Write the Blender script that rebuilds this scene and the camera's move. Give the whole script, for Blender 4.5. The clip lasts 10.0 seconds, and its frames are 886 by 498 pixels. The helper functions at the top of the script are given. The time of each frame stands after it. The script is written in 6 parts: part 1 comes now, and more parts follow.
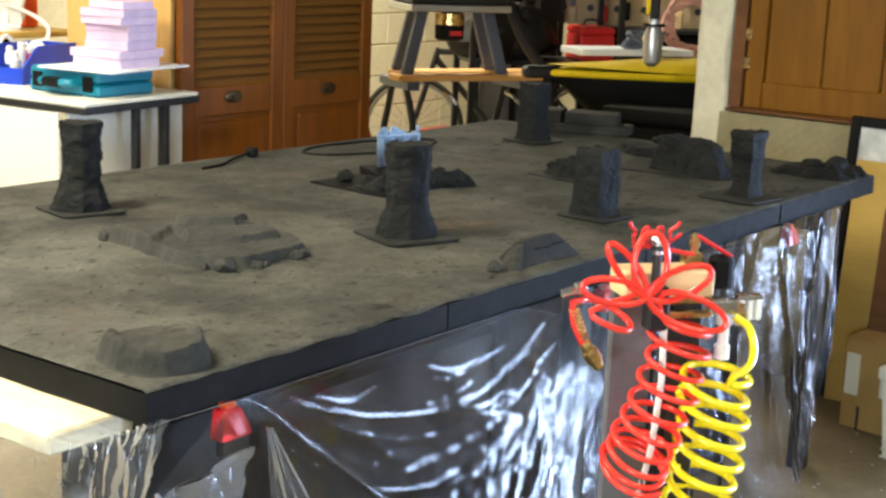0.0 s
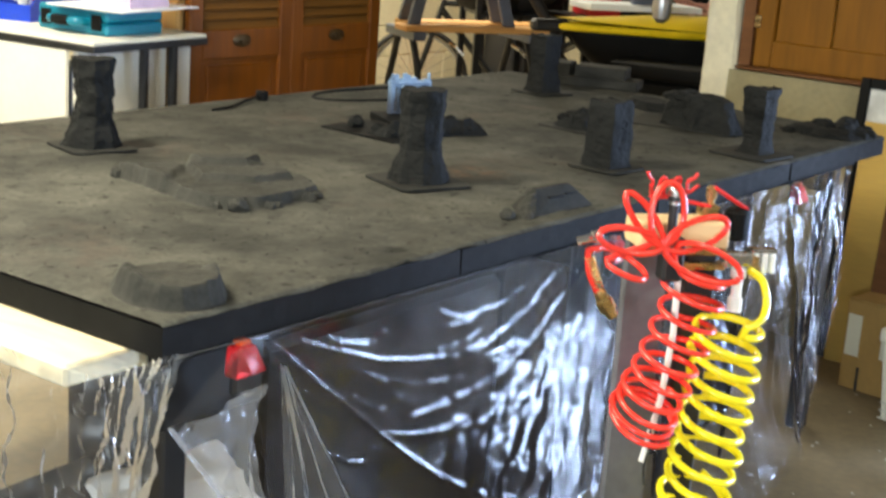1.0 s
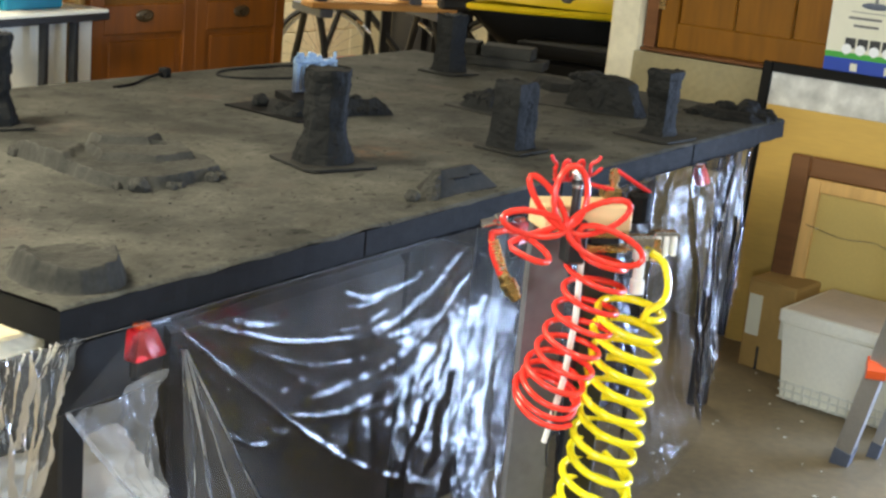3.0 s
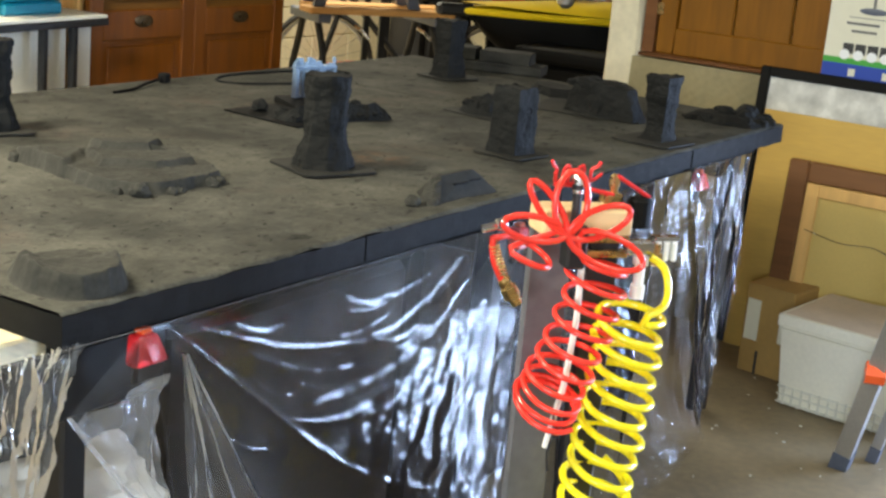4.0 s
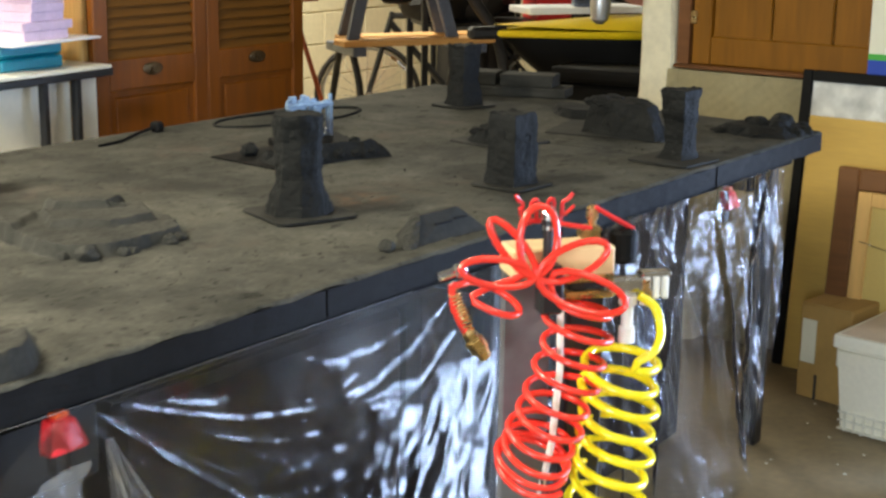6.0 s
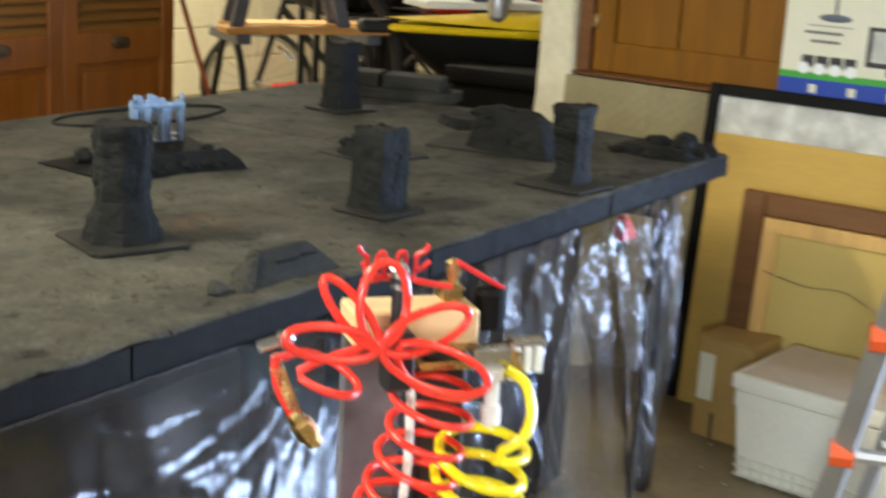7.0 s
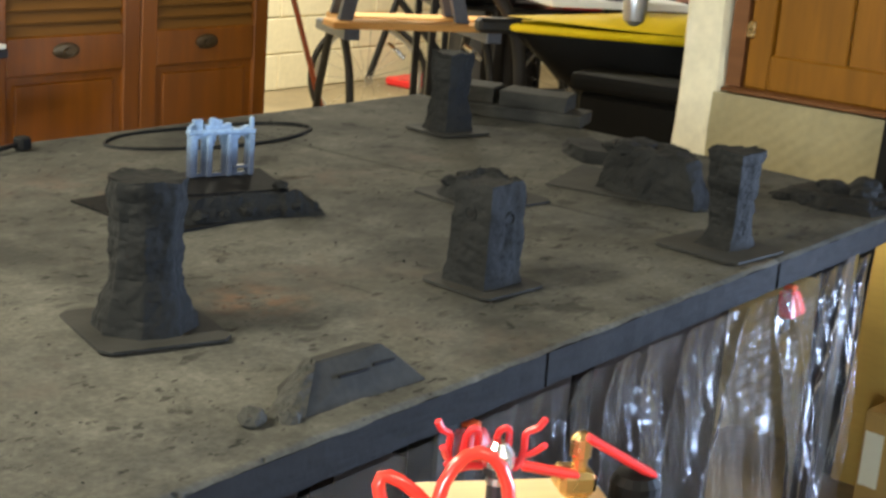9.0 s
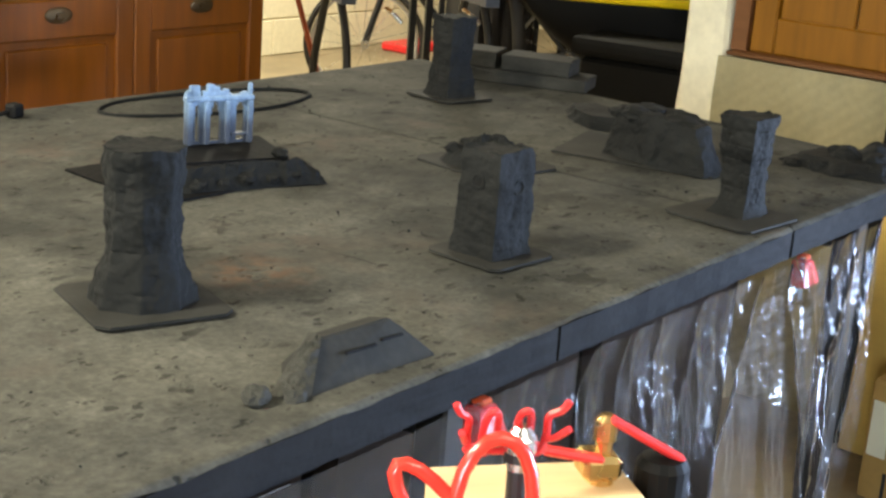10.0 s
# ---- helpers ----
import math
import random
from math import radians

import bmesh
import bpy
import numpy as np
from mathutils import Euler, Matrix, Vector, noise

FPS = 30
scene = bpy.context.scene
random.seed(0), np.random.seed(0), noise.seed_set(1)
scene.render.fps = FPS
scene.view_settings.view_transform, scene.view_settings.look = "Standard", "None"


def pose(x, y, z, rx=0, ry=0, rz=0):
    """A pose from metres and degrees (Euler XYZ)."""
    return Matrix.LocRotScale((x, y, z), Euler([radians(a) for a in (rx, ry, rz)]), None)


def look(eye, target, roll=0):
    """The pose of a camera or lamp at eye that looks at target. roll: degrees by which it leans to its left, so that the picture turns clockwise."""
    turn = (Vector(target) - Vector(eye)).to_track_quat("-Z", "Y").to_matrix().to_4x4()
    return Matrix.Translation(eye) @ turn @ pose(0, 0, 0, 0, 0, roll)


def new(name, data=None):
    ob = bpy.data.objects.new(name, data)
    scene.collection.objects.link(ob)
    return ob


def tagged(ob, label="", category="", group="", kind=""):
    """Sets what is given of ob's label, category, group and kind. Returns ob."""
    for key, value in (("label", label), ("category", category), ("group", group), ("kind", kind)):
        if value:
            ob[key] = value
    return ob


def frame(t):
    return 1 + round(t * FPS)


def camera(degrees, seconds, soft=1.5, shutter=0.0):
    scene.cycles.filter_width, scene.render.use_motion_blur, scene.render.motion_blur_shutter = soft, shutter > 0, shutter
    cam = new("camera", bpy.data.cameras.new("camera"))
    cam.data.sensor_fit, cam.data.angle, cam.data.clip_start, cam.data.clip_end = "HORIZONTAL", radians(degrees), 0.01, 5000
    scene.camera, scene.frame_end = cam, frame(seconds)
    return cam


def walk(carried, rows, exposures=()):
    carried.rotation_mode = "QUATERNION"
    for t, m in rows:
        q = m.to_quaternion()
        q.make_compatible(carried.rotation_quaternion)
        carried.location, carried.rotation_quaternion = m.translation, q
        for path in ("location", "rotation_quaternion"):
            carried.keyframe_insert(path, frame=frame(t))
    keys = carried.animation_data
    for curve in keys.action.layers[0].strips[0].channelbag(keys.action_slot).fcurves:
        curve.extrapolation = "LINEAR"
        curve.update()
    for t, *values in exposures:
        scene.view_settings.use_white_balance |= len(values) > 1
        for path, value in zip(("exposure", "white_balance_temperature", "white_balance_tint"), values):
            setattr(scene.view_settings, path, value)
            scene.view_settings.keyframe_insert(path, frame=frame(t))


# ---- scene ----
cam = camera(34.0, 10.0, soft=2.6, shutter=0.6)
PATH = [
    (0, (-1.128, -1.256, 1.329), (0.449, -0.102, 0.902), 2.4),
    (0.5, (-1.136, -1.246, 1.329), (0.429, -0.079, 0.895), 3.2),
    (1, (-1.146, -1.232, 1.311), (0.426, -0.096, 0.825), 4.1),
    (1.5, (-1.141, -1.234, 1.309), (0.449, -0.141, 0.782), 4.9),
    (2, (-1.138, -1.23, 1.31), (0.472, -0.168, 0.781), 6.0),
    (2.5, (-1.134, -1.232, 1.316), (0.502, -0.203, 0.802), 5.2),
    (4, (-1.142, -1.229, 1.318), (0.501, -0.205, 0.818), 5.2),
    (4.5, (-1.139, -1.228, 1.32), (0.505, -0.201, 0.829), 4.8),
    (5, (-1.138, -1.227, 1.322), (0.522, -0.222, 0.836), 5.5),
    (6.3, (-0.75, -1.264, 1.302), (0.815, -0.108, 0.837), 0.0),
    (6.5, (-0.687, -1.217, 1.303), (0.922, -0.124, 0.839), 1.5),
    (6.8, (-0.614, -1.159, 1.311), (1.049, -0.161, 0.822), 4.0),
    (7, (-0.538, -1.12, 1.306), (1.109, -0.096, 0.819), 3.6),
    (7.5, (-0.275, -1.07, 1.3), (1.239, 0.161, 0.862), 1.9),
    (8, (-0.178, -0.973, 1.306), (1.391, 0.173, 0.834), 1.0),
    (8.5, (-0.138, -0.86, 1.307), (1.478, 0.21, 0.812), 4.1),
    (9, (-0.091, -0.822, 1.304), (1.459, 0.329, 0.785), 4.5),
    (9.5, (-0.062, -0.805, 1.29), (1.481, 0.331, 0.716), 4.2),
    (10, (-0.056, -0.777, 1.293), (1.491, 0.358, 0.729), 4.4),
]
walk(cam, [(t, look(eye, target, roll)) for t, eye, target, roll in PATH], [(0, -0.06), (2, -0.14), (5, -0.14), (6.5, -0.12), (8, 0.0), (9, 0.2), (10, 0.36)])

# ---- world, lights, exposure ----
world = bpy.data.worlds.new("world")
scene.world = world
world.use_nodes = True
wn = world.node_tree
sky = wn.nodes.new("ShaderNodeTexSky")
sky.sky_type, sky.sun_disc = "NISHITA", False
sky.sun_elevation, sky.sun_rotation = radians(35), radians(160)
wn.links.new(sky.outputs[0], wn.nodes["Background"].inputs[0])
wn.nodes["Background"].inputs[1].default_value = 0.05


def area_lamp(name, loc, target, size, size_y, power, color):
    d = bpy.data.lights.new(name, "AREA")
    d.shape, d.size, d.size_y, d.energy, d.color = "RECTANGLE", size, size_y, power, color
    ob = new(name, d)
    ob.matrix_world = look(loc, target)
    return ob


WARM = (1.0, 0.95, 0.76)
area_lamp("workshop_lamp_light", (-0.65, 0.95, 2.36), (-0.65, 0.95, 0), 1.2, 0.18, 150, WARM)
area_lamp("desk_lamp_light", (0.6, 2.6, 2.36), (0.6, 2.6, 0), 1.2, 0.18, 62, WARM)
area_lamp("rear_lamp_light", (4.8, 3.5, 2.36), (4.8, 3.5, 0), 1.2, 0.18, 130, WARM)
# added fill light for the hoses, the bin and the floor in front
area_lamp("side_fill_light", (0.6, -2.1, 2.36), (0.6, -2.1, 0), 1.2, 0.18, 42, WARM)
# fill light for faces turned to -x, set in an added, unseen window
area_lamp("window_fill_light", (-3.56, -1.7, 1.48), (2.6, -0.1, 0.45), 1.3, 1.0, 165, (0.80, 0.92, 1.0))
daylight = area_lamp("door_daylight", (4.9, -3.2, 0.82), (1.0, 0.1, 0.6), 3.4, 1.2, 410, (0.50, 0.67, 1.0))
daylight.data.spread = radians(130)

# ---- materials ----


def nodes_of(name):
    m = bpy.data.materials.new(name)
    m.use_nodes = True
    return m, m.node_tree.nodes, m.node_tree.links, m.node_tree.nodes["Principled BSDF"]


def surface(name, base, rough=0.6, metal=0.0, dark=0.7, light=1.2, scale=6.0, fine=60.0, bump=0.25, depth=0.003, stretch=(1, 1, 1), spec=0.5, coat=0.0, tint=None):
    """A material with colour that varies at two scales, rough relief and wear."""
    m, n, l, p = nodes_of(name)
    co = n.new("ShaderNodeTexCoord")
    mp = n.new("ShaderNodeMapping")
    mp.inputs["Scale"].default_value = stretch
    l.new(co.outputs["Object"], mp.inputs[0])
    big, small = n.new("ShaderNodeTexNoise"), n.new("ShaderNodeTexNoise")
    big.inputs["Scale"].default_value, small.inputs["Scale"].default_value = scale, fine
    big.inputs["Detail"].default_value, small.inputs["Detail"].default_value = 5, 4
    for t in (big, small):
        l.new(mp.outputs[0], t.inputs["Vector"])
    mixv = n.new("ShaderNodeMath")
    mixv.operation = "MULTIPLY_ADD"
    mixv.inputs[1].default_value, mixv.inputs[2].default_value = 0.45, 0.0
    l.new(small.outputs[0], mixv.inputs[0])
    add = n.new("ShaderNodeMath")
    add.operation = "MULTIPLY_ADD"
    add.inputs[1].default_value = 0.75
    l.new(big.outputs[0], add.inputs[0])
    l.new(mixv.outputs[0], add.inputs[2])
    ramp = n.new("ShaderNodeValToRGB")
    e = ramp.color_ramp.elements
    e[0].position, e[1].position = 0.36, 0.82
    e[0].color = (*[c * dark for c in base], 1)
    e[1].color = (*[min(1, c * light) for c in (tint or base)], 1)
    l.new(add.outputs[0], ramp.inputs[0])
    l.new(ramp.outputs[0], p.inputs["Base Color"])
    rr = n.new("ShaderNodeMapRange")
    rr.inputs["To Min"].default_value, rr.inputs["To Max"].default_value = max(0.02, rough - 0.12), min(1, rough + 0.12)
    l.new(small.outputs[0], rr.inputs[0])
    l.new(rr.outputs[0], p.inputs["Roughness"])
    p.inputs["Metallic"].default_value = metal
    p.inputs["Specular IOR Level"].default_value = spec
    p.inputs["Coat Weight"].default_value = coat
    if bump:
        b = n.new("ShaderNodeBump")
        b.inputs["Strength"].default_value, b.inputs["Distance"].default_value = bump, depth
        l.new(add.outputs[0], b.inputs["Height"])
        l.new(b.outputs[0], p.inputs["Normal"])
    return m


def wood(name, base, dark=0.6, axis=2, rough=0.45, coat=0.0, grain=14.0):
    st = [grain / 4] * 3
    st[axis] = 0.35
    return surface(name, base, rough, dark=dark, light=1.25, scale=4.0, fine=18, bump=0.15, depth=0.002, stretch=st, coat=coat, spec=0.3)


M = {}


def math_node(n, l, op, a, b, clamp=False):
    k = n.new("ShaderNodeMath")
    k.operation, k.use_clamp = op, clamp
    for i, v in enumerate((a, b)):
        if isinstance(v, (int, float)):
            k.inputs[i].default_value = v
        else:
            l.new(v, k.inputs[i])
    return k.outputs[0]


def board_paint():
    """Black primer over sanded filler: mottling, speckle, gouges, chips and one rusty stain."""
    m, n, l, p = nodes_of("black primed board")
    geo = n.new("ShaderNodeNewGeometry")

    def noise_at(scale, detail, stretch=(1, 1, 1), turn=0.0, rough=0.6):
        mp, t = n.new("ShaderNodeMapping"), n.new("ShaderNodeTexNoise")
        mp.inputs["Scale"].default_value, mp.inputs["Rotation"].default_value = stretch, (0, 0, turn)
        t.inputs["Scale"].default_value, t.inputs["Detail"].default_value, t.inputs["Roughness"].default_value = scale, detail, rough
        l.new(geo.outputs["Position"], mp.inputs[0])
        l.new(mp.outputs[0], t.inputs["Vector"])
        return t.outputs[0]

    def step(v, lo, hi, t0=0.0, t1=1.0):
        r = n.new("ShaderNodeMapRange")
        for i, x in zip((1, 2, 3, 4), (lo, hi, t0, t1)):
            r.inputs[i].default_value = x
        l.new(v, r.inputs[0])
        return r.outputs[0]
    mottle, speck = noise_at(4.2, 7, rough=0.68), noise_at(120, 4)
    gouge = step(noise_at(15, 6, (1, 1.5, 1), 0.5), 0.63, 0.68)
    fleck = step(noise_at(48, 2, (1, 1.5, 1), -0.3), 0.645, 0.69)
    scuff = step(noise_at(6.5, 6, (1, 1.7, 1), 0.2, 0.75), 0.52, 0.72)
    ramp = n.new("ShaderNodeValToRGB")
    e = ramp.color_ramp.elements
    e[0].position, e[1].position = 0.38, 0.63
    e[0].color, e[1].color = (0.039, 0.0383, 0.0330, 1), (0.087, 0.0845, 0.0700, 1)
    l.new(mottle, ramp.inputs[0])
    dark = math_node(n, l, "MULTIPLY", step(speck, 0.3, 0.7, 0.72, 1.28), step(gouge, 0, 1, 1, 0.6))
    dark = math_node(n, l, "MULTIPLY", dark, step(fleck, 0, 1, 1, 0.45))
    dark = math_node(n, l, "MULTIPLY", dark, step(scuff, 0, 1, 0.92, 1.3))
    tone = n.new("ShaderNodeVectorMath")
    tone.operation = "SCALE"
    l.new(ramp.outputs[0], tone.inputs[0])
    l.new(dark, tone.inputs["Scale"])
    sep = n.new("ShaderNodeSeparateXYZ")
    l.new(geo.outputs["Position"], sep.inputs[0])
    dx = math_node(n, l, "SUBTRACT", sep.outputs[0], 1.10)
    dy = math_node(n, l, "SUBTRACT", sep.outputs[1], 0.33)
    rad = math_node(n, l, "SQRT", math_node(n, l, "ADD", math_node(n, l, "MULTIPLY", dx, dx), math_node(n, l, "MULTIPLY", dy, dy)), 0)
    stain = math_node(n, l, "MULTIPLY", step(rad, 0.015, 0.085, 0.55, 0), step(noise_at(40, 4), 0.40, 0.62), True)
    mix = n.new("ShaderNodeMix")
    mix.data_type = "RGBA"
    l.new(stain, mix.inputs[0])
    l.new(tone.outputs[0], mix.inputs[6])
    mix.inputs[7].default_value = (0.13, 0.062, 0.030, 1)
    rust = math_node(n, l, "MULTIPLY", step(noise_at(2.6, 5, (1, 1.2, 1), 0.8), 0.54, 0.72, 0.0, 0.6), step(noise_at(22, 4), 0.42, 0.60), True)
    warm = n.new("ShaderNodeMix")
    warm.data_type = "RGBA"
    l.new(rust, warm.inputs[0])
    l.new(mix.outputs[2], warm.inputs[6])
    warm.inputs[7].default_value = (0.095, 0.073, 0.058, 1)
    l.new(warm.outputs[2], p.inputs["Base Color"])
    l.new(step(speck, 0.3, 0.7, 0.72, 0.92), p.inputs["Roughness"])
    p.inputs["Specular IOR Level"].default_value = 0.06
    hgt = math_node(n, l, "ADD", math_node(n, l, "MULTIPLY", speck, 0.25), math_node(n, l, "MULTIPLY", mottle, 0.8))
    hgt = math_node(n, l, "SUBTRACT", hgt, math_node(n, l, "MULTIPLY", gouge, 0.5))
    hgt = math_node(n, l, "SUBTRACT", hgt, math_node(n, l, "MULTIPLY", fleck, 0.3))
    b = n.new("ShaderNodeBump")
    b.inputs["Strength"].default_value, b.inputs["Distance"].default_value = 0.9, 0.004
    l.new(hgt, b.inputs["Height"])
    l.new(b.outputs[0], p.inputs["Normal"])
    return m


M["board"] = board_paint()
M["edge"] = surface("board edge paint", (0.0062, 0.0059, 0.0056), 0.75, dark=0.5, light=1.5, scale=14, fine=140, bump=0.3, spec=0.12)
M["foam"] = surface("primed foam", (0.0112, 0.0114, 0.0108), 0.8, dark=0.6, light=1.5, scale=16, fine=160, bump=0.8, depth=0.004, spec=0.12)
M["hill"] = surface("primed hill", (0.036, 0.035, 0.030), 0.8, dark=0.6, light=1.5, scale=14, fine=130, bump=0.7, depth=0.003, spec=0.12)
M["paper"] = surface("curled brown paper", (0.60, 0.49, 0.36), 0.7, dark=0.85, light=1.1, scale=9, fine=60, bump=0.15)
M["plate"] = surface("primed plate", (0.022, 0.0215, 0.019), 0.75, dark=0.6, light=1.6, scale=12, fine=110, bump=0.35, spec=0.12)
M["blue_plastic"] = surface("pale blue kit plastic", (0.20, 0.295, 0.43), 0.45, dark=0.35, light=1.35, scale=26, fine=150, bump=0.4, depth=0.001)


def overspray(m, low, high, color):
    """Dark primer that caught the foot of a piece."""
    n, l = m.node_tree.nodes, m.node_tree.links
    p = n["Principled BSDF"]
    co, sep, no = n.new("ShaderNodeTexCoord"), n.new("ShaderNodeSeparateXYZ"), n.new("ShaderNodeTexNoise")
    no.inputs["Scale"].default_value = 45
    l.new(co.outputs["Object"], sep.inputs[0])
    l.new(co.outputs["Object"], no.inputs["Vector"])
    h = math_node(n, l, "ADD", sep.outputs[2], math_node(n, l, "MULTIPLY", no.outputs[0], 0.035))
    r = n.new("ShaderNodeMapRange")
    for i, x in zip((1, 2, 3, 4), (low, high, 1, 0)):
        r.inputs[i].default_value = x
    l.new(h, r.inputs[0])
    mix = n.new("ShaderNodeMix")
    mix.data_type = "RGBA"
    l.new(r.outputs[0], mix.inputs[0])
    l.new(p.inputs["Base Color"].links[0].from_socket, mix.inputs[6])
    mix.inputs[7].default_value = (*color, 1)
    l.new(mix.outputs[2], p.inputs["Base Color"])


overspray(M["blue_plastic"], 0.042, 0.085, (0.045, 0.055, 0.08))
M["ply"] = wood("bare table wood", (0.86, 0.74, 0.52), 0.8, axis=1)
M["black_metal"] = surface("black enamel steel", (0.012, 0.012, 0.013), 0.4, dark=0.8, light=1.6, scale=10, fine=80, bump=0.1)
M["red_hose"] = surface("red hose", (0.92, 0.042, 0.026), 0.22, dark=0.85, light=1.15, bump=0.0, coat=0.4)
M["yellow_hose"] = surface("yellow hose", (1.0, 0.80, 0.015), 0.24, dark=0.9, light=1.1, bump=0.0, coat=0.3)
M["brass"] = surface("brass", (0.75, 0.52, 0.22), 0.28, 1.0, dark=0.8, light=1.2, bump=0.05)
M["steel"] = surface("steel", (0.72, 0.72, 0.72), 0.25, 1.0, dark=0.85, light=1.15, bump=0.05)
M["alu"] = surface("brushed aluminium", (0.62, 0.63, 0.65), 0.38, 0.9, dark=0.8, light=1.15, scale=3, fine=200, bump=0.08)
M["clamp_wood"] = wood("pine offcut", (0.72, 0.52, 0.28), 0.8, axis=0)
M["clamp_red"] = surface("faded red plastic", (0.72, 0.03, 0.035), 0.3, dark=0.8, light=1.25, scale=20, fine=90, bump=0.1)
M["red_plastic"] = surface("red plastic", (0.72, 0.03, 0.03), 0.35, dark=0.85, light=1.15, bump=0.05)
M["orange_plastic"] = surface("orange plastic", (0.75, 0.10, 0.02), 0.4, dark=0.85, light=1.15, bump=0.05)
M["door_wood"] = wood("reddish varnished wood", (0.19, 0.056, 0.002), 0.68, axis=2, rough=0.5)
M["louvre_wood"] = wood("brown varnished slats", (0.135, 0.054, 0.006), 0.7, axis=0, rough=0.55)
M["honey_wood"] = wood("honey varnished wood", (0.205, 0.080, 0.002), 0.72, axis=2, rough=0.5)
M["trim_wood"] = wood("dark sill wood", (0.16, 0.065, 0.022), 0.65, axis=1)
M["frame_wood"] = wood("brown picture frame", (0.15, 0.065, 0.022), 0.7, axis=1)
M["plywood"] = wood("plywood side", (0.60, 0.36, 0.12), 0.85, axis=2)
M["bench_wood"] = wood("beech jaws", (0.62, 0.33, 0.11), 0.8, axis=0)
M["white_paint"] = surface("white laminate", (0.80, 0.77, 0.66), 0.45, dark=0.93, light=1.05, bump=0.08)
M["wall"] = surface("cream painted blockwork", (0.74, 0.66, 0.46), 0.75, dark=0.85, light=1.12, scale=2.2, fine=35, bump=0.35, depth=0.004)
M["plaster"] = surface("rough painted post", (0.72, 0.66, 0.48), 0.8, dark=0.8, light=1.12, scale=8, fine=45, bump=0.6, depth=0.006)
M["concrete_wall"] = surface("raw concrete", (0.30, 0.255, 0.14), 0.85, dark=0.8, light=1.15, scale=5, fine=60, bump=0.5, depth=0.005)


def waffle(m):
    """Cast diagonal ribs over the relief that the material has."""
    n, l = m.node_tree.nodes, m.node_tree.links
    p = n["Principled BSDF"]
    geo = n.new("ShaderNodeNewGeometry")
    sep = n.new("ShaderNodeSeparateXYZ")
    l.new(geo.outputs["Position"], sep.inputs[0])
    rib = None
    for ky, kz in ((150, 190), (210, -120)):
        k = math_node(n, l, "ADD", math_node(n, l, "MULTIPLY", sep.outputs[1], ky), math_node(n, l, "MULTIPLY", sep.outputs[2], kz))
        k = math_node(n, l, "SINE", k, 0)
        rib = k if rib is None else math_node(n, l, "ADD", rib, math_node(n, l, "MULTIPLY", k, 0.35))
    b = n.new("ShaderNodeBump")
    b.inputs["Strength"].default_value, b.inputs["Distance"].default_value = 0.16, 0.003
    l.new(rib, b.inputs["Height"])
    l.new(p.inputs["Normal"].links[0].from_socket, b.inputs["Normal"])
    l.new(b.outputs[0], p.inputs["Normal"])


waffle(M["concrete_wall"])
M["floor"] = surface("worn concrete floor", (0.25, 0.195, 0.115), 0.6, dark=0.62, light=1.35, scale=2.6, fine=38, bump=0.15, depth=0.003)
# unseen ceiling and walls, kept dark so the film reflects less
M["ceiling"] = surface("ceiling board", (0.24, 0.20, 0.15), 0.9, bump=0.1)
M["unseen_wall"] = surface("dark grey unseen blockwork", (0.16, 0.15, 0.14), 0.9, dark=0.7, light=1.2, scale=3, fine=40, bump=0.4, depth=0.004)
M["grey_upright"] = surface("grey painted upright", (0.13, 0.13, 0.14), 0.5, bump=0.1)
M["card"] = surface("corrugated cardboard", (0.40, 0.245, 0.075), 0.8, dark=0.85, light=1.12, scale=5, fine=70, bump=0.1)
M["card_pale"] = surface("pale cardboard sheet", (0.56, 0.36, 0.085), 0.8, dark=0.88, light=1.1, scale=2.5, fine=45, bump=0.12, stretch=(1, 0.4, 3))
M["canvas"] = surface("canvas back", (0.58, 0.42, 0.13), 0.9, dark=0.9, light=1.08, scale=3, fine=160, bump=0.15)
M["styro"] = surface("white foam box", (0.86, 0.82, 0.68), 0.6, dark=0.9, light=1.06, scale=4, fine=90, bump=0.12)
M["pink_foam"] = surface("pink foam sheet", (0.62, 0.47, 0.62), 0.75, dark=0.85, light=1.1, scale=12, fine=90, bump=0.25)
M["teal"] = surface("teal tool case", (0.0, 0.17, 0.26), 0.4, dark=0.8, light=1.2, bump=0.1)
M["blue_bin"] = surface("blue bin plastic", (0.01, 0.05, 0.50), 0.35, dark=0.85, light=1.15, bump=0.05)
M["dark_plastic"] = surface("black tote plastic", (0.005, 0.0048, 0.0045), 0.6, dark=0.8, light=1.5, bump=0.1, spec=0.12)
# dull dark brown, stands in for the shade under the table
M["filler_brown"] = surface("flat dark brown filler", (0.022, 0.016, 0.012), 0.9, dark=0.5, light=1.6, scale=5, fine=60, bump=0.1, spec=0.02)
M["grey_plastic"] = surface("charcoal lid plastic", (0.010, 0.010, 0.011), 0.5, dark=0.8, light=1.3, bump=0.1)
M["yellow_deck"] = surface("yellow moulded plastic", (0.85, 0.60, 0.01), 0.35, dark=0.85, light=1.12, bump=0.05, coat=0.2)
M["tool_grey"] = surface("blue-grey pressed steel", (0.095, 0.11, 0.15), 0.4, dark=0.8, light=1.3, bump=0.05)
M["rubber"] = surface("tyre rubber", (0.018, 0.016, 0.015), 0.7, bump=0.3)
M["easel"] = wood("red-stained easel", (0.24, 0.055, 0.022), 0.7, axis=2)
M["white_card"] = surface("white canvas", (0.84, 0.85, 0.86), 0.6, dark=0.97, light=1.03, bump=0.05)
M["print_blue"] = surface("blue print", (0.02, 0.06, 0.38), 0.4, dark=0.95, light=1.05, bump=0)
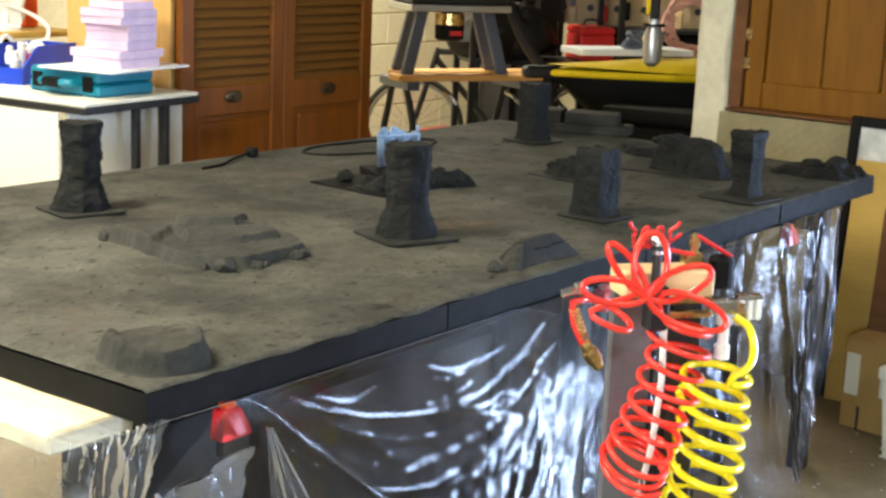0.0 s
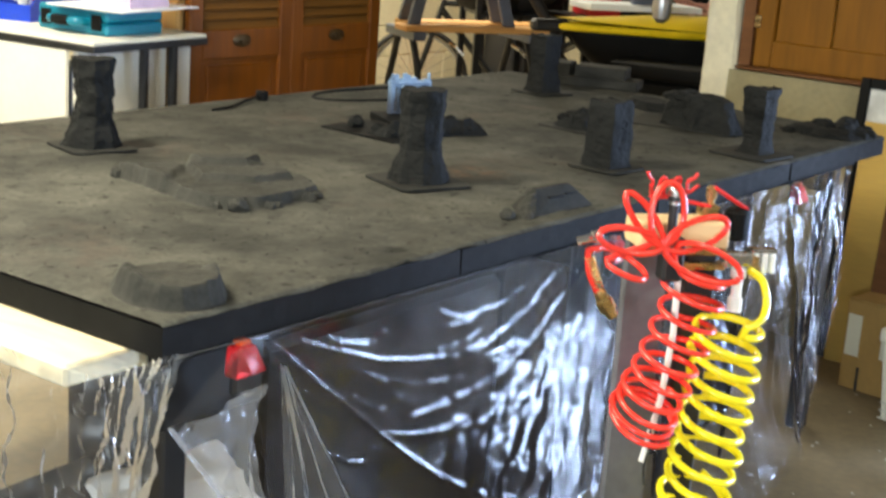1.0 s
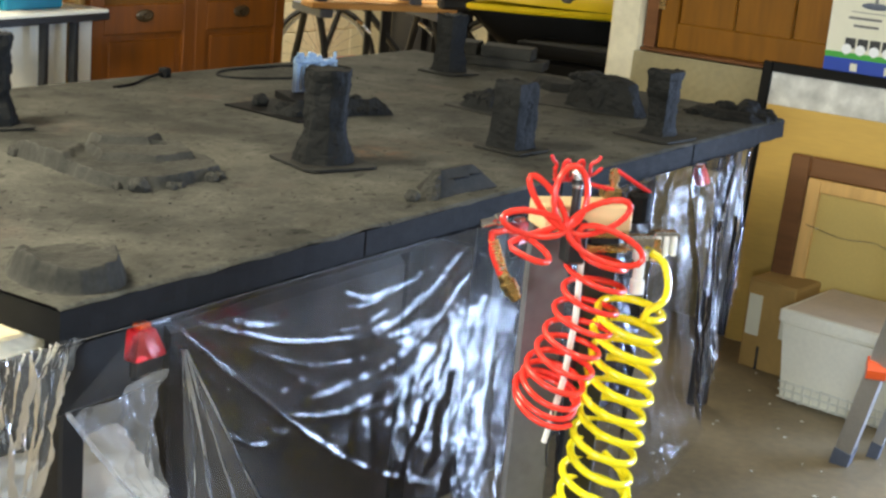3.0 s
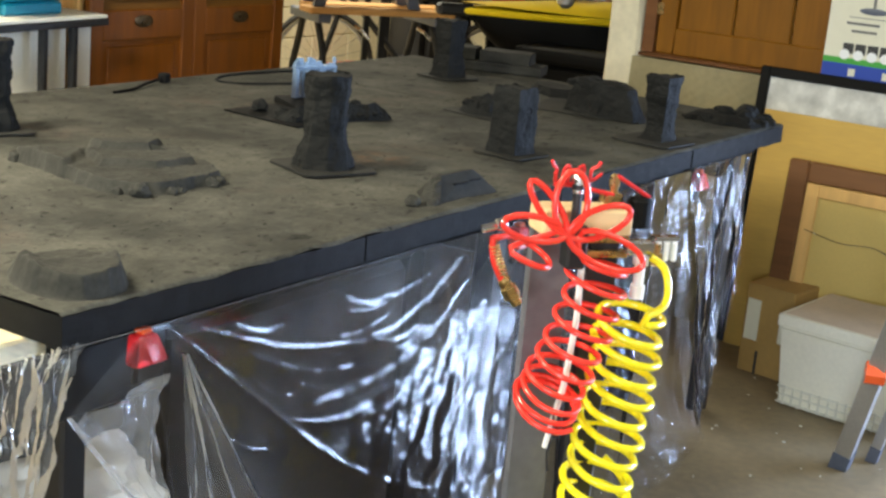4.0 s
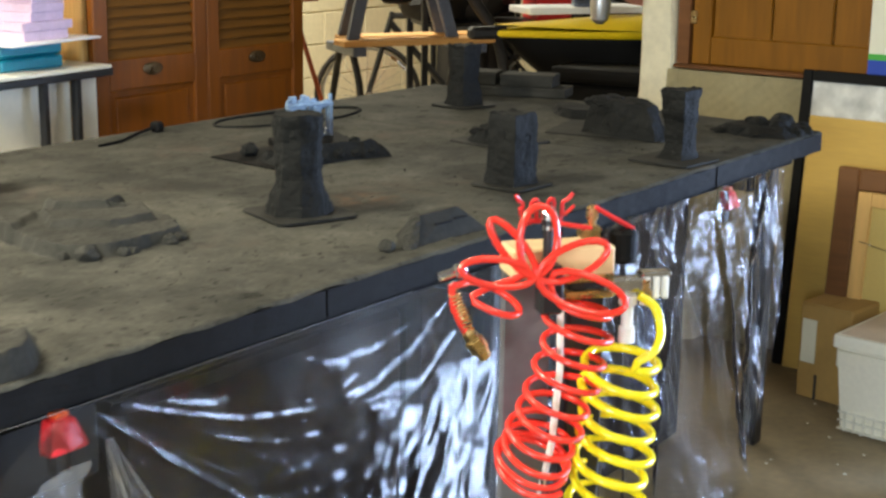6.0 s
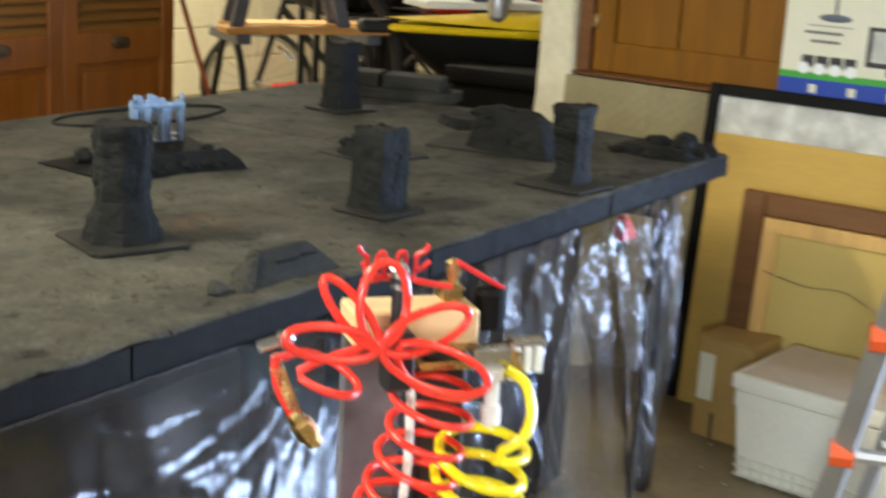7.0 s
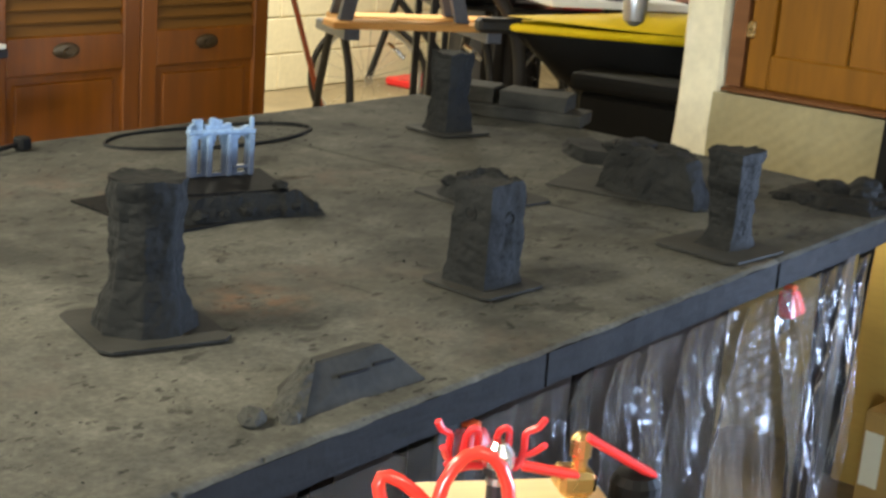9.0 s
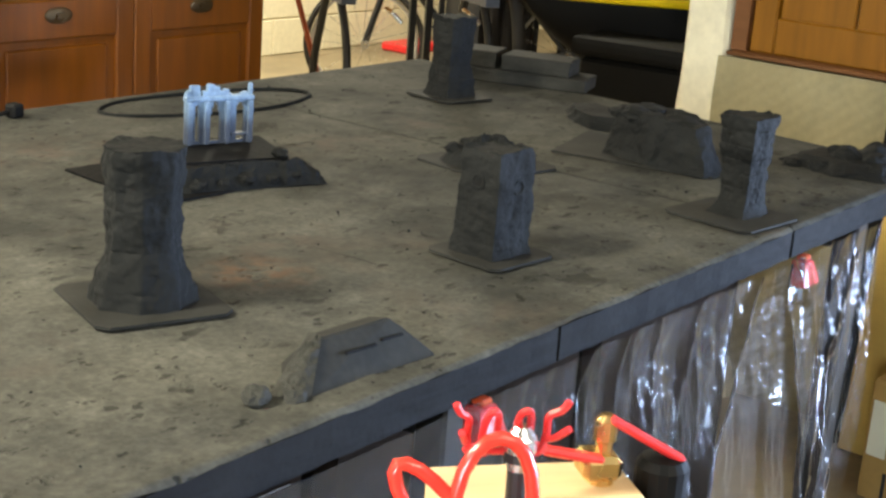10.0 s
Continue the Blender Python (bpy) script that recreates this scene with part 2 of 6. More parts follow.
M["print_green"] = surface("green print", (0.06, 0.36, 0.05), 0.4, dark=0.95, light=1.05, bump=0)
M["ink"] = surface("grey ink", (0.16, 0.16, 0.15), 0.5, dark=0.9, light=1.1, bump=0)
M["dark_ink"] = surface("dark ink", (0.03, 0.03, 0.03), 0.5, dark=0.9, light=1.2, bump=0)
M["box_white"] = surface("white carton", (0.72, 0.70, 0.56), 0.55, dark=0.95, light=1.04, bump=0.05)
M["sky_print"] = surface("cloud print", (0.50, 0.50, 0.47), 0.25, dark=0.6, light=1.6, scale=9, fine=20, bump=0)
M["peg"] = surface("pegboard", (0.66, 0.50, 0.29), 0.8, dark=0.8, light=1.15, bump=0.1)
M["pink_cord"] = surface("pale pink cord", (0.80, 0.42, 0.34), 0.5, bump=0.05)
M["white_plastic"] = surface("white plastic", (0.80, 0.79, 0.75), 0.35, dark=0.93, light=1.05, bump=0.04)


def plastic_film(name, haze, cloudy, rough):
    """Clear film: see-through, glossy, with fine crinkles; uneven milky patches also paint in blurred reflections."""
    m, n, l, p = nodes_of(name)
    n.remove(p)
    out = n["Material Output"]
    co = n.new("ShaderNodeTexCoord")

    def noise_at(scale, detail, stretch):
        mp, t = n.new("ShaderNodeMapping"), n.new("ShaderNodeTexNoise")
        mp.inputs["Scale"].default_value = stretch
        t.inputs["Scale"].default_value, t.inputs["Detail"].default_value = scale, detail
        l.new(co.outputs["Object"], mp.inputs[0])
        l.new(mp.outputs[0], t.inputs["Vector"])
        return t.outputs[0]
    b = n.new("ShaderNodeBump")
    b.inputs["Strength"].default_value, b.inputs["Distance"].default_value = 0.10, 0.004
    l.new(noise_at(40, 5, (1, 1, 0.45)), b.inputs["Height"])
    clear, gloss, milk = n.new("ShaderNodeBsdfTransparent"), n.new("ShaderNodeBsdfGlossy"), n.new("ShaderNodeBsdfDiffuse")
    clear.inputs[0].default_value = (0.93, 0.93, 0.92, 1)
    gloss.inputs["Roughness"].default_value = rough
    gloss.inputs[0].default_value = (0.95, 0.95, 0.95, 1)
    milk.inputs[0].default_value = (0.7, 0.7, 0.7, 1)
    fres = n.new("ShaderNodeFresnel")
    fres.inputs[0].default_value = 1.32
    one, two = n.new("ShaderNodeMixShader"), n.new("ShaderNodeMixShader")
    r = n.new("ShaderNodeMapRange")
    for i, x in zip((1, 2, 3, 4), (0.54, 0.78, haze, cloudy)):
        r.inputs[i].default_value = x
    l.new(noise_at(5, 5, (1, 1, 0.55)), r.inputs[0])
    l.new(r.outputs[0], one.inputs[0])
    for s in (gloss, milk, fres):
        l.new(b.outputs[0], s.inputs["Normal"])
    l.new(clear.outputs[0], one.inputs[1])
    l.new(milk.outputs[0], one.inputs[2])
    l.new(fres.outputs[0], two.inputs[0])
    l.new(one.outputs[0], two.inputs[1])
    l.new(gloss.outputs[0], two.inputs[2])
    l.new(two.outputs[0], out.inputs[0])
    return m


M["film"] = plastic_film("clear plastic film", 0.006, 0.11, 0.14)
M["milky_film"] = plastic_film("bunched plastic film", 0.06, 0.26, 0.34)
M["hazy_film"] = plastic_film("doubled plastic film", 0.18, 0.48, 0.20)
M["hem"] = surface("rolled film hem", (0.72, 0.70, 0.60), 0.3, dark=0.8, light=1.1, scale=30, fine=200, bump=0.2)
M["bronze"] = surface("aged bronze", (0.10, 0.065, 0.03), 0.38, 0.8, dark=0.6, light=1.5, scale=60, fine=200, bump=0.1)

# ---- building blocks ----


def finish(bm, name, material, smooth=False):
    me = bpy.data.meshes.new(name)
    bm.normal_update()
    bm.to_mesh(me)
    bm.free()
    me.materials.append(material)
    if smooth:
        me.shade_smooth()
        me.set_sharp_from_angle(angle=radians(38))
    return me


def thing(name, loc, rz=0.0, label="", category="", group="", kind=""):
    e = new(name)
    e.matrix_basis = pose(*loc, 0, 0, rz)
    e.empty_display_size = 0.05
    return tagged(e, label, category, group, kind)


def part(name, bm, material, parent, label="", smooth=False, m=None):
    ob = new(name, finish(bm, name, material, smooth))
    ob.parent = parent
    if m is not None:
        ob.matrix_basis = m
    return tagged(ob, label)


def solo(name, bm, material, loc, rz=0.0, label="", category="", group="", kind="", smooth=False):
    """A thing that is one mesh."""
    ob = new(name, finish(bm, name, material, smooth))
    ob.matrix_basis = pose(*loc, 0, 0, rz)
    return tagged(ob, label, category, group, kind)


def add_box(bm, x0, x1, y0, y1, z0, z1, bev=0.0, m=None, seg=1):
    r = bmesh.ops.create_cube(bm, size=1.0, matrix=Matrix.Translation(((x0 + x1) / 2, (y0 + y1) / 2, (z0 + z1) / 2)) @ Matrix.Diagonal((x1 - x0, y1 - y0, z1 - z0, 1)))
    vs = r["verts"]
    if bev:
        es = list({e for v in vs for e in v.link_edges})
        o = bmesh.ops.bevel(bm, geom=es, offset=bev, segments=seg, affect="EDGES", profile=0.6)
        vs = list({v for f in o["faces"] for v in f.verts} | {v for v in vs if v.is_valid})
        vs = list({w for v in vs for f in v.link_faces for w in f.verts})
    if m is not None:
        bmesh.ops.transform(bm, matrix=m, verts=vs)
    return vs


def box(x0, x1, y0, y1, z0, z1, bev=0.0, m=None, seg=1):
    bm = bmesh.new()
    add_box(bm, x0, x1, y0, y1, z0, z1, bev, m, seg)
    return bm


def add_tube(bm, pts, r, sides=8, closed=False):
    pts = [Vector(p) for p in pts]
    n = len(pts)
    rad = r if isinstance(r, (list, tuple)) else [r] * n
    rings, nrm = [], None
    for i, p in enumerate(pts):
        a, b = pts[(i - 1) % n if closed else max(i - 1, 0)], pts[(i + 1) % n if closed else min(i + 1, n - 1)]
        t = (b - a).normalized()
        if nrm is None:
            nrm = t.orthogonal().normalized()
        nrm = (nrm - t * nrm.dot(t)).normalized()
        bi = t.cross(nrm)
        rings.append([bm.verts.new(p + rad[i] * (math.cos(q) * nrm + math.sin(q) * bi)) for q in (2 * math.pi * k / sides for k in range(sides))])
    for i in range(n if closed else n - 1):
        a, b = rings[i], rings[(i + 1) % n]
        for k in range(sides):
            bm.faces.new((a[k], a[(k + 1) % sides], b[(k + 1) % sides], b[k]))
    if not closed:
        bm.faces.new(rings[0][::-1])
        bm.faces.new(rings[-1])


def tube(pts, r, sides=8, closed=False):
    bm = bmesh.new()
    add_tube(bm, pts, r, sides, closed)
    return bm


def add_lathe(bm, prof, sides=20, c=(0, 0, 0), m=None):
    """A turned solid from (radius, height) pairs, round z."""
    rings = []
    for r, z in prof:
        rings.append([bm.verts.new((c[0] + r * math.cos(2 * math.pi * k / sides), c[1] + r * math.sin(2 * math.pi * k / sides), c[2] + z)) for k in range(sides)])
    for a, b in zip(rings, rings[1:]):
        for k in range(sides):
            bm.faces.new((a[k], a[(k + 1) % sides], b[(k + 1) % sides], b[k]))
    bm.faces.new(rings[0][::-1])
    bm.faces.new(rings[-1])
    if m is not None:
        bmesh.ops.transform(bm, matrix=m, verts=[v for r in rings for v in r])


def lathe(prof, sides=20, c=(0, 0, 0), m=None):
    bm = bmesh.new()
    add_lathe(bm, prof, sides, c, m)
    return bm


def smooth_path(pts, per=8):
    """A path that glides through the given points."""
    pts = [Vector(p) for p in pts]
    out = []
    for i in range(len(pts) - 1):
        p0, p1, p2, p3 = pts[max(i - 1, 0)], pts[i], pts[i + 1], pts[min(i + 2, len(pts) - 1)]
        for k in range(per):
            t = k / per
            out.append(0.5 * ((2 * p1) + (p2 - p0) * t + (2 * p0 - 5 * p1 + 4 * p2 - p3) * t * t + (3 * p1 - p0 - 3 * p2 + p3) * t ** 3))
    return out + [pts[-1]]


def fbm(x, y, z=0.0, octaves=4):
    return noise.fractal(Vector((x, y, z)), 1.0, 2.0, octaves)


def grid_mesh(nx, ny, fn, thick=None):
    """A sheet of nx by ny cells, fn(u, v) giving the place."""
    bm = bmesh.new()
    vs = [[bm.verts.new(fn(i / nx, j / ny)) for i in range(nx + 1)] for j in range(ny + 1)]
    for j in range(ny):
        for i in range(nx):
            bm.faces.new((vs[j][i], vs[j][i + 1], vs[j + 1][i + 1], vs[j + 1][i]))
    return bm


TOP = 0.78

# ---- structure ----
RX = 8.2
floor = tagged(new("floor", finish(grid_mesh(40, 30, lambda u, v: (-3.5 + u * (RX + 3.5), -3.6 + v * 8.5, 0.002 * fbm(u * 9, v * 7))), "floor", M["floor"])), "stained bare concrete workshop floor", "floor", kind="structure")


def wall(name, x0, x1, y0, y1, z0, z1, material, label):
    return solo(name, box(x0, x1, y0, y1, z0, z1), material, (0, 0, 0), 0, label, "wall", kind="structure")


# rear block wall, each course a shallow step behind its joint
rear = thing("wall_rear", (0, 4.7, 0), 0, "cream painted concrete block wall", "wall", kind="structure")
part("backing", box(-3.5, RX, 0.012, 0.2, 0, 2.45), M["wall"], rear)
blk = finish(box(-0.196, 0.196, 0, 0.02, 0.004, 0.196, 0.004), "block", M["wall"])
for row in range(7):
    for k in range(10):
        o = new("block", blk)
        o.parent = rear
        o.matrix_basis = pose(4.3 + 0.4 * k + 0.2 * (row % 2), 0, 0.2 * row)
for y0, y1, z0, z1 in ((-3.6, -2.4, 0, 2.45), (-1.0, 4.9, 0, 2.45), (-2.4, -1.0, 0, 0.95), (-2.4, -1.0, 2.02, 2.45)):
    wall("wall_left", -3.7, -3.5, y0, y1, z0, z1, M["unseen_wall"], "unseen dark grey block side wall round the added window")
# window added out of view as an opening for the fill light
win = thing("added_window", (-3.67, -1.7, 0.95), 0, "white framed window added in the unseen side wall", "window", kind="structure")
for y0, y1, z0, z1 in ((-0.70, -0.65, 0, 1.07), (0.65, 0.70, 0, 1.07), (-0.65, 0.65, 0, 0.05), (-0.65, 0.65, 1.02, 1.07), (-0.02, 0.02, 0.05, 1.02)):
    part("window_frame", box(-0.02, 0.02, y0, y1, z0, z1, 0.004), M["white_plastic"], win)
wall("wall_right", RX, RX + 0.2, 0.0, 4.9, 0, 2.45, M["wall"], "cream painted far side wall")
wall("wall_middle", 3.45, RX, 0.0, 0.2, 0, 2.45, M["unseen_wall"], "unseen dark grey block wall closing the rear bay")
wall("wall_front", -3.5, 3.45, -3.8, -3.6, 0, 2.45, M["unseen_wall"], "unseen dark grey block front wall")
solo("ceiling", box(-3.7, 3.45, -3.8, 4.9, 2.45, 2.55), M["ceiling"], (0, 0, 0), 0, "unseen dark boarded workshop ceiling", "ceiling", kind="structure")
solo("ceiling", box(3.45, RX + 0.2, 0.0, 4.9, 2.45, 2.55), M["ceiling"], (0, 0, 0), 0, "unseen dark boarded ceiling of the rear bay", "ceiling", kind="structure")
solo("ground", box(3.46, 40, -40, -0.01, -0.1, -0.01), M["floor"], (0, 0, 0), 0, "concrete driveway outside the doorway", "ground", kind="structure")

# ceiling lamps, all out of view; the last goes with the added fill light
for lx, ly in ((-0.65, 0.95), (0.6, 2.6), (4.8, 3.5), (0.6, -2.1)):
    lamp = thing("ceiling_lamp", (lx, ly, 2.45), 0, "long white fluorescent batten on the ceiling, out of view", "ceiling lamp", "ceiling lamps")
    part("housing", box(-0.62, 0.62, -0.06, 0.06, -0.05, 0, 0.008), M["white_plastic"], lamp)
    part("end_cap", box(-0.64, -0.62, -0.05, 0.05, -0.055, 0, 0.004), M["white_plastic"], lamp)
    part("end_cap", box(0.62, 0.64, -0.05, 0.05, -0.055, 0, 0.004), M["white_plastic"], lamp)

# low concrete wall, post and the wooden panel on it
WX = 3.10
low = solo("wall_low", grid_mesh(80, 20, lambda u, v: (WX + 0.006 * fbm(u * 20, v * 5) + 0.02 * (v - 1) , 0.77 - u * 1.51, v * 0.81)), M["concrete_wall"], (0, 0, 0), 0, "low raw concrete wall with a rough face", "wall", kind="structure")
wall("wall_low_body", WX + 0.01, WX + 0.28, -0.735, 0.765, 0, 0.807, M["concrete_wall"], "low raw concrete wall body")


def post_shape(u, v):
    a = 2 * math.pi * u
    c, s = math.cos(a), math.sin(a)
    k = 1 / max(abs(c), abs(s)) ** 0.85
    flare = 0.16 * max(0, 1 - v / 0.33) ** 2
    return (WX + 0.06 + (0.062 + flare * 0.6) * c * k + 0.006 * fbm(c, s, v * 8), 0.812 + (0.058 + flare) * s * k + 0.006 * fbm(s, c, v * 9), v * 2.45)


solo("post", grid_mesh(36, 90, post_shape), M["plaster"], (0, 0, 0), 0, "rough cream painted post beside the wooden panel", "post", kind="structure", smooth=True)
solo("window_sill", box(WX - 0.010, WX + 0.25, -0.05, 0.748, 0.815, 0.826, 0.003), M["trim_wood"], (0, 0, 0), 0, "dark brown wooden sill strip", "sill", kind="structure")
panel = thing("wooden_panel_door", (WX + 0.05, 0.368, 0.8265), 0, "honey coloured wooden panel door standing on the sill", "door")
part("stile", box(-0.02, 0.02, 0.28, 0.34, 0, 1.3, 0.004), M["honey_wood"], panel)
part("stile", box(-0.02, 0.02, -0.34, -0.28, 0, 1.3, 0.004), M["honey_wood"], panel)
part("rail", box(-0.019, 0.019, -0.28, 0.28, 0, 0.085, 0.004), M["honey_wood"], panel)
part("rail", box(-0.019, 0.019, -0.28, 0.28, 1.21, 1.3, 0.004), M["honey_wood"], panel)
for k in range(3):
    part("board", box(-0.006, 0.008, -0.278 + 0.187 * k, -0.278 + 0.187 * k + 0.183, 0.08, 1.215, 0.004), M["honey_wood"], panel)
for k in range(2):
    part("hinge", box(-0.03, -0.019, 0.325, 0.345, 0.12 + 0.09 * k, 0.16 + 0.09 * k, 0.003), M["brass"], panel)
solo("jamb", box(WX + 0.02, WX + 0.09, 0.712, 0.752, 0.827, 2.45), M["trim_wood"], (0, 0, 0), 0, "brown door jamb beside the post", "jamb", kind="structure")
solo("jamb", box(WX + 0.06, WX + 0.16, -0.04, 0.024, 0.827, 2.45), M["black_metal"], (0, 0, 0), 0, "dark upright beside the panel door", "jamb", kind="structure")
wall("wall_upper", WX + 0.14, WX + 0.28, -0.735, 0.74, 0.81, 2.45, M["wall"], "cream painted wall above the ledge")

# ---- gaming table ----
table = thing("folding_table", (0, 0, 0), 0, "long wooden trestle table on black legs", "table")
part("tabletop", box(-0.095, 2.36, 0.062, 1.2, 0.705, 0.733, 0.004), M["ply"], table)
# dark strip added over the table edge to keep it dark behind the film
part("edge_band", box(0.03, 2.36, 0.050, 0.0605, 0.703, 0.7325, 0.002), M["edge"], table, "dark strip added over the wooden table edge")
for lx in (0.10, 1.16, 2.33):
    for ly in (0.10, 1.10):
        part("leg", box(lx - 0.022, lx + 0.022, ly - 0.022, ly + 0.022, 0, 0.705, 0.004), M["black_metal"], table)
    part("apron", box(lx - 0.015, lx + 0.015, 0.122, 1.078, 0.63, 0.70, 0.004), M["black_metal"], table)

# short apron added to fill the dark space under the near corner
part("apron", box(0.0, 0.26, 0.075, 0.10, 0.60, 0.704, 0.004), M["black_metal"], table)
part("leg_brace", box(0.085, 0.115, 0.122, 0.70, 0.30, 0.33, 0.004), M["black_metal"], table)

for k in range(4):
    bd = thing("gaming_board", (0.61 * k + (0.012 if k > 1 else 0), 0, TOP - 0.046), 0, "black primed textured gaming board section on the table", "gaming board", "gaming boards")
    L, Wd = (0.6099, 0.6216, 0.606, 0.606)[k], 1.215

    def top_at(u, v, k=k):
        y = (0.25 * v + 0.75 * v * v) * Wd
        x = u * (L if k < 3 else 0.563 + 0.11 * v)
        gx = x + 0.61 * k
        h = 0.0016 * fbm(gx * 9, y * 9, 1, 5) + 0.0014 * max(0, fbm(gx * 30, y * 30, 4, 3))
        e = min(v, 1 - v, u if k in (0, 3) else 1, 1 - u if k > 1 else 1)
        worn = (1.3 + fbm(gx * 14, 3, 2, 4)) * max(0.0, 1 - y / 0.008) ** 2
        return (x, y, 0.046 + (h if e > 0 or v == 0 else -0.001) - 0.0034 * worn)
    bm = grid_mesh(70, 130, top_at)
    part("surface", bm, M["board"], bd, smooth=True)
    bm = box(0.0015, L - 0.003, 0, Wd, 0.0, 0.0405)
    if k == 3:
        for w in bm.verts:
            if w.co.x > 0.3:
                w.co.x = 0.563 + 0.11 * w.co.y / Wd
    bmesh.ops.subdivide_edges(bm, edges=list(bm.edges), cuts=24, use_grid_fill=True)
    for w in bm.verts:
        gx = w.co.x + 0.61 * k
        low = 1 if w.co.z < 0.01 else 0.3
        w.co += Vector((0, 0.0012 * fbm(gx * 25, w.co.y * 25, w.co.z * 40, 4) + (0.0008 if w.co.y < 0.01 else 0), 0.0022 * low * fbm(gx * 22, w.co.y * 22, 7, 4)))
    part("core", bm, M["edge"], bd, "dark painted foam edge")


def place_plate(parent, pts, h=0.0032, paint="plate"):
    """A thin base plate with cut corners from its outline."""
    bm = bmesh.new()
    vs = [bm.verts.new((x, y, 0.001)) for x, y in pts]
    f = bm.faces.new(vs)
    bm.normal_update()
    if f.normal.z < 0:
        bmesh.ops.reverse_faces(bm, faces=[f])
    r = bmesh.ops.extrude_face_region(bm, geom=[f])
    bmesh.ops.translate(bm, vec=(0, 0, h), verts=[v for v in r["geom"] if isinstance(v, bmesh.types.BMVert)])
    bmesh.ops.recalc_face_normals(bm, faces=bm.faces)
    return part("base_plate", bm, M[paint], parent, "thin square base plate")


def tower_body(prof, sides=0, seed=0, square=0.75, jag=0.006, turn=0.0, rows=90, joints=1.0):
    """A broken stone tower: a lofted shape with ledges, chips and an uneven top. prof: (height, half width x, half width y, shift x)."""
    hs = [p[0] for p in prof]
    n = 120
    cap = 0.93

    def at(u, v):
        t = min(1.0, v / cap)
        h = hs[0] + (hs[-1] - hs[0]) * t
        for a, b in zip(prof, prof[1:]):
            if h <= b[0] + 1e-9:
                break
        f = (h - a[0]) / max(1e-6, b[0] - a[0])
        wx, wy, sh = (a[i] + (b[i] - a[i]) * f for i in (1, 2, 3))
        ang = 2 * math.pi * u
        c, s = math.cos(ang), math.sin(ang)
        k = 1 / max(abs(c), abs(s)) ** square
        if sides:
            k = 1.02 / math.cos((ang + math.pi / sides) % (2 * math.pi / sides) - math.pi / sides)
        x, y = wx * c * k, wy * s * k
        course = math.floor(h / 0.021 + 0.3 * fbm(x * 12 + seed, y * 12, seed))
        pit = max(0.0, fbm(x * 75 + seed, y * 75, h * 75, 3) - 0.25)
        chip = jag * (0.9 * fbm(x * 26 + seed, y * 26, h * 30, 4) + 0.34 * fbm(x * 80, y * 80 + seed, h * 95, 3)) - 0.5 * jag * pit
        chip += jag * joints * 0.22 * noise.cell(Vector((math.floor(u * 10 + 0.5 * (course % 2)) * 1.7 + seed, course * 2.3, seed)))
        if (h / 0.021) % 1 < 0.10:
            chip -= 0.0007 * joints
        r = 1 + chip / max(wx, wy)
        z = h + (0.005 * fbm(c * 1.8 + seed, s * 1.8, 3, 3) * max(0.0, (t - 0.85) / 0.15))
        if v > cap:
            q = (v - cap) / (1 - cap)
            r *= 1 - q
            z = hs[-1] + (z - hs[-1]) * (1 - min(1, q * 4)) - 0.0022 * min(1, q * 5) + 0.0012 * fbm(x * 60 * (1 - q) + seed, y * 60 * (1 - q), 5, 3)
        x, y = x * r + sh, y * r
        ct, st = math.cos(turn), math.sin(turn)
        return (x * ct - y * st, x * st + y * ct, z)
    bm = grid_mesh(n, rows, at)
    bmesh.ops.remove_doubles(bm, verts=bm.verts, dist=1e-5)
    return bm


def square_at(c, half, deg, cut=0.08):
    out = []
    for k in range(4):
        for s in (-1, 1):
            a = radians(deg + 90 * k + 45)
            r = half * math.sqrt(2)
            p = Vector((r * math.cos(a), r * math.sin(a)))
            q = Vector((r * math.cos(a + s * math.pi / 2), r * math.sin(a + s * math.pi / 2)))
            out.append(tuple(p + (q - p) * cut))
    return out


G = "scenery pieces on the gaming table"


def tower(loc, deg, half, prof, seed, label, square=0.75, jag=0.006, sides=0, joints=1.0):
    t = thing("ruined_tower", (loc[0], loc[1], TOP + 0.002), deg, label, "scenery tower", G)
    place_plate(t, square_at((0, 0), half, 0))
    part("tower_body", tower_body(prof, sides, seed, square, jag, joints=joints), M["foam"], t, "carved stone tower body", smooth=True)
    return t


# tall flared tower
tower((0.930, 0.335), -20, 0.0750, [(0.004, 0.054, 0.050, 0), (0.02, 0.051, 0.048, 0), (0.05, 0.041, 0.039, 0), (0.075, 0.037, 0.036, 0), (0.12, 0.037, 0.036, 0), (0.155, 0.040, 0.039, 0), (0.172, 0.040, 0.039, 0)], 1, "black primed ruined tower with flared foot on a square base", 0.45, 0.0042, 8, 0.8)
tower((0.651, 0.905), -13, 0.066, [(0.004, 0.052, 0.046, 0), (0.02, 0.048, 0.044, 0), (0.05, 0.037, 0.036, 0), (0.09, 0.032, 0.034, 0.003), (0.12, 0.034, 0.034, 0.002), (0.172, 0.037, 0.036, 0)], 7, "black primed ruined tower with craggy foot on a square base", 0.4, 0.0048, 8, 0.7)
tower((2.19, 0.884), -11, 0.064, [(0.004, 0.044, 0.042, 0), (0.03, 0.038, 0.036, 0), (0.06, 0.034, 0.032, 0), (0.11, 0.034, 0.033, 0), (0.158, 0.036, 0.034, 0)], 13, "black primed tower with a pierced side on a square base", 0.55, 0.004)
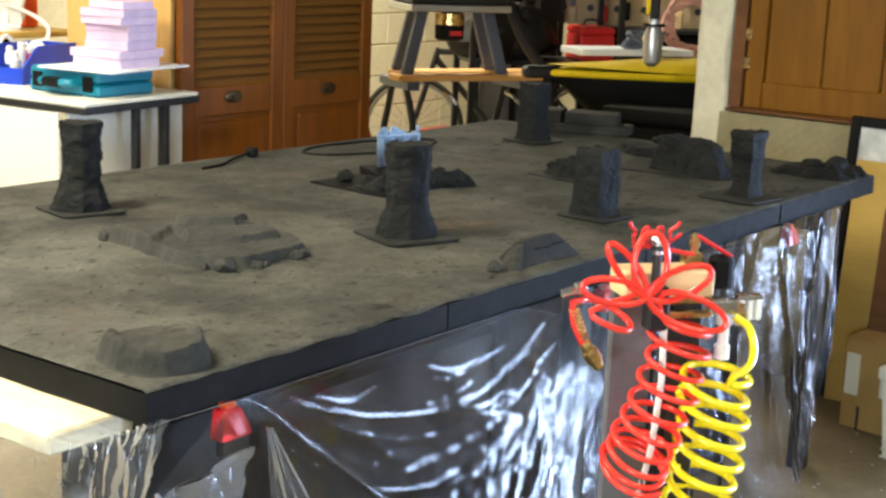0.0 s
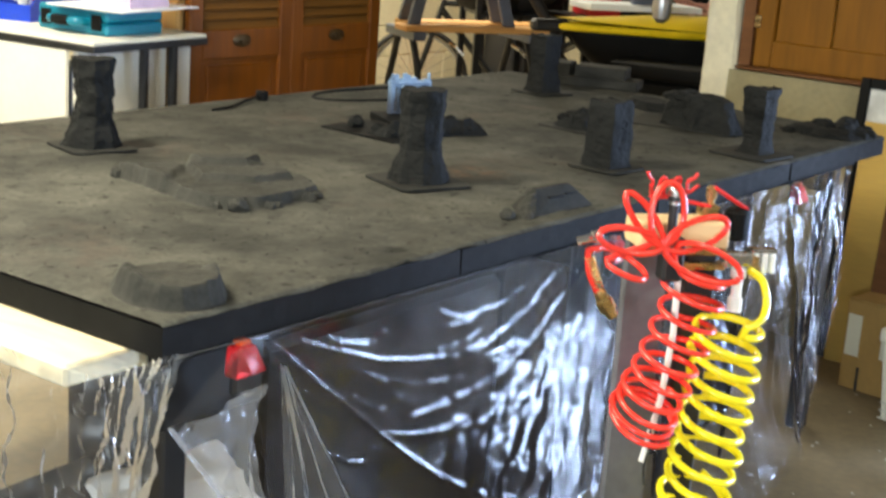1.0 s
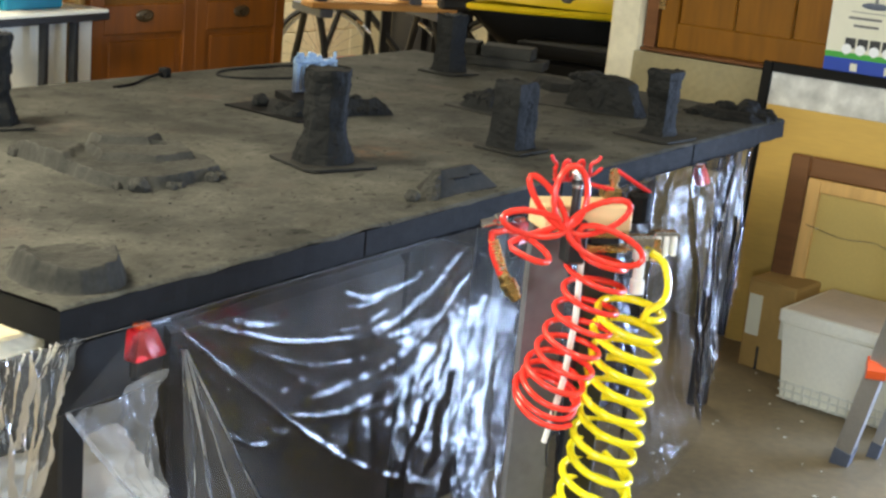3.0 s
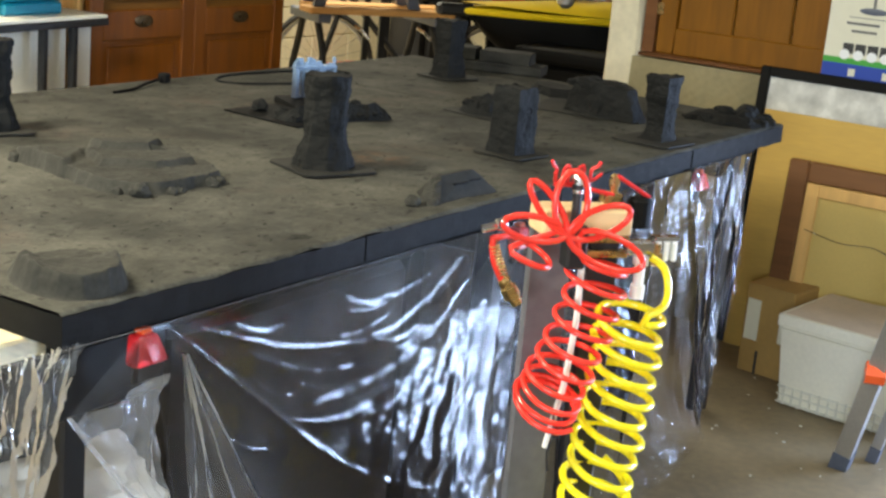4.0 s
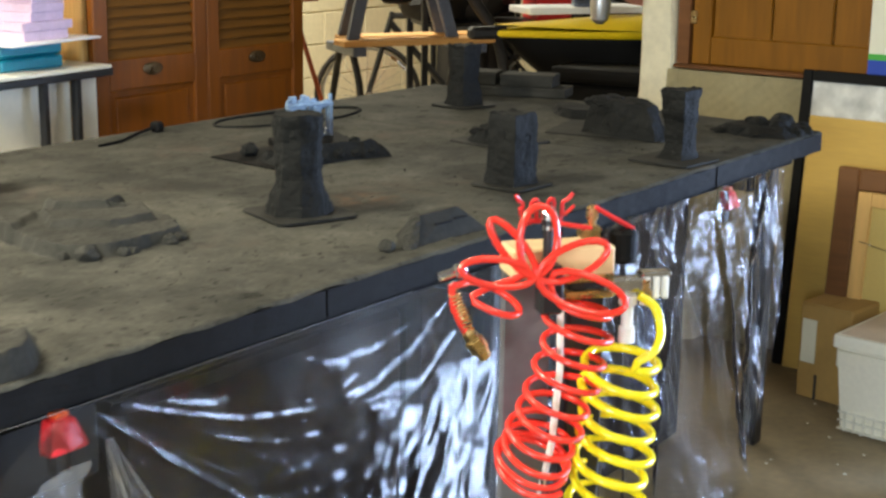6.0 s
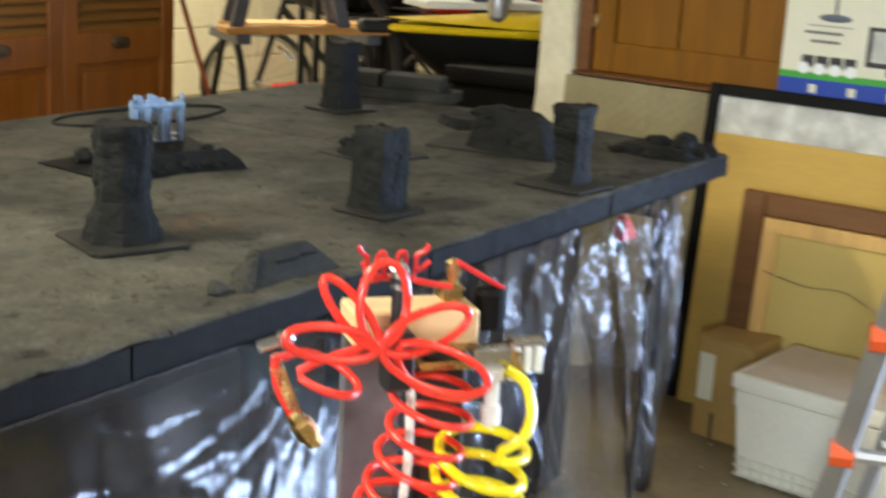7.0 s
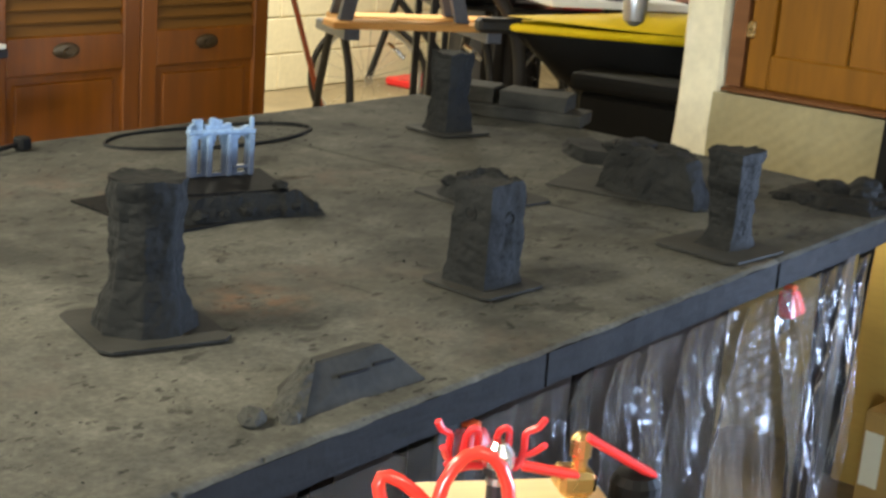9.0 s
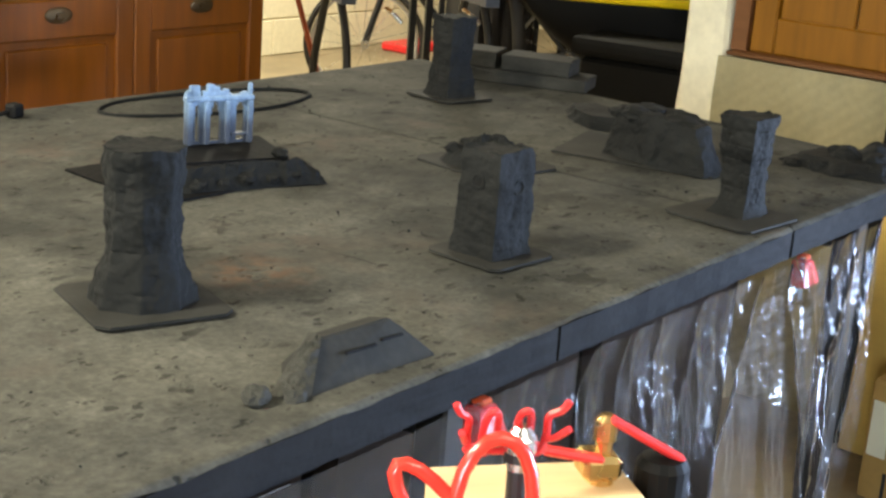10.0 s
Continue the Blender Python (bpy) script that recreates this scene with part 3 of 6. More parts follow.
keep = tower((1.375, 0.200), -5, 0.059, [(0.004, 0.037, 0.035, 0), (0.02, 0.036, 0.034, 0), (0.06, 0.035, 0.034, 0), (0.127, 0.033, 0.032, 0), (0.137, 0.030, 0.029, 0)], 21, "black primed square tower with round windows on a base", 0.95, 0.0034, 0, 0.5)
for wm in (pose(0.004, -0.0325, 0.092, 90, 0, 0), pose(-0.0335, 0.0, 0.098, 90, 0, -90)):
    part("round_window", lathe([(0.010, -0.004), (0.010, 0.0015), (0.008, 0.002), (0.0065, 0.0005), (0.006, -0.003)], 16), M["foam"], keep, "round moulded window ring", m=wm)
    # darker disc painted in for the shade inside the window
    part("recess_disc", lathe([(0.0062, -0.004), (0.0062, 0.0004), (0.002, 0.0002)], 14), M["edge"], keep, "dark disc for the shaded window hole", m=wm)
tower((1.812, 0.087), -6, 0.072, [(0.004, 0.040, 0.034, 0.016), (0.014, 0.031, 0.028, 0.018), (0.035, 0.026, 0.026, 0.020), (0.075, 0.027, 0.027, 0.020), (0.098, 0.032, 0.031, 0.018), (0.125, 0.032, 0.031, 0.018), (0.148, 0.035, 0.033, 0.018)], 31, "black primed broken tower with overhanging top on a base", 0.7, 0.004)


def mesa_mesh(outline, h, seed, inset=0.78, jag=0.12, lip=0.0, tilt=(0.0, 0.0), rows=16, n=64):
    """A carved foam hill: an outline that rises by a cliff to a flat, slightly uneven top."""
    cx, cy = sum(p[0] for p in outline) / len(outline), sum(p[1] for p in outline) / len(outline)

    def reach(a):
        d = Vector((math.cos(a), math.sin(a)))
        best = 0.02
        for p, q in zip(outline, outline[1:] + outline[:1]):
            p, e = Vector((p[0] - cx, p[1] - cy)), Vector((q[0] - p[0], q[1] - p[1]))
            den = d.x * e.y - d.y * e.x
            if abs(den) > 1e-9:
                s = (p.x * e.y - p.y * e.x) / den
                t = (p.x * d.y - p.y * d.x) / den
                if s > 0 and -1e-6 <= t <= 1 + 1e-6:
                    best = max(best, s)
        return best

    def at(u, v):
        a = 2 * math.pi * u
        r = reach(a)
        c, s = math.cos(a), math.sin(a)
        if v < 0.5:
            t = v / 0.5
            k = 1 - (1 - inset) * t + jag * 0.5 * fbm(c * 2.2 + seed, s * 2.2, t * 0.9) * (1 - abs(2 * t - 1) * 0.4)
            z = h * t
        else:
            t = (v - 0.5) / 0.5
            k = (inset + jag * 0.5 * fbm(c * 2.2 + seed, s * 2.2, 0.9) * 0.6) * (1 - t)
            z = h + lip * max(0, 1 - t * 4)
        x, y = r * k * c, r * k * s
        z *= 1 + 0.12 * fbm(x * 14 + seed, y * 14, 2) if v > 0.1 else 1
        z += (x * tilt[0] + y * tilt[1]) * min(1, v * 2)
        return (x, y, max(-0.001, z + 0.001))
    bm = grid_mesh(n, rows * 2, at)
    bmesh.ops.remove_doubles(bm, verts=bm.verts, dist=1e-5)
    return bm, cx, cy


def mesa(name, loc, outline, h, seed, label, *args, **keys):
    bm, cx, cy = mesa_mesh(outline, h, seed, *args, **keys)
    return solo(name, bm, M["foam"], (loc[0] + cx, loc[1] + cy, TOP), 0, label, "scenery hill", G, smooth=True)



def along(pts, u):
    """The place at share u of a line of points."""
    k = min(len(pts) - 2, int(u * (len(pts) - 1)))
    t = u * (len(pts) - 1) - k
    p, q = pts[k], pts[k + 1]
    return Vector((p[0] + (q[0] - p[0]) * t, p[1] + (q[1] - p[1]) * t))


def cliff_hill(front, back, h, seed, jag=0.010, lean=0.14, taper=0.07, nu=110, nv=44):
    """A carved bank: a broken cliff along its front line, falling away to the board behind."""
    c = Vector((sum(p[0] for p in front + back) / (len(front) + len(back)), sum(p[1] for p in front + back) / (len(front) + len(back))))

    def at(u, v):
        p, q = along(front, u), along(back, u)
        end = max(0.0, min(1, u / taper, (1 - u) / taper)) ** 0.6
        rag = fbm(p.x * 26 + seed, p.y * 26, 1, 4)
        if v < 0.4:
            t = v / 0.4
            w = p + (q - p) * lean * t
            out = jag * (0.6 * rag + 0.22 * fbm(p.x * 60 + seed, p.y * 60, t * 2.2, 4)) * (0.3 + t * 0.7)
            z = h * end * t
        else:
            t = (v - 0.4) / 0.6
            w = p + (q - p) * (lean + (1 - lean) * t)
            out = jag * 0.7 * rag * (1 - t) ** 3
            z = h * end * (1 - t) ** 1.15
        d = (p - q).normalized()
        w = w + d * out
        z *= 1 + 0.16 * fbm(w.x * 18 + seed, w.y * 18, 5, 4)
        z += 0.0012 * fbm(w.x * 120, w.y * 120, v * 6 + seed, 3)
        return (w.x - c.x, w.y - c.y, z if 0 < v < 1 else -0.001)
    return grid_mesh(nu, nv, at), c


def rock(parent, name, loc, r, seed, flat=0.8, paint="foam"):
    bm = bmesh.new()
    bmesh.ops.create_icosphere(bm, subdivisions=3, radius=r)
    for v in bm.verts:
        n = v.co.normalized()
        v.co *= 1 + 0.30 * fbm(n.x * 1.3 + seed, n.y * 1.3, n.z * 1.3, 4)
        v.co.z *= flat
    return part(name, bm, M[paint], parent, m=pose(*loc))


def inside(x, y, poly):
    """How far a place lies inside an outline (negative outside)."""
    best, odd = 9.0, False
    for (ax, ay), (bx, by) in zip(poly, poly[1:] + poly[:1]):
        ex, ey = bx - ax, by - ay
        t = max(0.0, min(1.0, ((x - ax) * ex + (y - ay) * ey) / (ex * ex + ey * ey)))
        best = min(best, math.hypot(x - ax - ex * t, y - ay - ey * t))
        if (ay > y) != (by > y) and x < ax + (y - ay) * ex / ey:
            odd = not odd
    return best if odd else -best


def ease(v, a, b):
    t = max(0.0, min(1.0, (v - a) / (b - a)))
    return t * t * (3 - 2 * t)


def relief(x0, x1, y0, y1, step, fn):
    """A carved sheet of heights over the board; where fn gives nothing it dips under the board."""
    nx, ny = round((x1 - x0) / step), round((y1 - y0) / step)
    return grid_mesh(nx, ny, lambda u, v: ((x1 - x0) * (u - 0.5), (y1 - y0) * (v - 0.5), fn(x0 + (x1 - x0) * u, y0 + (y1 - y0) * v)))


mound = thing("foam_hill", (0.126, 0.111, TOP), 0, "small black primed foam hill with a broken cliff", "scenery hill", G)
MOUND = [(0.062, 0.175), (0.036, 0.125), (0.024, 0.088), (0.030, 0.045), (0.052, 0.020), (0.092, 0.010), (0.124, 0.018), (0.168, 0.060), (0.215, 0.130), (0.200, 0.190), (0.140, 0.210)]


def mound_height(x, y):
    d = inside(x, y, MOUND) + 0.005 * fbm(x * 20, y * 20, 2, 3)
    back = ease((x - 0.05) * 0.6 + (y - 0.05) * 0.75, 0.05, 0.135)
    h = (0.031 - 0.022 * back) * ease(d, 0.0, 0.014) + 0.0025 * fbm(x * 22, y * 22, 6, 4) * ease(d, 0, 0.02)
    for px, py, r, k in ((0.158, 0.072, 0.020, 0.011), (0.058, 0.132, 0.018, 0.008), (0.040, 0.10, 0.012, 0.006)):
        h += k * math.exp(-((x - px) ** 2 + (y - py) ** 2) / (r * r)) * (1 + 0.5 * fbm(x * 70, y * 70, 3))
    return (h + 0.0012 * fbm(x * 110, y * 110, 1, 3)) if d > 0 else -0.004 + 0.004 * ease(d, -0.01, 0)


part("hill_body", relief(0.006, 0.246, 0.006, 0.216, 0.0022, mound_height), M["hill"], mound, smooth=True)

# low ruin with steps that fall towards a broken front edge
hill = thing("stepped_ruin", (0.60, 0.55, TOP), 0, "low black primed ruin with steps and rubble edge", "scenery ruin", G)
FOOT = [(0.520, 0.690), (0.503, 0.600), (0.490, 0.530), (0.477, 0.461), (0.483, 0.405), (0.502, 0.370), (0.535, 0.356), (0.590, 0.352), (0.650, 0.352), (0.695, 0.365), (0.735, 0.430), (0.755, 0.520), (0.745, 0.620), (0.700, 0.700), (0.600, 0.740)]
WING = [(0.520, 0.690), (0.503, 0.600), (0.482, 0.525), (0.530, 0.550), (0.585, 0.585), (0.620, 0.640), (0.640, 0.700), (0.580, 0.730)]
STEP_LOW = [(0.548, 0.505), (0.588, 0.462), (0.606, 0.436), (0.690, 0.430), (0.735, 0.500), (0.725, 0.600), (0.640, 0.640), (0.590, 0.580)]
STEP_HIGH = [(0.600, 0.562), (0.632, 0.535), (0.668, 0.512), (0.715, 0.530), (0.720, 0.600), (0.650, 0.640), (0.615, 0.605)]


def ruin_height(x, y):
    rag = 0.006 * fbm(x * 32 + 9, y * 32, 4, 4)
    d = inside(x, y, FOOT) + rag
    if d <= 0:
        return -0.004 + 0.004 * ease(d, -0.01, 0)
    fall = 1 - 0.92 * ease(0.55 * (x - 0.60) + 0.83 * (y - 0.55), 0.035, 0.15)
    h = 0.021 * ease(d, 0, 0.009)
    h += 0.010 * ease(inside(x, y, WING) + rag, -0.004, 0.012) * (1 - 0.5 * math.exp(-((x - 0.545) ** 2 + (y - 0.595) ** 2) / 0.0006))
    h += 0.012 * ease(inside(x, y, STEP_LOW) + 0.5 * rag, -0.004, 0.004)
    h += 0.013 * ease(inside(x, y, STEP_HIGH) + 0.5 * rag, -0.004, 0.004)
    h *= fall
    return h + (0.0022 * fbm(x * 30, y * 30, 8, 4) + 0.0010 * fbm(x * 120, y * 120, 1, 3)) * ease(d, 0, 0.02)


part("hill_body", relief(0.45, 0.79, 0.33, 0.77, 0.0026, ruin_height), M["hill"], hill, smooth=True, m=pose(0.02, 0.0, 0))
for k, (x, y, r) in enumerate(((0.504, 0.372, 0.017), (0.486, 0.402, 0.009), (0.556, 0.352, 0.010), (0.575, 0.350, 0.008), (0.650, 0.352, 0.013), (0.676, 0.358, 0.011), (0.520, 0.682, 0.013))):
    rock(hill, "stone", (x - 0.60, y - 0.55, r * 0.45), r, k * 3.1, 0.8, "hill")
bm = bmesh.new()
v = [bm.verts.new(p) for p in ((-0.03, 0.02, 0), (0.006, -0.07, 0), (0.045, -0.03, 0), (0.02, 0.035, 0), (-0.016, 0.012, 0.034), (0.004, -0.008, 0.028))]
for f in ((0, 1, 5, 4), (1, 2, 5), (2, 3, 4, 5), (3, 0, 4), (3, 2, 1, 0)):
    bm.faces.new([v[i] for i in f])
bmesh.ops.bevel(bm, geom=list(bm.edges), offset=0.002, segments=1, affect="EDGES")
part("broken_pinnacle", bm, M["hill"], hill, m=pose(0.085, -0.040, 0.010))

# wedge-shaped hut with sloped roof
hut = thing("sloped_bunker", (0.935, 0.055, TOP), 0, "grey primed wedge bunker with sloped slab sides", "scenery bunker", G)
CORNERS = [(-0.090, -0.003, 0), (-0.070, -0.014, 0), (0.113, -0.024, 0), (0.121, -0.010, 0), (0.085, 0.065, 0), (-0.020, 0.065, 0), (-0.018, 0.017, 0.038), (0.074, 0.008, 0.040), (0.068, 0.030, 0.037), (-0.008, 0.035, 0.036)]
bm = bmesh.new()
v = [bm.verts.new((x, y, z - (0.001 if z == 0 else 0))) for x, y, z in CORNERS]
for f in ((1, 2, 7, 6), (0, 1, 6), (0, 6, 9, 5), (6, 7, 8, 9), (2, 3, 7), (3, 4, 8, 7), (4, 5, 9, 8), (5, 4, 3, 2, 1, 0)):
    bm.faces.new([v[i] for i in f])
bmesh.ops.bevel(bm, geom=list(bm.edges), offset=0.0016, segments=2, affect="EDGES")
part("bunker_body", bm, M["plate"], hut)


def stone_face(u, v):
    """Rough stone on the sloping end of the bunker."""
    a, b, c = Vector((-0.093, 0.012, 0.0)), Vector((-0.066, -0.017, 0.0)), Vector((-0.017, 0.016, 0.040))
    top = Vector((-0.010, 0.040, 0.036))
    p = a.lerp(b, u).lerp(top.lerp(c, u), v)
    k = 0.006 * fbm(p.x * 60, p.y * 60, p.z * 60, 4) + 0.003
    return p + Vector((-0.7, -0.4, 0.6)) * (k * (1 - (2 * u - 1) ** 4))


part("stone_face", grid_mesh(34, 34, stone_face), M["hill"], hut, "rough paler stone end")
slope = Matrix(((0.997, 0.05, 0, 0.0), (-0.05, 0.62, -0.78, -0.0185), (0, 0.78, 0.62, 0.0005), (0, 0, 0, 1)))
# two dark strips drawn where the slab has shaded slits
part("batten", box(-0.004, 0.040, 0.027, 0.0305, 0.0, 0.0030, 0.001), M["edge"], hut, "thin dark strip standing in for a shaded slit", m=slope)
part("batten", box(0.048, 0.080, 0.030, 0.0335, 0.0, 0.0030, 0.001), M["edge"], hut, "thin dark strip standing in for a shaded slit", m=slope)
rock(hut, "boulder", (-0.110, 0.010, 0.007), 0.013, 4.4, 0.8, "hill")
rock(hut, "crag", (-0.078, -0.008, 0.003), 0.011, 2.2, 0.9, "hill")

# plastic arch ruin on a big plate
ruin = thing("arch_ruin", (1.37, 0.72, TOP), 0, "pale blue plastic arched ruin on a black primed base", "scenery ruin", G)
place_plate(ruin, [(-0.145, 0.115), (-0.165, -0.105), (0.12, -0.115), (0.19, 0.10)], paint="edge")
bm, c = cliff_hill([(1.225, 0.660), (1.27, 0.628), (1.33, 0.612), (1.39, 0.595), (1.475, 0.562)], [(1.25, 0.74), (1.30, 0.72), (1.37, 0.70), (1.43, 0.675), (1.475, 0.61)], 0.036, 8, 0.018, 0.12, 0.12)
part("rubble_bank", bm, M["foam"], ruin, m=pose(c.x - 1.37, c.y - 0.72, 0.003))
for k, (x, y, r) in enumerate(((1.30, 0.67, 0.016), (1.36, 0.655, 0.014), (1.255, 0.70, 0.015), (1.41, 0.63, 0.012), (1.28, 0.78, 0.018), (1.52, 0.70, 0.012), (1.245, 0.652, 0.011), (1.285, 0.630, 0.013), (1.325, 0.620, 0.010), (1.36, 0.612, 0.014), (1.40, 0.600, 0.011), (1.435, 0.590, 0.012), (1.47, 0.585, 0.009), (1.345, 0.640, 0.012))):
    rock(ruin, "rubble", (x - 1.37, y - 0.72, 0.008 + r * 0.5), r, k * 2.7 + 0.4)


def arch_wall(w, h, t, openings):
    """A wall with pointed openings, as columns of cells that an opening removes."""
    nx, nz = 44, 40
    bm = bmesh.new()

    def solid(i, j):
        x, z = (i + 0.5) / nx * w, (j + 0.5) / nz * h
        if z > h * (0.90 + 0.10 * noise.cell(Vector((i * 0.37, 5.1, 0))) * (1 if i < nx * 0.9 else 2)):
            return False
        for c, half, spring, apex in openings:
            d = abs(x - c)
            if d < half and z < spring + (apex - spring) * (1 - (d / half) ** 1.6) and z > 0.004:
                return False
        return True
    grid = {}

    def vert(i, j, s):
        if (i, j, s) not in grid:
            grid[i, j, s] = bm.verts.new((i / nx * w - w / 2, s * t / 2, j / nz * h))
        return grid[i, j, s]
    for i in range(nx):
        for j in range(nz):
            if not solid(i, j):
                continue
            bm.faces.new((vert(i, j, -1), vert(i + 1, j, -1), vert(i + 1, j + 1, -1), vert(i, j + 1, -1)))
            bm.faces.new((vert(i, j, 1), vert(i, j + 1, 1), vert(i + 1, j + 1, 1), vert(i + 1, j, 1)))
            for di, dj, a, b in ((-1, 0, (i, j + 1), (i, j)), (1, 0, (i + 1, j), (i + 1, j + 1)), (0, -1, (i, j), (i + 1, j)), (0, 1, (i + 1, j + 1), (i, j + 1))):
                if not (0 <= i + di < nx and 0 <= j + dj < nz and solid(i + di, j + dj)):
                    bm.faces.new((vert(*a, -1), vert(*a, 1), vert(*b, 1), vert(*b, -1)))
    return bm


am = pose(0.112, 0.074, 0.017, 0, 0, -20)
part("arched_wall", arch_wall(0.110, 0.090, 0.008, [(0.0185, 0.0035, 0.058, 0.062), (0.049, 0.0080, 0.045, 0.070), (0.090, 0.0075, 0.058, 0.064)]), M["blue_plastic"], ruin, "pale blue plastic arched wall", m=am)
for cx in (-0.050, -0.022, 0.012, 0.0495):
    part("pillar", box(cx - 0.0045, cx + 0.0045, -0.010, -0.004, 0, 0.066, 0.0015), M["blue_plastic"], ruin, "pale blue plastic pillar", m=am)
part("cornice", box(-0.057, 0.056, -0.009, 0.006, 0.066, 0.074, 0.002), M["blue_plastic"], ruin, "pale blue plastic cornice", m=am)
part("sill", box(0.020, 0.046, -0.009, 0.005, 0.012, 0.016, 0.001), M["blue_plastic"], ruin, m=am)
for x, w, h in ((-0.015, 0.005, 0.092), (0.0515, 0.0030, 0.092), (-0.045, 0.008, 0.083)):
    part("broken_crest", box(x - w, x + w, -0.004, 0.004, 0.070, h, 0.0015), M["blue_plastic"], ruin, "pale blue plastic crest", m=am)
bm = box(-0.085, 0.085, -0.075, 0.03, -0.016, 0.001, 0.002)
for v in bm.verts:
    if v.co.y < -0.05 and v.co.z > -0.01:
        v.co.z = -0.009
part("plinth", bm, M["edge"], ruin, m=am)

# low ruin on square plate
lowr = thing("crumbled_ruin", (1.783, 0.500, TOP), -9, "black primed crumbled ruin heap on a square base", "scenery ruin", G)
place_plate(lowr, square_at((0, 0), 0.084, 0))
part("rubble_mound", grid_mesh(70, 70, lambda u, v: ((u - 0.5) * 0.15, (v - 0.5) * 0.15, 0.003 + 0.046 * max(0, 1 - (2 * math.hypot(u - 0.5, v - 0.5)) ** 2.4) * (0.75 + 0.6 * fbm(u * 5, v * 5, 4, 6)))), M["foam"], lowr)
part("broken_wall", box(-0.055, 0.045, -0.045, -0.037, 0.004, 0.030, 0.003), M["foam"], lowr)
for k, (x, y, r) in enumerate(((-0.03, -0.02, 0.020), (0.03, 0.01, 0.022), (0.0, 0.035, 0.018), (-0.045, 0.03, 0.014), (0.045, -0.03, 0.013))):
    rock(lowr, "rubble", (x, y, 0.024), r, 4.3 * k + 1)

crag = thing("base_slab", (2.03, 0.36, TOP), 12, "thin black primed slab under the rock outcrop", "scenery base", G)
place_plate(crag, [(-0.055, 0.14), (-0.055, -0.135), (0.06, -0.15), (0.16, 0.15)], 0.003)
outcrop = thing("rock_outcrop", (2.05, 0.36, TOP + 0.002), 0, "steep black primed rock outcrop with an overhanging cap", "scenery rock", G)
bm, cx, cy = mesa_mesh([(-0.045, 0.065), (-0.062, -0.02), (-0.062, -0.135), (-0.01, -0.145), (0.09, -0.06), (0.11, 0.06), (0.04, 0.095)], 0.074, 12, 0.70, 0.20, rows=22, n=110)
for w in bm.verts:
    w.co += 0.004 * Vector((fbm(w.co.x * 50, w.co.y * 50, w.co.z * 50, 3), fbm(w.co.y * 50, w.co.z * 50, w.co.x * 50, 3), 0.4 * fbm(w.co.z * 50, w.co.x * 50, 3, 3))) * min(1, max(0, w.co.z) * 80)
part("cliff", bm, M["foam"], outcrop, m=pose(cx, cy, 0))
for k, (x, y, r, z) in enumerate(((-0.010, 0.050, 0.022, 0.070), (-0.018, 0.020, 0.026, 0.073), (-0.020, -0.015, 0.024, 0.070), (-0.022, -0.055, 0.020, 0.066), (-0.02, -0.085, 0.016, 0.062), (0.025, 0.02, 0.028, 0.072), (0.035, 0.05, 0.022, 0.066))):
    rock(outcrop, "cap", (x, y, z), r, 2.9 * k + 0.7, 0.5)
mesa("rock_shelf", (0, 0), [(2.22, 0.63), (2.17, 0.55), (2.21, 0.49), (2.30, 0.54), (2.33, 0.64), (2.29, 0.68)], 0.020, 15, "flat black primed rock shelf beside the outcrop", 0.75, 0.2)
heap = thing("corner_rubble", (2.33, 0.10, TOP), 0, "lumpy black primed rubble bank at the board corner", "scenery rubble", G)
bm, cx, cy = mesa_mesh([(-0.085, 0.115), (-0.125, 0.0), (-0.105, -0.085), (0.05, -0.097), (0.085, 0.02), (0.01, 0.10)], 0.018, 17, 0.7, 0.35)
part("bank", bm, M["foam"], heap, m=pose(cx, cy, 0))
for k, (x, y, r, z) in enumerate(((-0.10, 0.08, 0.017, 0.008), (-0.095, 0.035, 0.022, 0.010), (-0.085, -0.012, 0.024, 0.010), (-0.07, -0.055, 0.022, 0.012), (-0.035, -0.08, 0.020, 0.012), (0.01, -0.085, 0.018, 0.012), (-0.03, 0.02, 0.034, 0.020), (0.02, -0.02, 0.036, 0.022), (-0.03, -0.035, 0.028, 0.022), (0.03, 0.04, 0.028, 0.012), (0.055, -0.055, 0.022, 0.012))):
    rock(heap, "boulder", (x, y, z - 0.005), r * 0.92, 1.7 * k + 0.3, 0.72)

# stacked stone steps near the far corner
st = thing("stone_terrace", (2.462, 0.925, TOP), -71, "grey primed stepped stone terrace at the board edge", "scenery terrace", G)


def slabbed(name, x0, x1, y0, y1, z0, z1, seed):
    bm = box(x0, x1, y0, y1, z0, z1, 0.0025)
    bmesh.ops.subdivide_edges(bm, edges=list(bm.edges), cuts=3, use_grid_fill=True)
    for w in bm.verts:
        w.co += 0.003 * Vector((fbm(w.co.x * 40, w.co.y * 40, w.co.z * 40 + seed), fbm(w.co.y * 40, w.co.z * 40 + seed, w.co.x * 40), 0))
    part(name, bm, M["plate"], st)


slabbed("slab", -0.150, 0.170, -0.050, 0.055, 0.001, 0.027, 1)
slabbed("slab", -0.015, 0.132, -0.040, 0.050, 0.0272, 0.060, 2)
slabbed("slab", -0.138, -0.028, -0.034, 0.052, 0.0272, 0.062, 3)

# black ring of cord and a short stick with a knob
solo("cord_ring", tube([(0.225 * math.cos(a) * (1 + 0.05 * math.sin(2 * a)), 0.085 * math.sin(a) * (1 + 0.06 * math.sin(3 * a)), 0.0025) for a in (2 * math.pi * k / 48 for k in range(48))], 0.0036, 6, True), M["foam"], (1.745, 1.085, TOP), -8, "dark oval ring of primed cord on the board", "scenery ring", G)
stick = thing("rubble_stick", (1.27, 1.14, TOP), 8, "short black primed twig with a knob", "scenery stick", G)
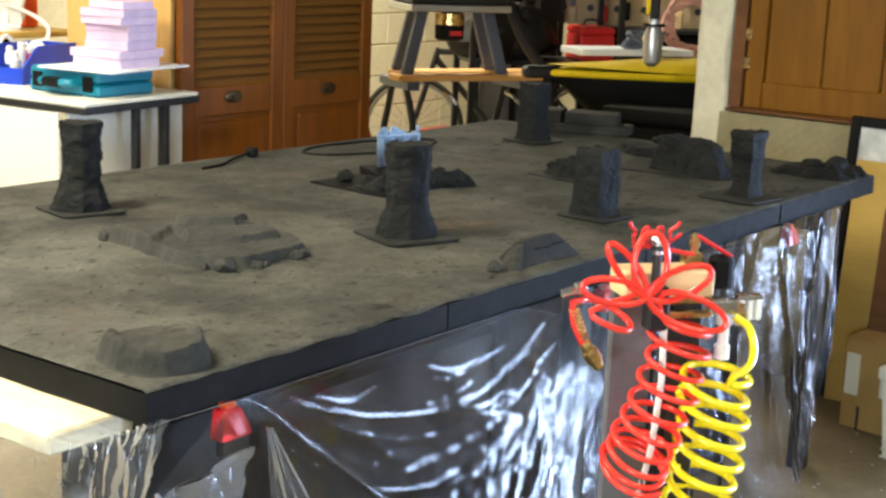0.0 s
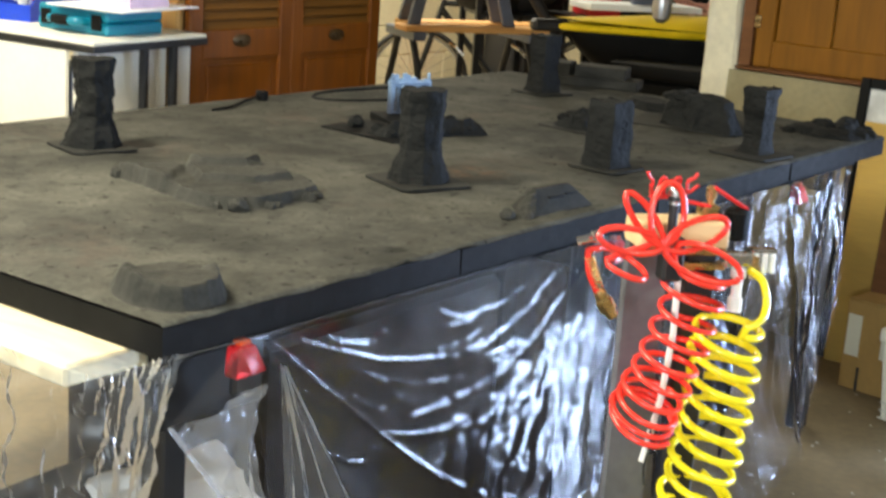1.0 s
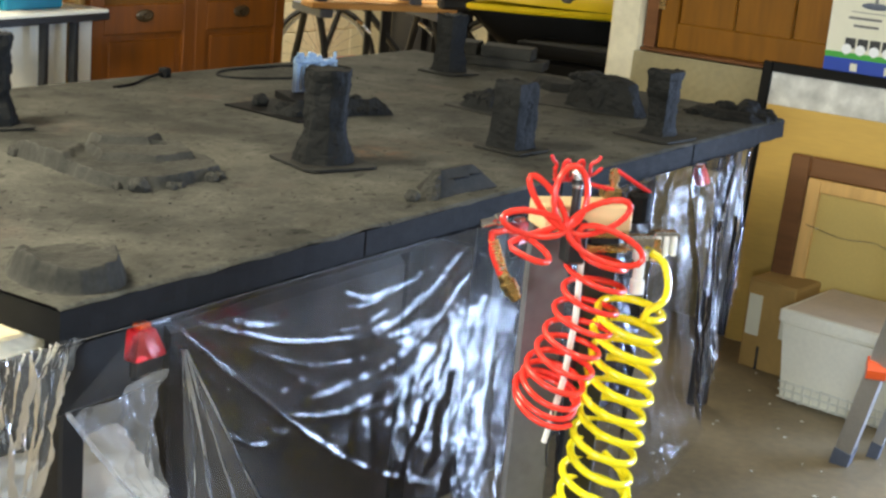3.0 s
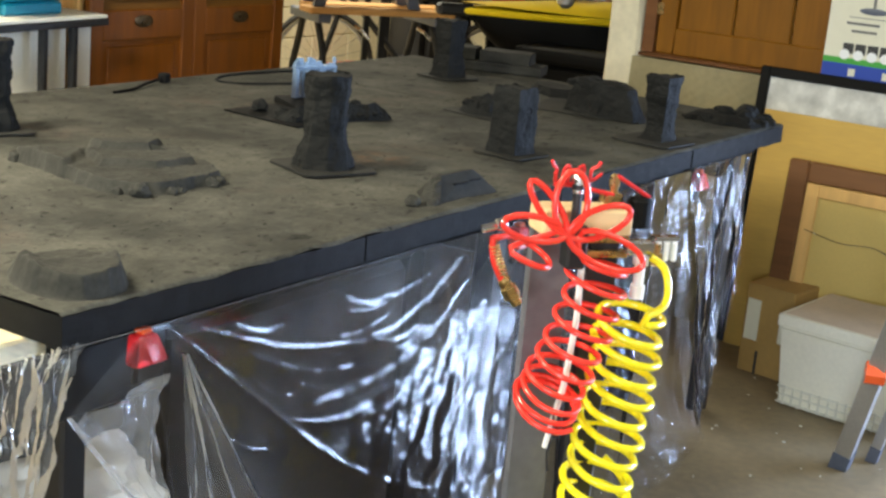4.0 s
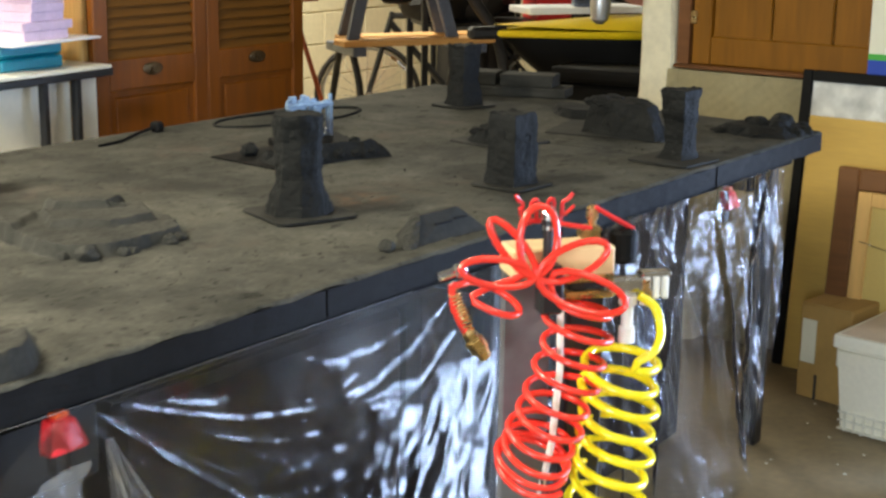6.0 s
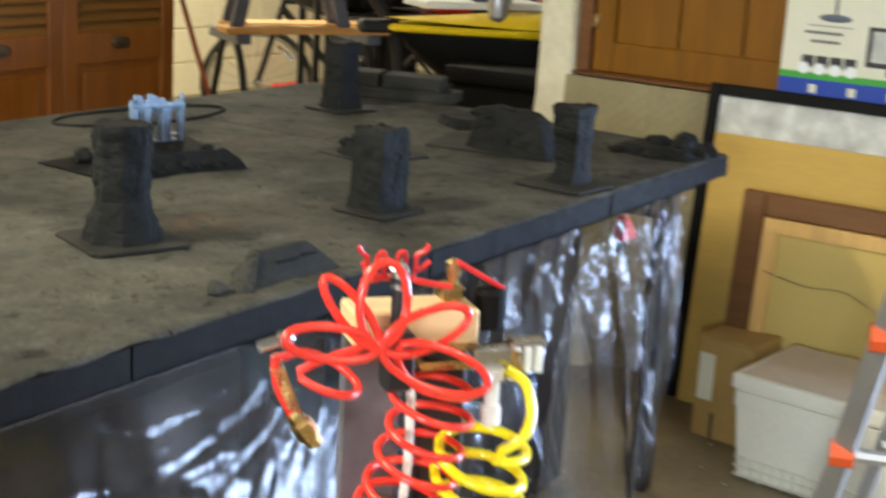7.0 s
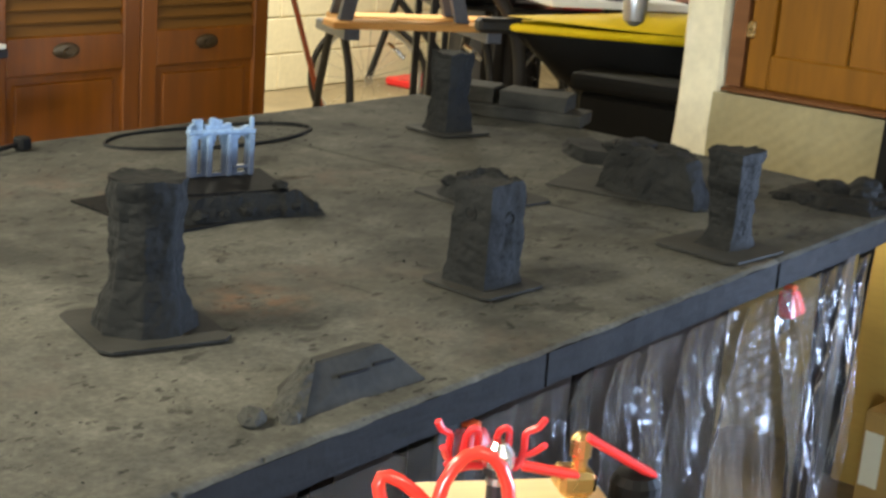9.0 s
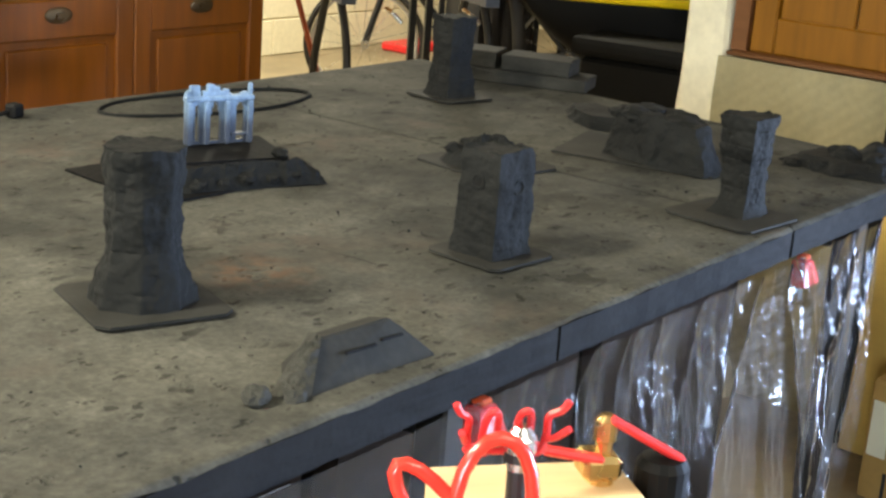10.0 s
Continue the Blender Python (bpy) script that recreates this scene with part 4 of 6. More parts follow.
part("twig", tube(smooth_path([(-0.11, -0.02, 0.003), (-0.04, -0.02, 0.004), (0.04, 0.0, 0.008), (0.11, 0.01, 0.012)], 4), [0.004] * 13, 6), M["edge"], stick)
part("knob", box(0.105, 0.13, -0.004, 0.02, 0.001, 0.024, 0.004), M["edge"], stick)

# ---- plastic film round the table ----
film = thing("plastic_sheet", (0, 0, 0), 0, "crinkled clear plastic drop sheet hanging from the table edge", "plastic sheet")


def crease(q):
    return 1 - 2 * abs(math.sin(math.pi * q)) ** 0.8


# folds pulled tight in the sheet: lines over the table's front (x, z), height and width
FOLDS = [
    ([(0.155, 0.738), (0.215, 0.694), (0.310, 0.616), (0.414, 0.538), (0.538, 0.439), (0.640, 0.379), (0.720, 0.350)], 0.016, 0.018),
    ([(0.155, 0.736), (0.202, 0.727), (0.281, 0.692), (0.365, 0.661), (0.430, 0.638), (0.539, 0.617), (0.656, 0.609), (0.780, 0.635), (0.907, 0.699)], 0.012, 0.016),
    ([(0.493, 0.534), (0.606, 0.537), (0.726, 0.560), (0.853, 0.600), (0.968, 0.669), (1.03, 0.73)], 0.012, 0.016),
    ([(0.452, 0.520), (0.533, 0.500), (0.704, 0.487), (0.82, 0.50)], 0.007, 0.014),
    ([(0.145, 0.725), (0.161, 0.624), (0.175, 0.566), (0.191, 0.472)], 0.016, 0.014),
    ([(0.150, 0.730), (0.210, 0.650), (0.270, 0.560), (0.320, 0.450)], 0.009, 0.020),
    ([(0.30, 0.70), (0.38, 0.672), (0.43, 0.680)], 0.008, 0.012),
    ([(0.155, 0.735), (0.26, 0.600), (0.36, 0.450), (0.45, 0.320)], 0.007, 0.014),
    ([(0.155, 0.737), (0.25, 0.700), (0.36, 0.640), (0.50, 0.585), (0.62, 0.570)], 0.007, 0.012),
    ([(0.36, 0.600), (0.42, 0.565), (0.47, 0.570)], 0.008, 0.012),
]
SWAGS = [
    ([(0.150, 0.715), (0.209, 0.618), (0.30, 0.50), (0.391, 0.383), (0.45, 0.25)], 0.009, 0.030),
    ([(1.125, 0.70), (1.117, 0.565), (1.094, 0.400), (0.975, 0.261), (0.85, 0.16)], 0.022, 0.030),
    ([(1.08, 0.72), (1.02, 0.55), (0.93, 0.42), (0.80, 0.34)], 0.012, 0.022),
    ([(1.10, 0.70), (1.06, 0.52), (1.00, 0.36), (0.86, 0.22)], 0.010, 0.018),
    ([(0.50, 0.72), (0.62, 0.665), (0.78, 0.68), (0.90, 0.73)], 0.008, 0.02),
]


# looser hanging folds of the sheet beyond the stand
HANGING = [
    ([(1.72, 0.735), (1.645, 0.60), (1.588, 0.51), (1.50, 0.30), (1.46, 0.05)], 0.034, 0.034),
    ([(1.368, 0.735), (1.345, 0.60), (1.31, 0.40), (1.28, 0.05)], 0.016, 0.016),
    ([(1.450, 0.735), (1.428, 0.616), (1.38, 0.40), (1.35, 0.05)], 0.018, 0.018),
    ([(2.08, 0.70), (1.982, 0.49), (1.90, 0.28), (1.85, 0.05)], 0.020, 0.014),
    ([(1.82, 0.735), (1.845, 0.55), (1.856, 0.40), (1.83, 0.05)], 0.016, 0.014),
    ([(1.286, 0.735), (1.255, 0.66), (1.21, 0.40), (1.16, 0.05)], 0.020, 0.022),
    ([(1.55, 0.735), (1.51, 0.60), (1.45, 0.35), (1.41, 0.05)], 0.012, 0.016),
    ([(1.84, 0.735), (1.93, 0.62), (1.95, 0.45), (1.92, 0.05)], 0.012, 0.02),
    ([(2.16, 0.72), (2.10, 0.50), (2.02, 0.20)], 0.014, 0.016),
]


def lattice_noise(x, y, seed):
    """Smooth noise between -1 and 1 over arrays."""
    x, y = x + 37.2 * seed, y + 11.7 * seed
    ix, iy = np.floor(x), np.floor(y)
    fx, fy = x - ix, y - iy

    def lattice(i, j):
        a = np.sin(i * 127.1 + j * 311.7 + seed * 74.7) * 43758.5453
        return 2 * np.pi * (a - np.floor(a))

    def corner(di, dj):
        a = lattice(ix + di, iy + dj)
        return np.cos(a) * (fx - di) + np.sin(a) * (fy - dj)
    sx, sy = fx ** 3 * (fx * (6 * fx - 15) + 10), fy ** 3 * (fy * (6 * fy - 15) + 10)
    low = corner(0, 0) * (1 - sx) + corner(1, 0) * sx
    high = corner(0, 1) * (1 - sx) + corner(1, 1) * sx
    return 1.4 * (low * (1 - sy) + high * sy)


def layers(x, y, seed, octaves=3):
    return sum(lattice_noise(x * 2 ** k, y * 2 ** k, seed + k) * 0.5 ** k for k in range(octaves))


def line_distance(x, z, pts):
    best = np.full(x.shape, 9.0)
    for (ax, az), (bx, bz) in zip(pts, pts[1:]):
        ex, ez = bx - ax, bz - az
        t = np.clip(((x - ax) * ex + (z - az) * ez) / (ex * ex + ez * ez), 0, 1)
        best = np.minimum(best, np.hypot(x - ax - ex * t, z - az - ez * t))
    return best


def smooth_line(pts, per=6):
    return [(p.x, p.y) for p in smooth_path([(a, b, 0) for a, b in pts], per)]


def facets(x, z, scale, seed):
    """Crumpled film: broad flats that meet in sharp creases."""
    a = np.abs(lattice_noise(x * scale, z * scale * 0.8, seed))
    b = np.abs(lattice_noise(x * scale * 1.7 + 5, z * scale * 1.3, seed + 3))
    return 1 - a - 0.5 * b


def sheet_mesh(nx, ny):
    """The front sheet: taut fans of creases from the clamp, a crumpled swag, then loose hanging pleats."""
    u, v = np.meshgrid(np.linspace(0, 1, nx + 1), np.linspace(0, 1, ny + 1))
    z = 0.732 - (0.720 - 0.20 * np.clip((u - 0.70) / 0.30, 0, 1) ** 1.3) * v
    top = 0.145 - 0.138 * np.clip((0.732 - z) / 0.084, 0, 1) ** 0.8
    mid = 0.007 + 0.200 * np.clip((0.648 - z) / 0.235, 0, 1) ** 1.05
    x0 = np.where(z > 0.648, top, mid)
    x1 = 2.19 - 0.11 * v ** 1.5
    x = x0 + (x1 - x0) * u
    d = 0.732 - z
    right = np.clip((x - 1.06) / 0.12, 0, 1)
    hang, near = np.clip(d * 24, 0, 1), np.clip((x - x0) * 12, 0, 1)
    pleat = 0.05 * v * layers(x * 4, z * 1.2, 17, 2) + 0.006 * layers(x * 14, z * 4, 19, 3)
    for pts, h, w in HANGING:
        grow = 0.35 + 0.75 * np.clip((0.735 - z) / 0.45, 0, 1)
        pleat -= h * grow * np.exp(-(line_distance(x, z, smooth_line(pts, 4)) / (w * grow)) ** 1.3)
    fold = np.zeros_like(x)
    for pts, h, w in FOLDS:
        q = line_distance(x, z, smooth_line(pts))
        fold += 0.26 * h * np.exp(-q / (0.24 * w)) + 0.06 * h * np.exp(-(q / (1.4 * w)) ** 2)
    for pts, h, w in SWAGS:
        q = line_distance(x, z, smooth_line(pts))
        fold += 0.18 * h * np.exp(-q / (0.22 * w)) + 0.10 * h * np.exp(-(q / (1.7 * w)) ** 2)
    rnd = random.Random(61)
    for k in range(46):
        # short chance creases that follow the sag of the sheet
        px, pz, lean = rnd.uniform(0.25, 1.05), rnd.uniform(0.18, 0.70), rnd.uniform(-0.35, 0.35)
        slope = 2.2 * (px - 0.62) + lean
        half = rnd.uniform(0.02, 0.065)
        dx, dz = half / math.hypot(1, slope), half * slope / math.hypot(1, slope)
        pts = [(px - dx, pz - dz), (px, pz - 0.12 * half), (px + dx, pz + dz)]
        q = line_distance(x, z, pts)
        fold += rnd.uniform(0.0012, 0.0034) * np.exp(-q / rnd.uniform(0.0030, 0.0060))
    along, across = 0.64 * x + 0.77 * z, 0.77 * x - 0.64 * z
    low = np.clip((0.60 - z) / 0.15, 0, 1)
    bright = np.exp(-((x - 0.90 + 0.09 * low) / (0.17 + 0.08 * low)) ** 2)
    lean = np.clip((d - 0.08) / 0.45, 0, 1)
    bulge = 0.125 * bright * lean * lean * (3 - 2 * lean)
    bend = 0.05 * layers(x * 5, z * 5, 31, 2)
    streak = 0.012 * facets(across + bend, along * 0.25, 8, 3) + 0.007 * facets(across - 0.6 * bend, along * 0.35 + 2, 17, 8)
    crumple = streak + 0.0042 * facets(across + bend, along * 0.22, 36, 5) + 0.0012 * facets(across - bend, along * 0.3, 85, 21)
    flat = 0.010 * layers(x * 3.2, z * 3.0, 2, 2) + 0.0035 * facets(x + 0.8 * z + bend, z * 0.4, 7, 12)
    y = -0.006 - 0.012 * v - bulge - hang * (1 - right) * fold + right * near * (pleat - 0.05 * v)
    y += near * hang * (1 - right) * (flat + (0.04 + 0.75 * bright * np.clip((d - 0.04) / 0.22, 0.15, 1)) * crumple)
    y += near * hang * right * (0.0060 * facets(x + 0.15 * z + 0.5 * bend, z * 0.16, 17, 9) + 0.0035 * facets(x + 0.1 * z, z * 0.35, 40, 4) + 0.0010 * facets(x, z, 75, 7))
    y -= 0.010 * right * np.exp(-((1 - v) / 0.012) ** 2)
    co = np.stack([x, np.minimum(y, 0.012), z], -1).reshape(-1, 3)
    i, j = np.meshgrid(np.arange(nx), np.arange(ny))
    a = (j * (nx + 1) + i).ravel()
    me = bpy.data.meshes.new("front_drape")
    me.from_pydata(co.tolist(), [], np.stack([a, a + nx + 1, a + nx + 2, a + 1], -1).tolist())
    me.materials.append(M["film"])
    me.shade_smooth()
    return me


def drape(nx, ny, fn):
    bm = grid_mesh(nx, ny, fn)
    bmesh.ops.reverse_faces(bm, faces=bm.faces)
    return bm


sheet = new("front_drape", sheet_mesh(800, 300))
sheet.parent = film


def corner_sheet(u, v):
    z = 0.738 - v * 0.72
    if u < 0.75:
        y, x = 1.2 * (1 - u / 0.75), -0.102
        nx, ny = -1, 0
    else:
        y, x = 0.004, -0.102 + (u - 0.75) / 0.25 * (0.13 - 0.08 * min(1, v * 3))
        nx, ny = 0, -1
    a = (0.006 + 0.022 * v) * crease(u * 8 + 0.5 * fbm(u * 6, v * 2, 3)) + 0.016 * fbm(u * 22, v * 7, 1, 4) + 0.008 * crease(u * 19 + v * 3 + fbm(u * 9, v * 5, 2))
    a += 0.010 * abs(fbm(u * 60, v * 12, 5, 3)) - 0.02 * v
    return (x + nx * abs(a), y + ny * abs(a), z)


part("corner_drape", drape(220, 90, corner_sheet), M["milky_film"], film, smooth=True)
part("top_fold", grid_mesh(20, 70, lambda u, v: (-0.104 + 0.106 * u, 0.004 + 1.19 * v, 0.737 + 0.004 * abs(fbm(u * 6, v * 30, 2)))), M["film"], film, smooth=True)


hem = [(0.007, -0.010, 0.648), (0.036, -0.014, 0.607), (0.066, -0.018, 0.567), (0.096, -0.022, 0.527), (0.130, -0.026, 0.490), (0.195, -0.032, 0.425), (0.21, -0.036, 0.30)]
part("hem", tube(smooth_path(hem, 8), 0.0028, 7), M["hazy_film"], film, "rolled pale hem of the sheet", smooth=True)
# pale thread that imitates the glint along the upper edge
part("hem", tube(smooth_path([(-0.10, -0.001, 0.7345), (0.05, -0.003, 0.7335), (0.15, -0.004, 0.7325), (0.40, -0.004, 0.7325), (0.80, -0.004, 0.7325)], 8), 0.0005, 6), M["hazy_film"], film, "thin pale line put in for the glint on the top edge")
part("fan_fold", drape(90, 70, lambda u, v: (0.185 + 0.010 * v + (0.010 + 0.33 * v) * u, -0.026 - 0.045 * v - (0.002 + 0.010 * v) * crease(u * 3.3 + 0.4 * fbm(u * 3, v * 3, 9)) - 0.008 * fbm(u * 7, v * 3, 2, 3), 0.690 - 0.60 * v)), M["milky_film"], film, "bunched milky fold of the sheet", smooth=True)
part("flap", drape(40, 50, lambda u, v: (0.010 + 0.190 * v ** 1.05 + (0.160 - 0.15 * v) * u * (0.25 + 0.75 * (1 - v)), -0.012 - 0.022 * v - 0.012 * fbm(u * 4, v * 6, 4, 3) - 0.006 * crease(u * 2 + v * 1.5), 0.638 - 0.208 * v + (0.03 * u) * (1 - v))), M["hazy_film"], film, "doubled hazy flap of the sheet", smooth=True)


def spring_clamp(loc, deg, label):
    c = thing("spring_clamp", loc, deg, label, "clamp", "spring clamps")
    bm = box(-0.026, 0.026, -0.020, 0.004, -0.034, 0.004, 0.006, seg=2)
    for v in bm.verts:
        k = (v.co.z + 0.034) / 0.038
        v.co.x *= 1.15 - 0.55 * k
        v.co.y -= 0.010 * (1 - k)
    part("jaw", bm, M["clamp_red"], c, smooth=True)
    part("jaw_tip", box(-0.010, 0.010, -0.018, 0.0, 0.004, 0.012, 0.003), M["orange_plastic"], c)
    part("handle", box(-0.014, 0.014, -0.012, 0.002, -0.066, -0.027, 0.005), M["black_metal"], c)


spring_clamp((0.15, 0.022, 0.715), 0, "red spring clamp pinching the plastic sheet")
spring_clamp((1.955, 0.036, 0.70), 0, "faded red spring clamp under the board edge")
spring_clamp((1.13, 0.036, 0.70), 0, "faded red spring clamp under the board joint")

# crumpled paper, and dark blocks added to make the shade under the table
bm = bmesh.new()
bmesh.ops.create_icosphere(bm, subdivisions=4, radius=0.1)
for w in bm.verts:
    w.co = Vector((w.co.x * 1.3, w.co.y, w.co.z * 0.7)) * (1 + 0.35 * fbm(w.co.x * 16, w.co.y * 16, w.co.z * 16))
solo("crumpled_paper", bm, M["white_card"], (0.24, 0.22, 0.40), 0, "crumpled off-white paper on a dark filler block under the table", "paper", smooth=True)
for k, (tx, ty, sx, sy, sz) in enumerate(((0.06, 0.16, 0.36, 0.40, 0.335), (0.43, 0.24, 0.70, 0.50, 0.64), (1.135, 0.24, 0.60, 0.48, 0.66), (1.74, 0.24, 0.52, 0.40, 0.66))):
    tb = thing("dark_filler", (tx, ty, 0), (4, 0, 0, 0)[k], "dark brown block added to deepen the shade under the table", "tote", "totes under the table")
    part("box_body", box(0.01, sx - 0.01, 0.01, sy - 0.01, 0.001, sz - 0.04, 0.02), M["filler_brown"], tb)
    part("filler_lid", box(0, sx, 0, sy, sz - 0.04, sz, 0.012), M["filler_brown"], tb)

# ---- airbrush stand with coiled hoses ----
SU, SN = Vector((0.78, -0.626, 0)), Vector((0.626, 0.78, 0))
SO = Vector((0.674, -0.297, 0))
SDEG = math.degrees(math.atan2(-0.626, 0.78))
stand = thing("airbrush_stand", SO, SDEG, "black post stand with a clamped pine block", "stand")
part("post", box(0.058, 0.112, 0.03, 0.055, 0.03, 0.835, 0.004), M["black_metal"], stand)
part("post", box(-0.028, 0.040, 0.045, 0.060, 0.03, 0.83, 0.003), M["grey_upright"], stand, "grey flat upright")
part("foot", box(-0.12, 0.20, -0.10, 0.16, 0, 0.03, 0.006), M["black_metal"], stand)
part("pine_block", box(-0.032, 0.108, -0.005, 0.055, 0.828, 0.867, 0.003), M["clamp_wood"], stand, "pale pine block")
part("clamp_screw", box(-0.002, 0.030, -0.03, 0.0, 0.785, 0.85, 0.004), M["black_metal"], stand)
part("clamp_screw", lathe([(0.007, 0), (0.007, 0.05), (0.010, 0.051), (0.010, 0.062), (0.004, 0.064)], 14, (0.012, -0.012, 0.85)), M["black_metal"], stand)
part("pivot", lathe([(0.008, 0), (0.008, 0.012), (0.011, 0.013), (0.011, 0.022), (0.005, 0.03)], 14, (0.012, -0.012, 0.895)), M["steel"], stand, "bright steel swivel")
part("filter_bowl", lathe([(0.016, 0), (0.019, 0.004), (0.019, 0.04), (0.015, 0.046), (0.006, 0.048)], 18, (0.128, 0.02, 0.838)), M["dark_plastic"], stand)
part("pipe_clamp", box(0.105, 0.165, -0.006, 0.012, 0.80, 0.822, 0.003), M["steel"], stand, "bright steel ratchet clamp")
for k in range(3):
    part("clamp_tooth", box(0.150 + 0.013 * k, 0.158 + 0.013 * k, -0.010, 0.014, 0.792, 0.822, 0.002), M["white_plastic"], stand, "bright ratchet tooth")
part("clamp_spine", box(0.146, 0.188, -0.008, 0.012, 0.8215, 0.829, 0.002), M["steel"], stand, "bright steel ratchet spine")
part("valve_body", lathe([(0.011, 0), (0.011, 0.02), (0.008, 0.022), (0.008, 0.05), (0.012, 0.052), (0.012, 0.064)], 14, (0.128, -0.005, 0.735)), M["white_plastic"], stand, "white plastic valve")
part("brass_fitting", lathe([(0.009, 0), (0.009, 0.018), (0.006, 0.02), (0.006, 0.034)], 6, (0.153, -0.005, 0.785), pose(0, 0, 0, 0, 0, 0)), M["brass"], stand, "brass hose fitting")
part("brass_tap", lathe([(0.009, 0), (0.009, 0.012), (0.006, 0.014), (0.006, 0.030), (0.008, 0.032), (0.008, 0.046), (0.004, 0.050)], 12, (0.083, 0.02, 0.867)), M["brass"], stand, "brass tap")
part("tap_lever", box(-0.004, 0.062, -0.005, 0.005, 0.0, 0.006, 0.002, pose(0.086, 0.016, 0.911, 0, 30, 0)), M["red_plastic"], stand, "red tap lever")
part("tap_lever", box(-0.046, 0.0, -0.005, 0.005, 0.0, 0.006, 0.002, pose(0.080, 0.012, 0.884, 0, 12, 0)), M["red_plastic"], stand, "red tap lever")
part("tap_body", box(0.066, 0.094, 0.006, 0.034, 0.872, 0.890, 0.004), M["brass"], stand, "brass tap body")
part("band", box(0.05, 0.118, 0.018, 0.060, 0.79, 0.80, 0.002), M["brass"], stand, "brass band")
part("band", box(0.05, 0.118, 0.018, 0.060, 0.812, 0.822, 0.002), M["brass"], stand, "brass band")
part("inner_tube", tube([(0.036, 0.0, 0.79), (0.038, 0.0, 0.70), (0.030, 0.0, 0.60), (0.01, 0.0, 0.50)], 0.005, 8), M["white_plastic"], stand, "clear white airline")

rack = thing("airbrush_hanger", SO + SU * 0.005 + Vector((0, 0, 0.898)), SDEG, "red wire airbrush hanger with hooked prongs", "hanger")
for s in (-1, 1):
    part("outer_prong", tube(smooth_path([(s * 0.006, 0, 0.006), (s * 0.022, -0.004, 0.004), (s * 0.027, -0.004, 0.016), (s * 0.027, -0.006, 0.030), (s * 0.034, -0.010, 0.036), (s * 0.038, -0.012, 0.043)], 5), 0.0026, 7), M["red_plastic"], rack)
    part("inner_prong", tube(smooth_path([(s * 0.006, 0, 0.008), (s * 0.007, -0.006, 0.030), (s * 0.011, -0.010, 0.036), (s * 0.015, -0.006, 0.030), (s * 0.016, 0.0, 0.010)], 5), 0.0026, 7), M["red_plastic"], rack)
    part("outer_prong", tube(smooth_path([(s * 0.027, -0.002, 0.012), (s * 0.031, -0.012, 0.018), (s * 0.036, -0.022, 0.028)], 5), 0.0024, 7), M["red_plastic"], rack)
part("ring_bar", tube([(0.026 * math.cos(a), 0.004 * math.sin(a), 0.006) for a in (2 * math.pi * k / 24 for k in range(24))], 0.0026, 7, True), M["red_plastic"], rack)


def coil(axis, radius, turns, per=22, lean=0.0, squash=1.0, start=0.0, dip=0.0):
    """Points on a coil round a bending axis; axis(t) gives the centre for t in 0..1."""
    pts = []
    n = int(turns * per)
    for k in range(n + 1):
        t = k / n
        a = start + 2 * math.pi * turns * t
        c = Vector(axis(t))
        r = radius(t) if callable(radius) else radius
        wob = 1 + 0.05 * math.sin(3.1 * a / 2 + 1)
        pts.append(c + Vector((r * wob * math.cos(a), squash * r * wob * math.sin(a), lean * r * math.cos(a) + (dip(t) if callable(dip) else dip) * r * math.sin(a))))
    return pts


yhose = thing("yellow_coil_hose", SO, SDEG, "bright yellow coiled air hose hanging from the stand", "air hose", "air hoses")
pts = smooth_path([(0.140, -0.012, 0.800), (0.160, -0.02, 0.785), (0.166, -0.03, 0.755), (0.150, -0.05, 0.735), (0.118, -0.062, 0.724)], 5)[:-1]
TURNS = np.linspace(0, 1, 12)
pts += coil(lambda t: (np.interp(t, TURNS, (0.117, 0.118, 0.118, 0.117, 0.113, 0.109, 0.106, 0.100, 0.095, 0.090, 0.083, 0.074)), -0.012, 0.722 - 0.385 * t), 0.0490, 12, lean=-0.14, dip=0.20, start=math.radians(-90))
part("hose", tube(pts, 0.0060, 10), M["yellow_hose"], yhose, smooth=True)
part("tail", tube(smooth_path([(0.12, 0.02, 0.47), (0.145, -0.01, 0.44), (0.15, -0.02, 0.38), (0.13, -0.02, 0.30), (0.11, 0.0, 0.16)], 5), 0.0062, 8), M["yellow_hose"], yhose, smooth=True)

rhose = thing("red_coil_hose", SO, SDEG, "glossy red coiled air hose looped over the stand", "air hose", "air hoses")
hub = Vector((-0.020, -0.036, 0.846))


def petal(tip, width, depth=0.03, n=18):
    """One slack loop of hose from the hub out to a tip and back."""
    tip = Vector(tip)
    mid = (hub + tip) / 2
    a = (tip - hub) / 2
    side = Vector((-a.z, 0, a.x)).normalized() * width
    out = []
    for k in range(n):
        q = math.pi + 2 * math.pi * k / n
        out.append(mid + a * math.cos(q) + side * math.sin(q) + Vector((0, -depth * math.sin(q / 2) ** 2 * 0.8 - 0.004 * k / n, 0)))
    return out


pts = smooth_path([(-0.126, -0.05, 0.838), (-0.104, -0.055, 0.841)], 3)[:-1]
pts += [Vector((-0.076 + 0.040 * math.cos(q), -0.05 + 0.026 * math.sin(q), 0.819 - 0.016 * math.cos(q) + 0.012 * math.sin(q))) for q in (math.radians(130 - 300 * k / 16) for k in range(17))]
for tip, wd in (((-0.124, -0.07, 0.866), 0.018), ((-0.080, -0.05, 0.922), 0.014), ((-0.014, -0.05, 0.938), 0.027), ((0.076, -0.06, 0.882), 0.022), ((0.096, -0.08, 0.806), 0.024)):
    pts += petal(tip, wd)
TURNS = np.linspace(0, 1, 10)
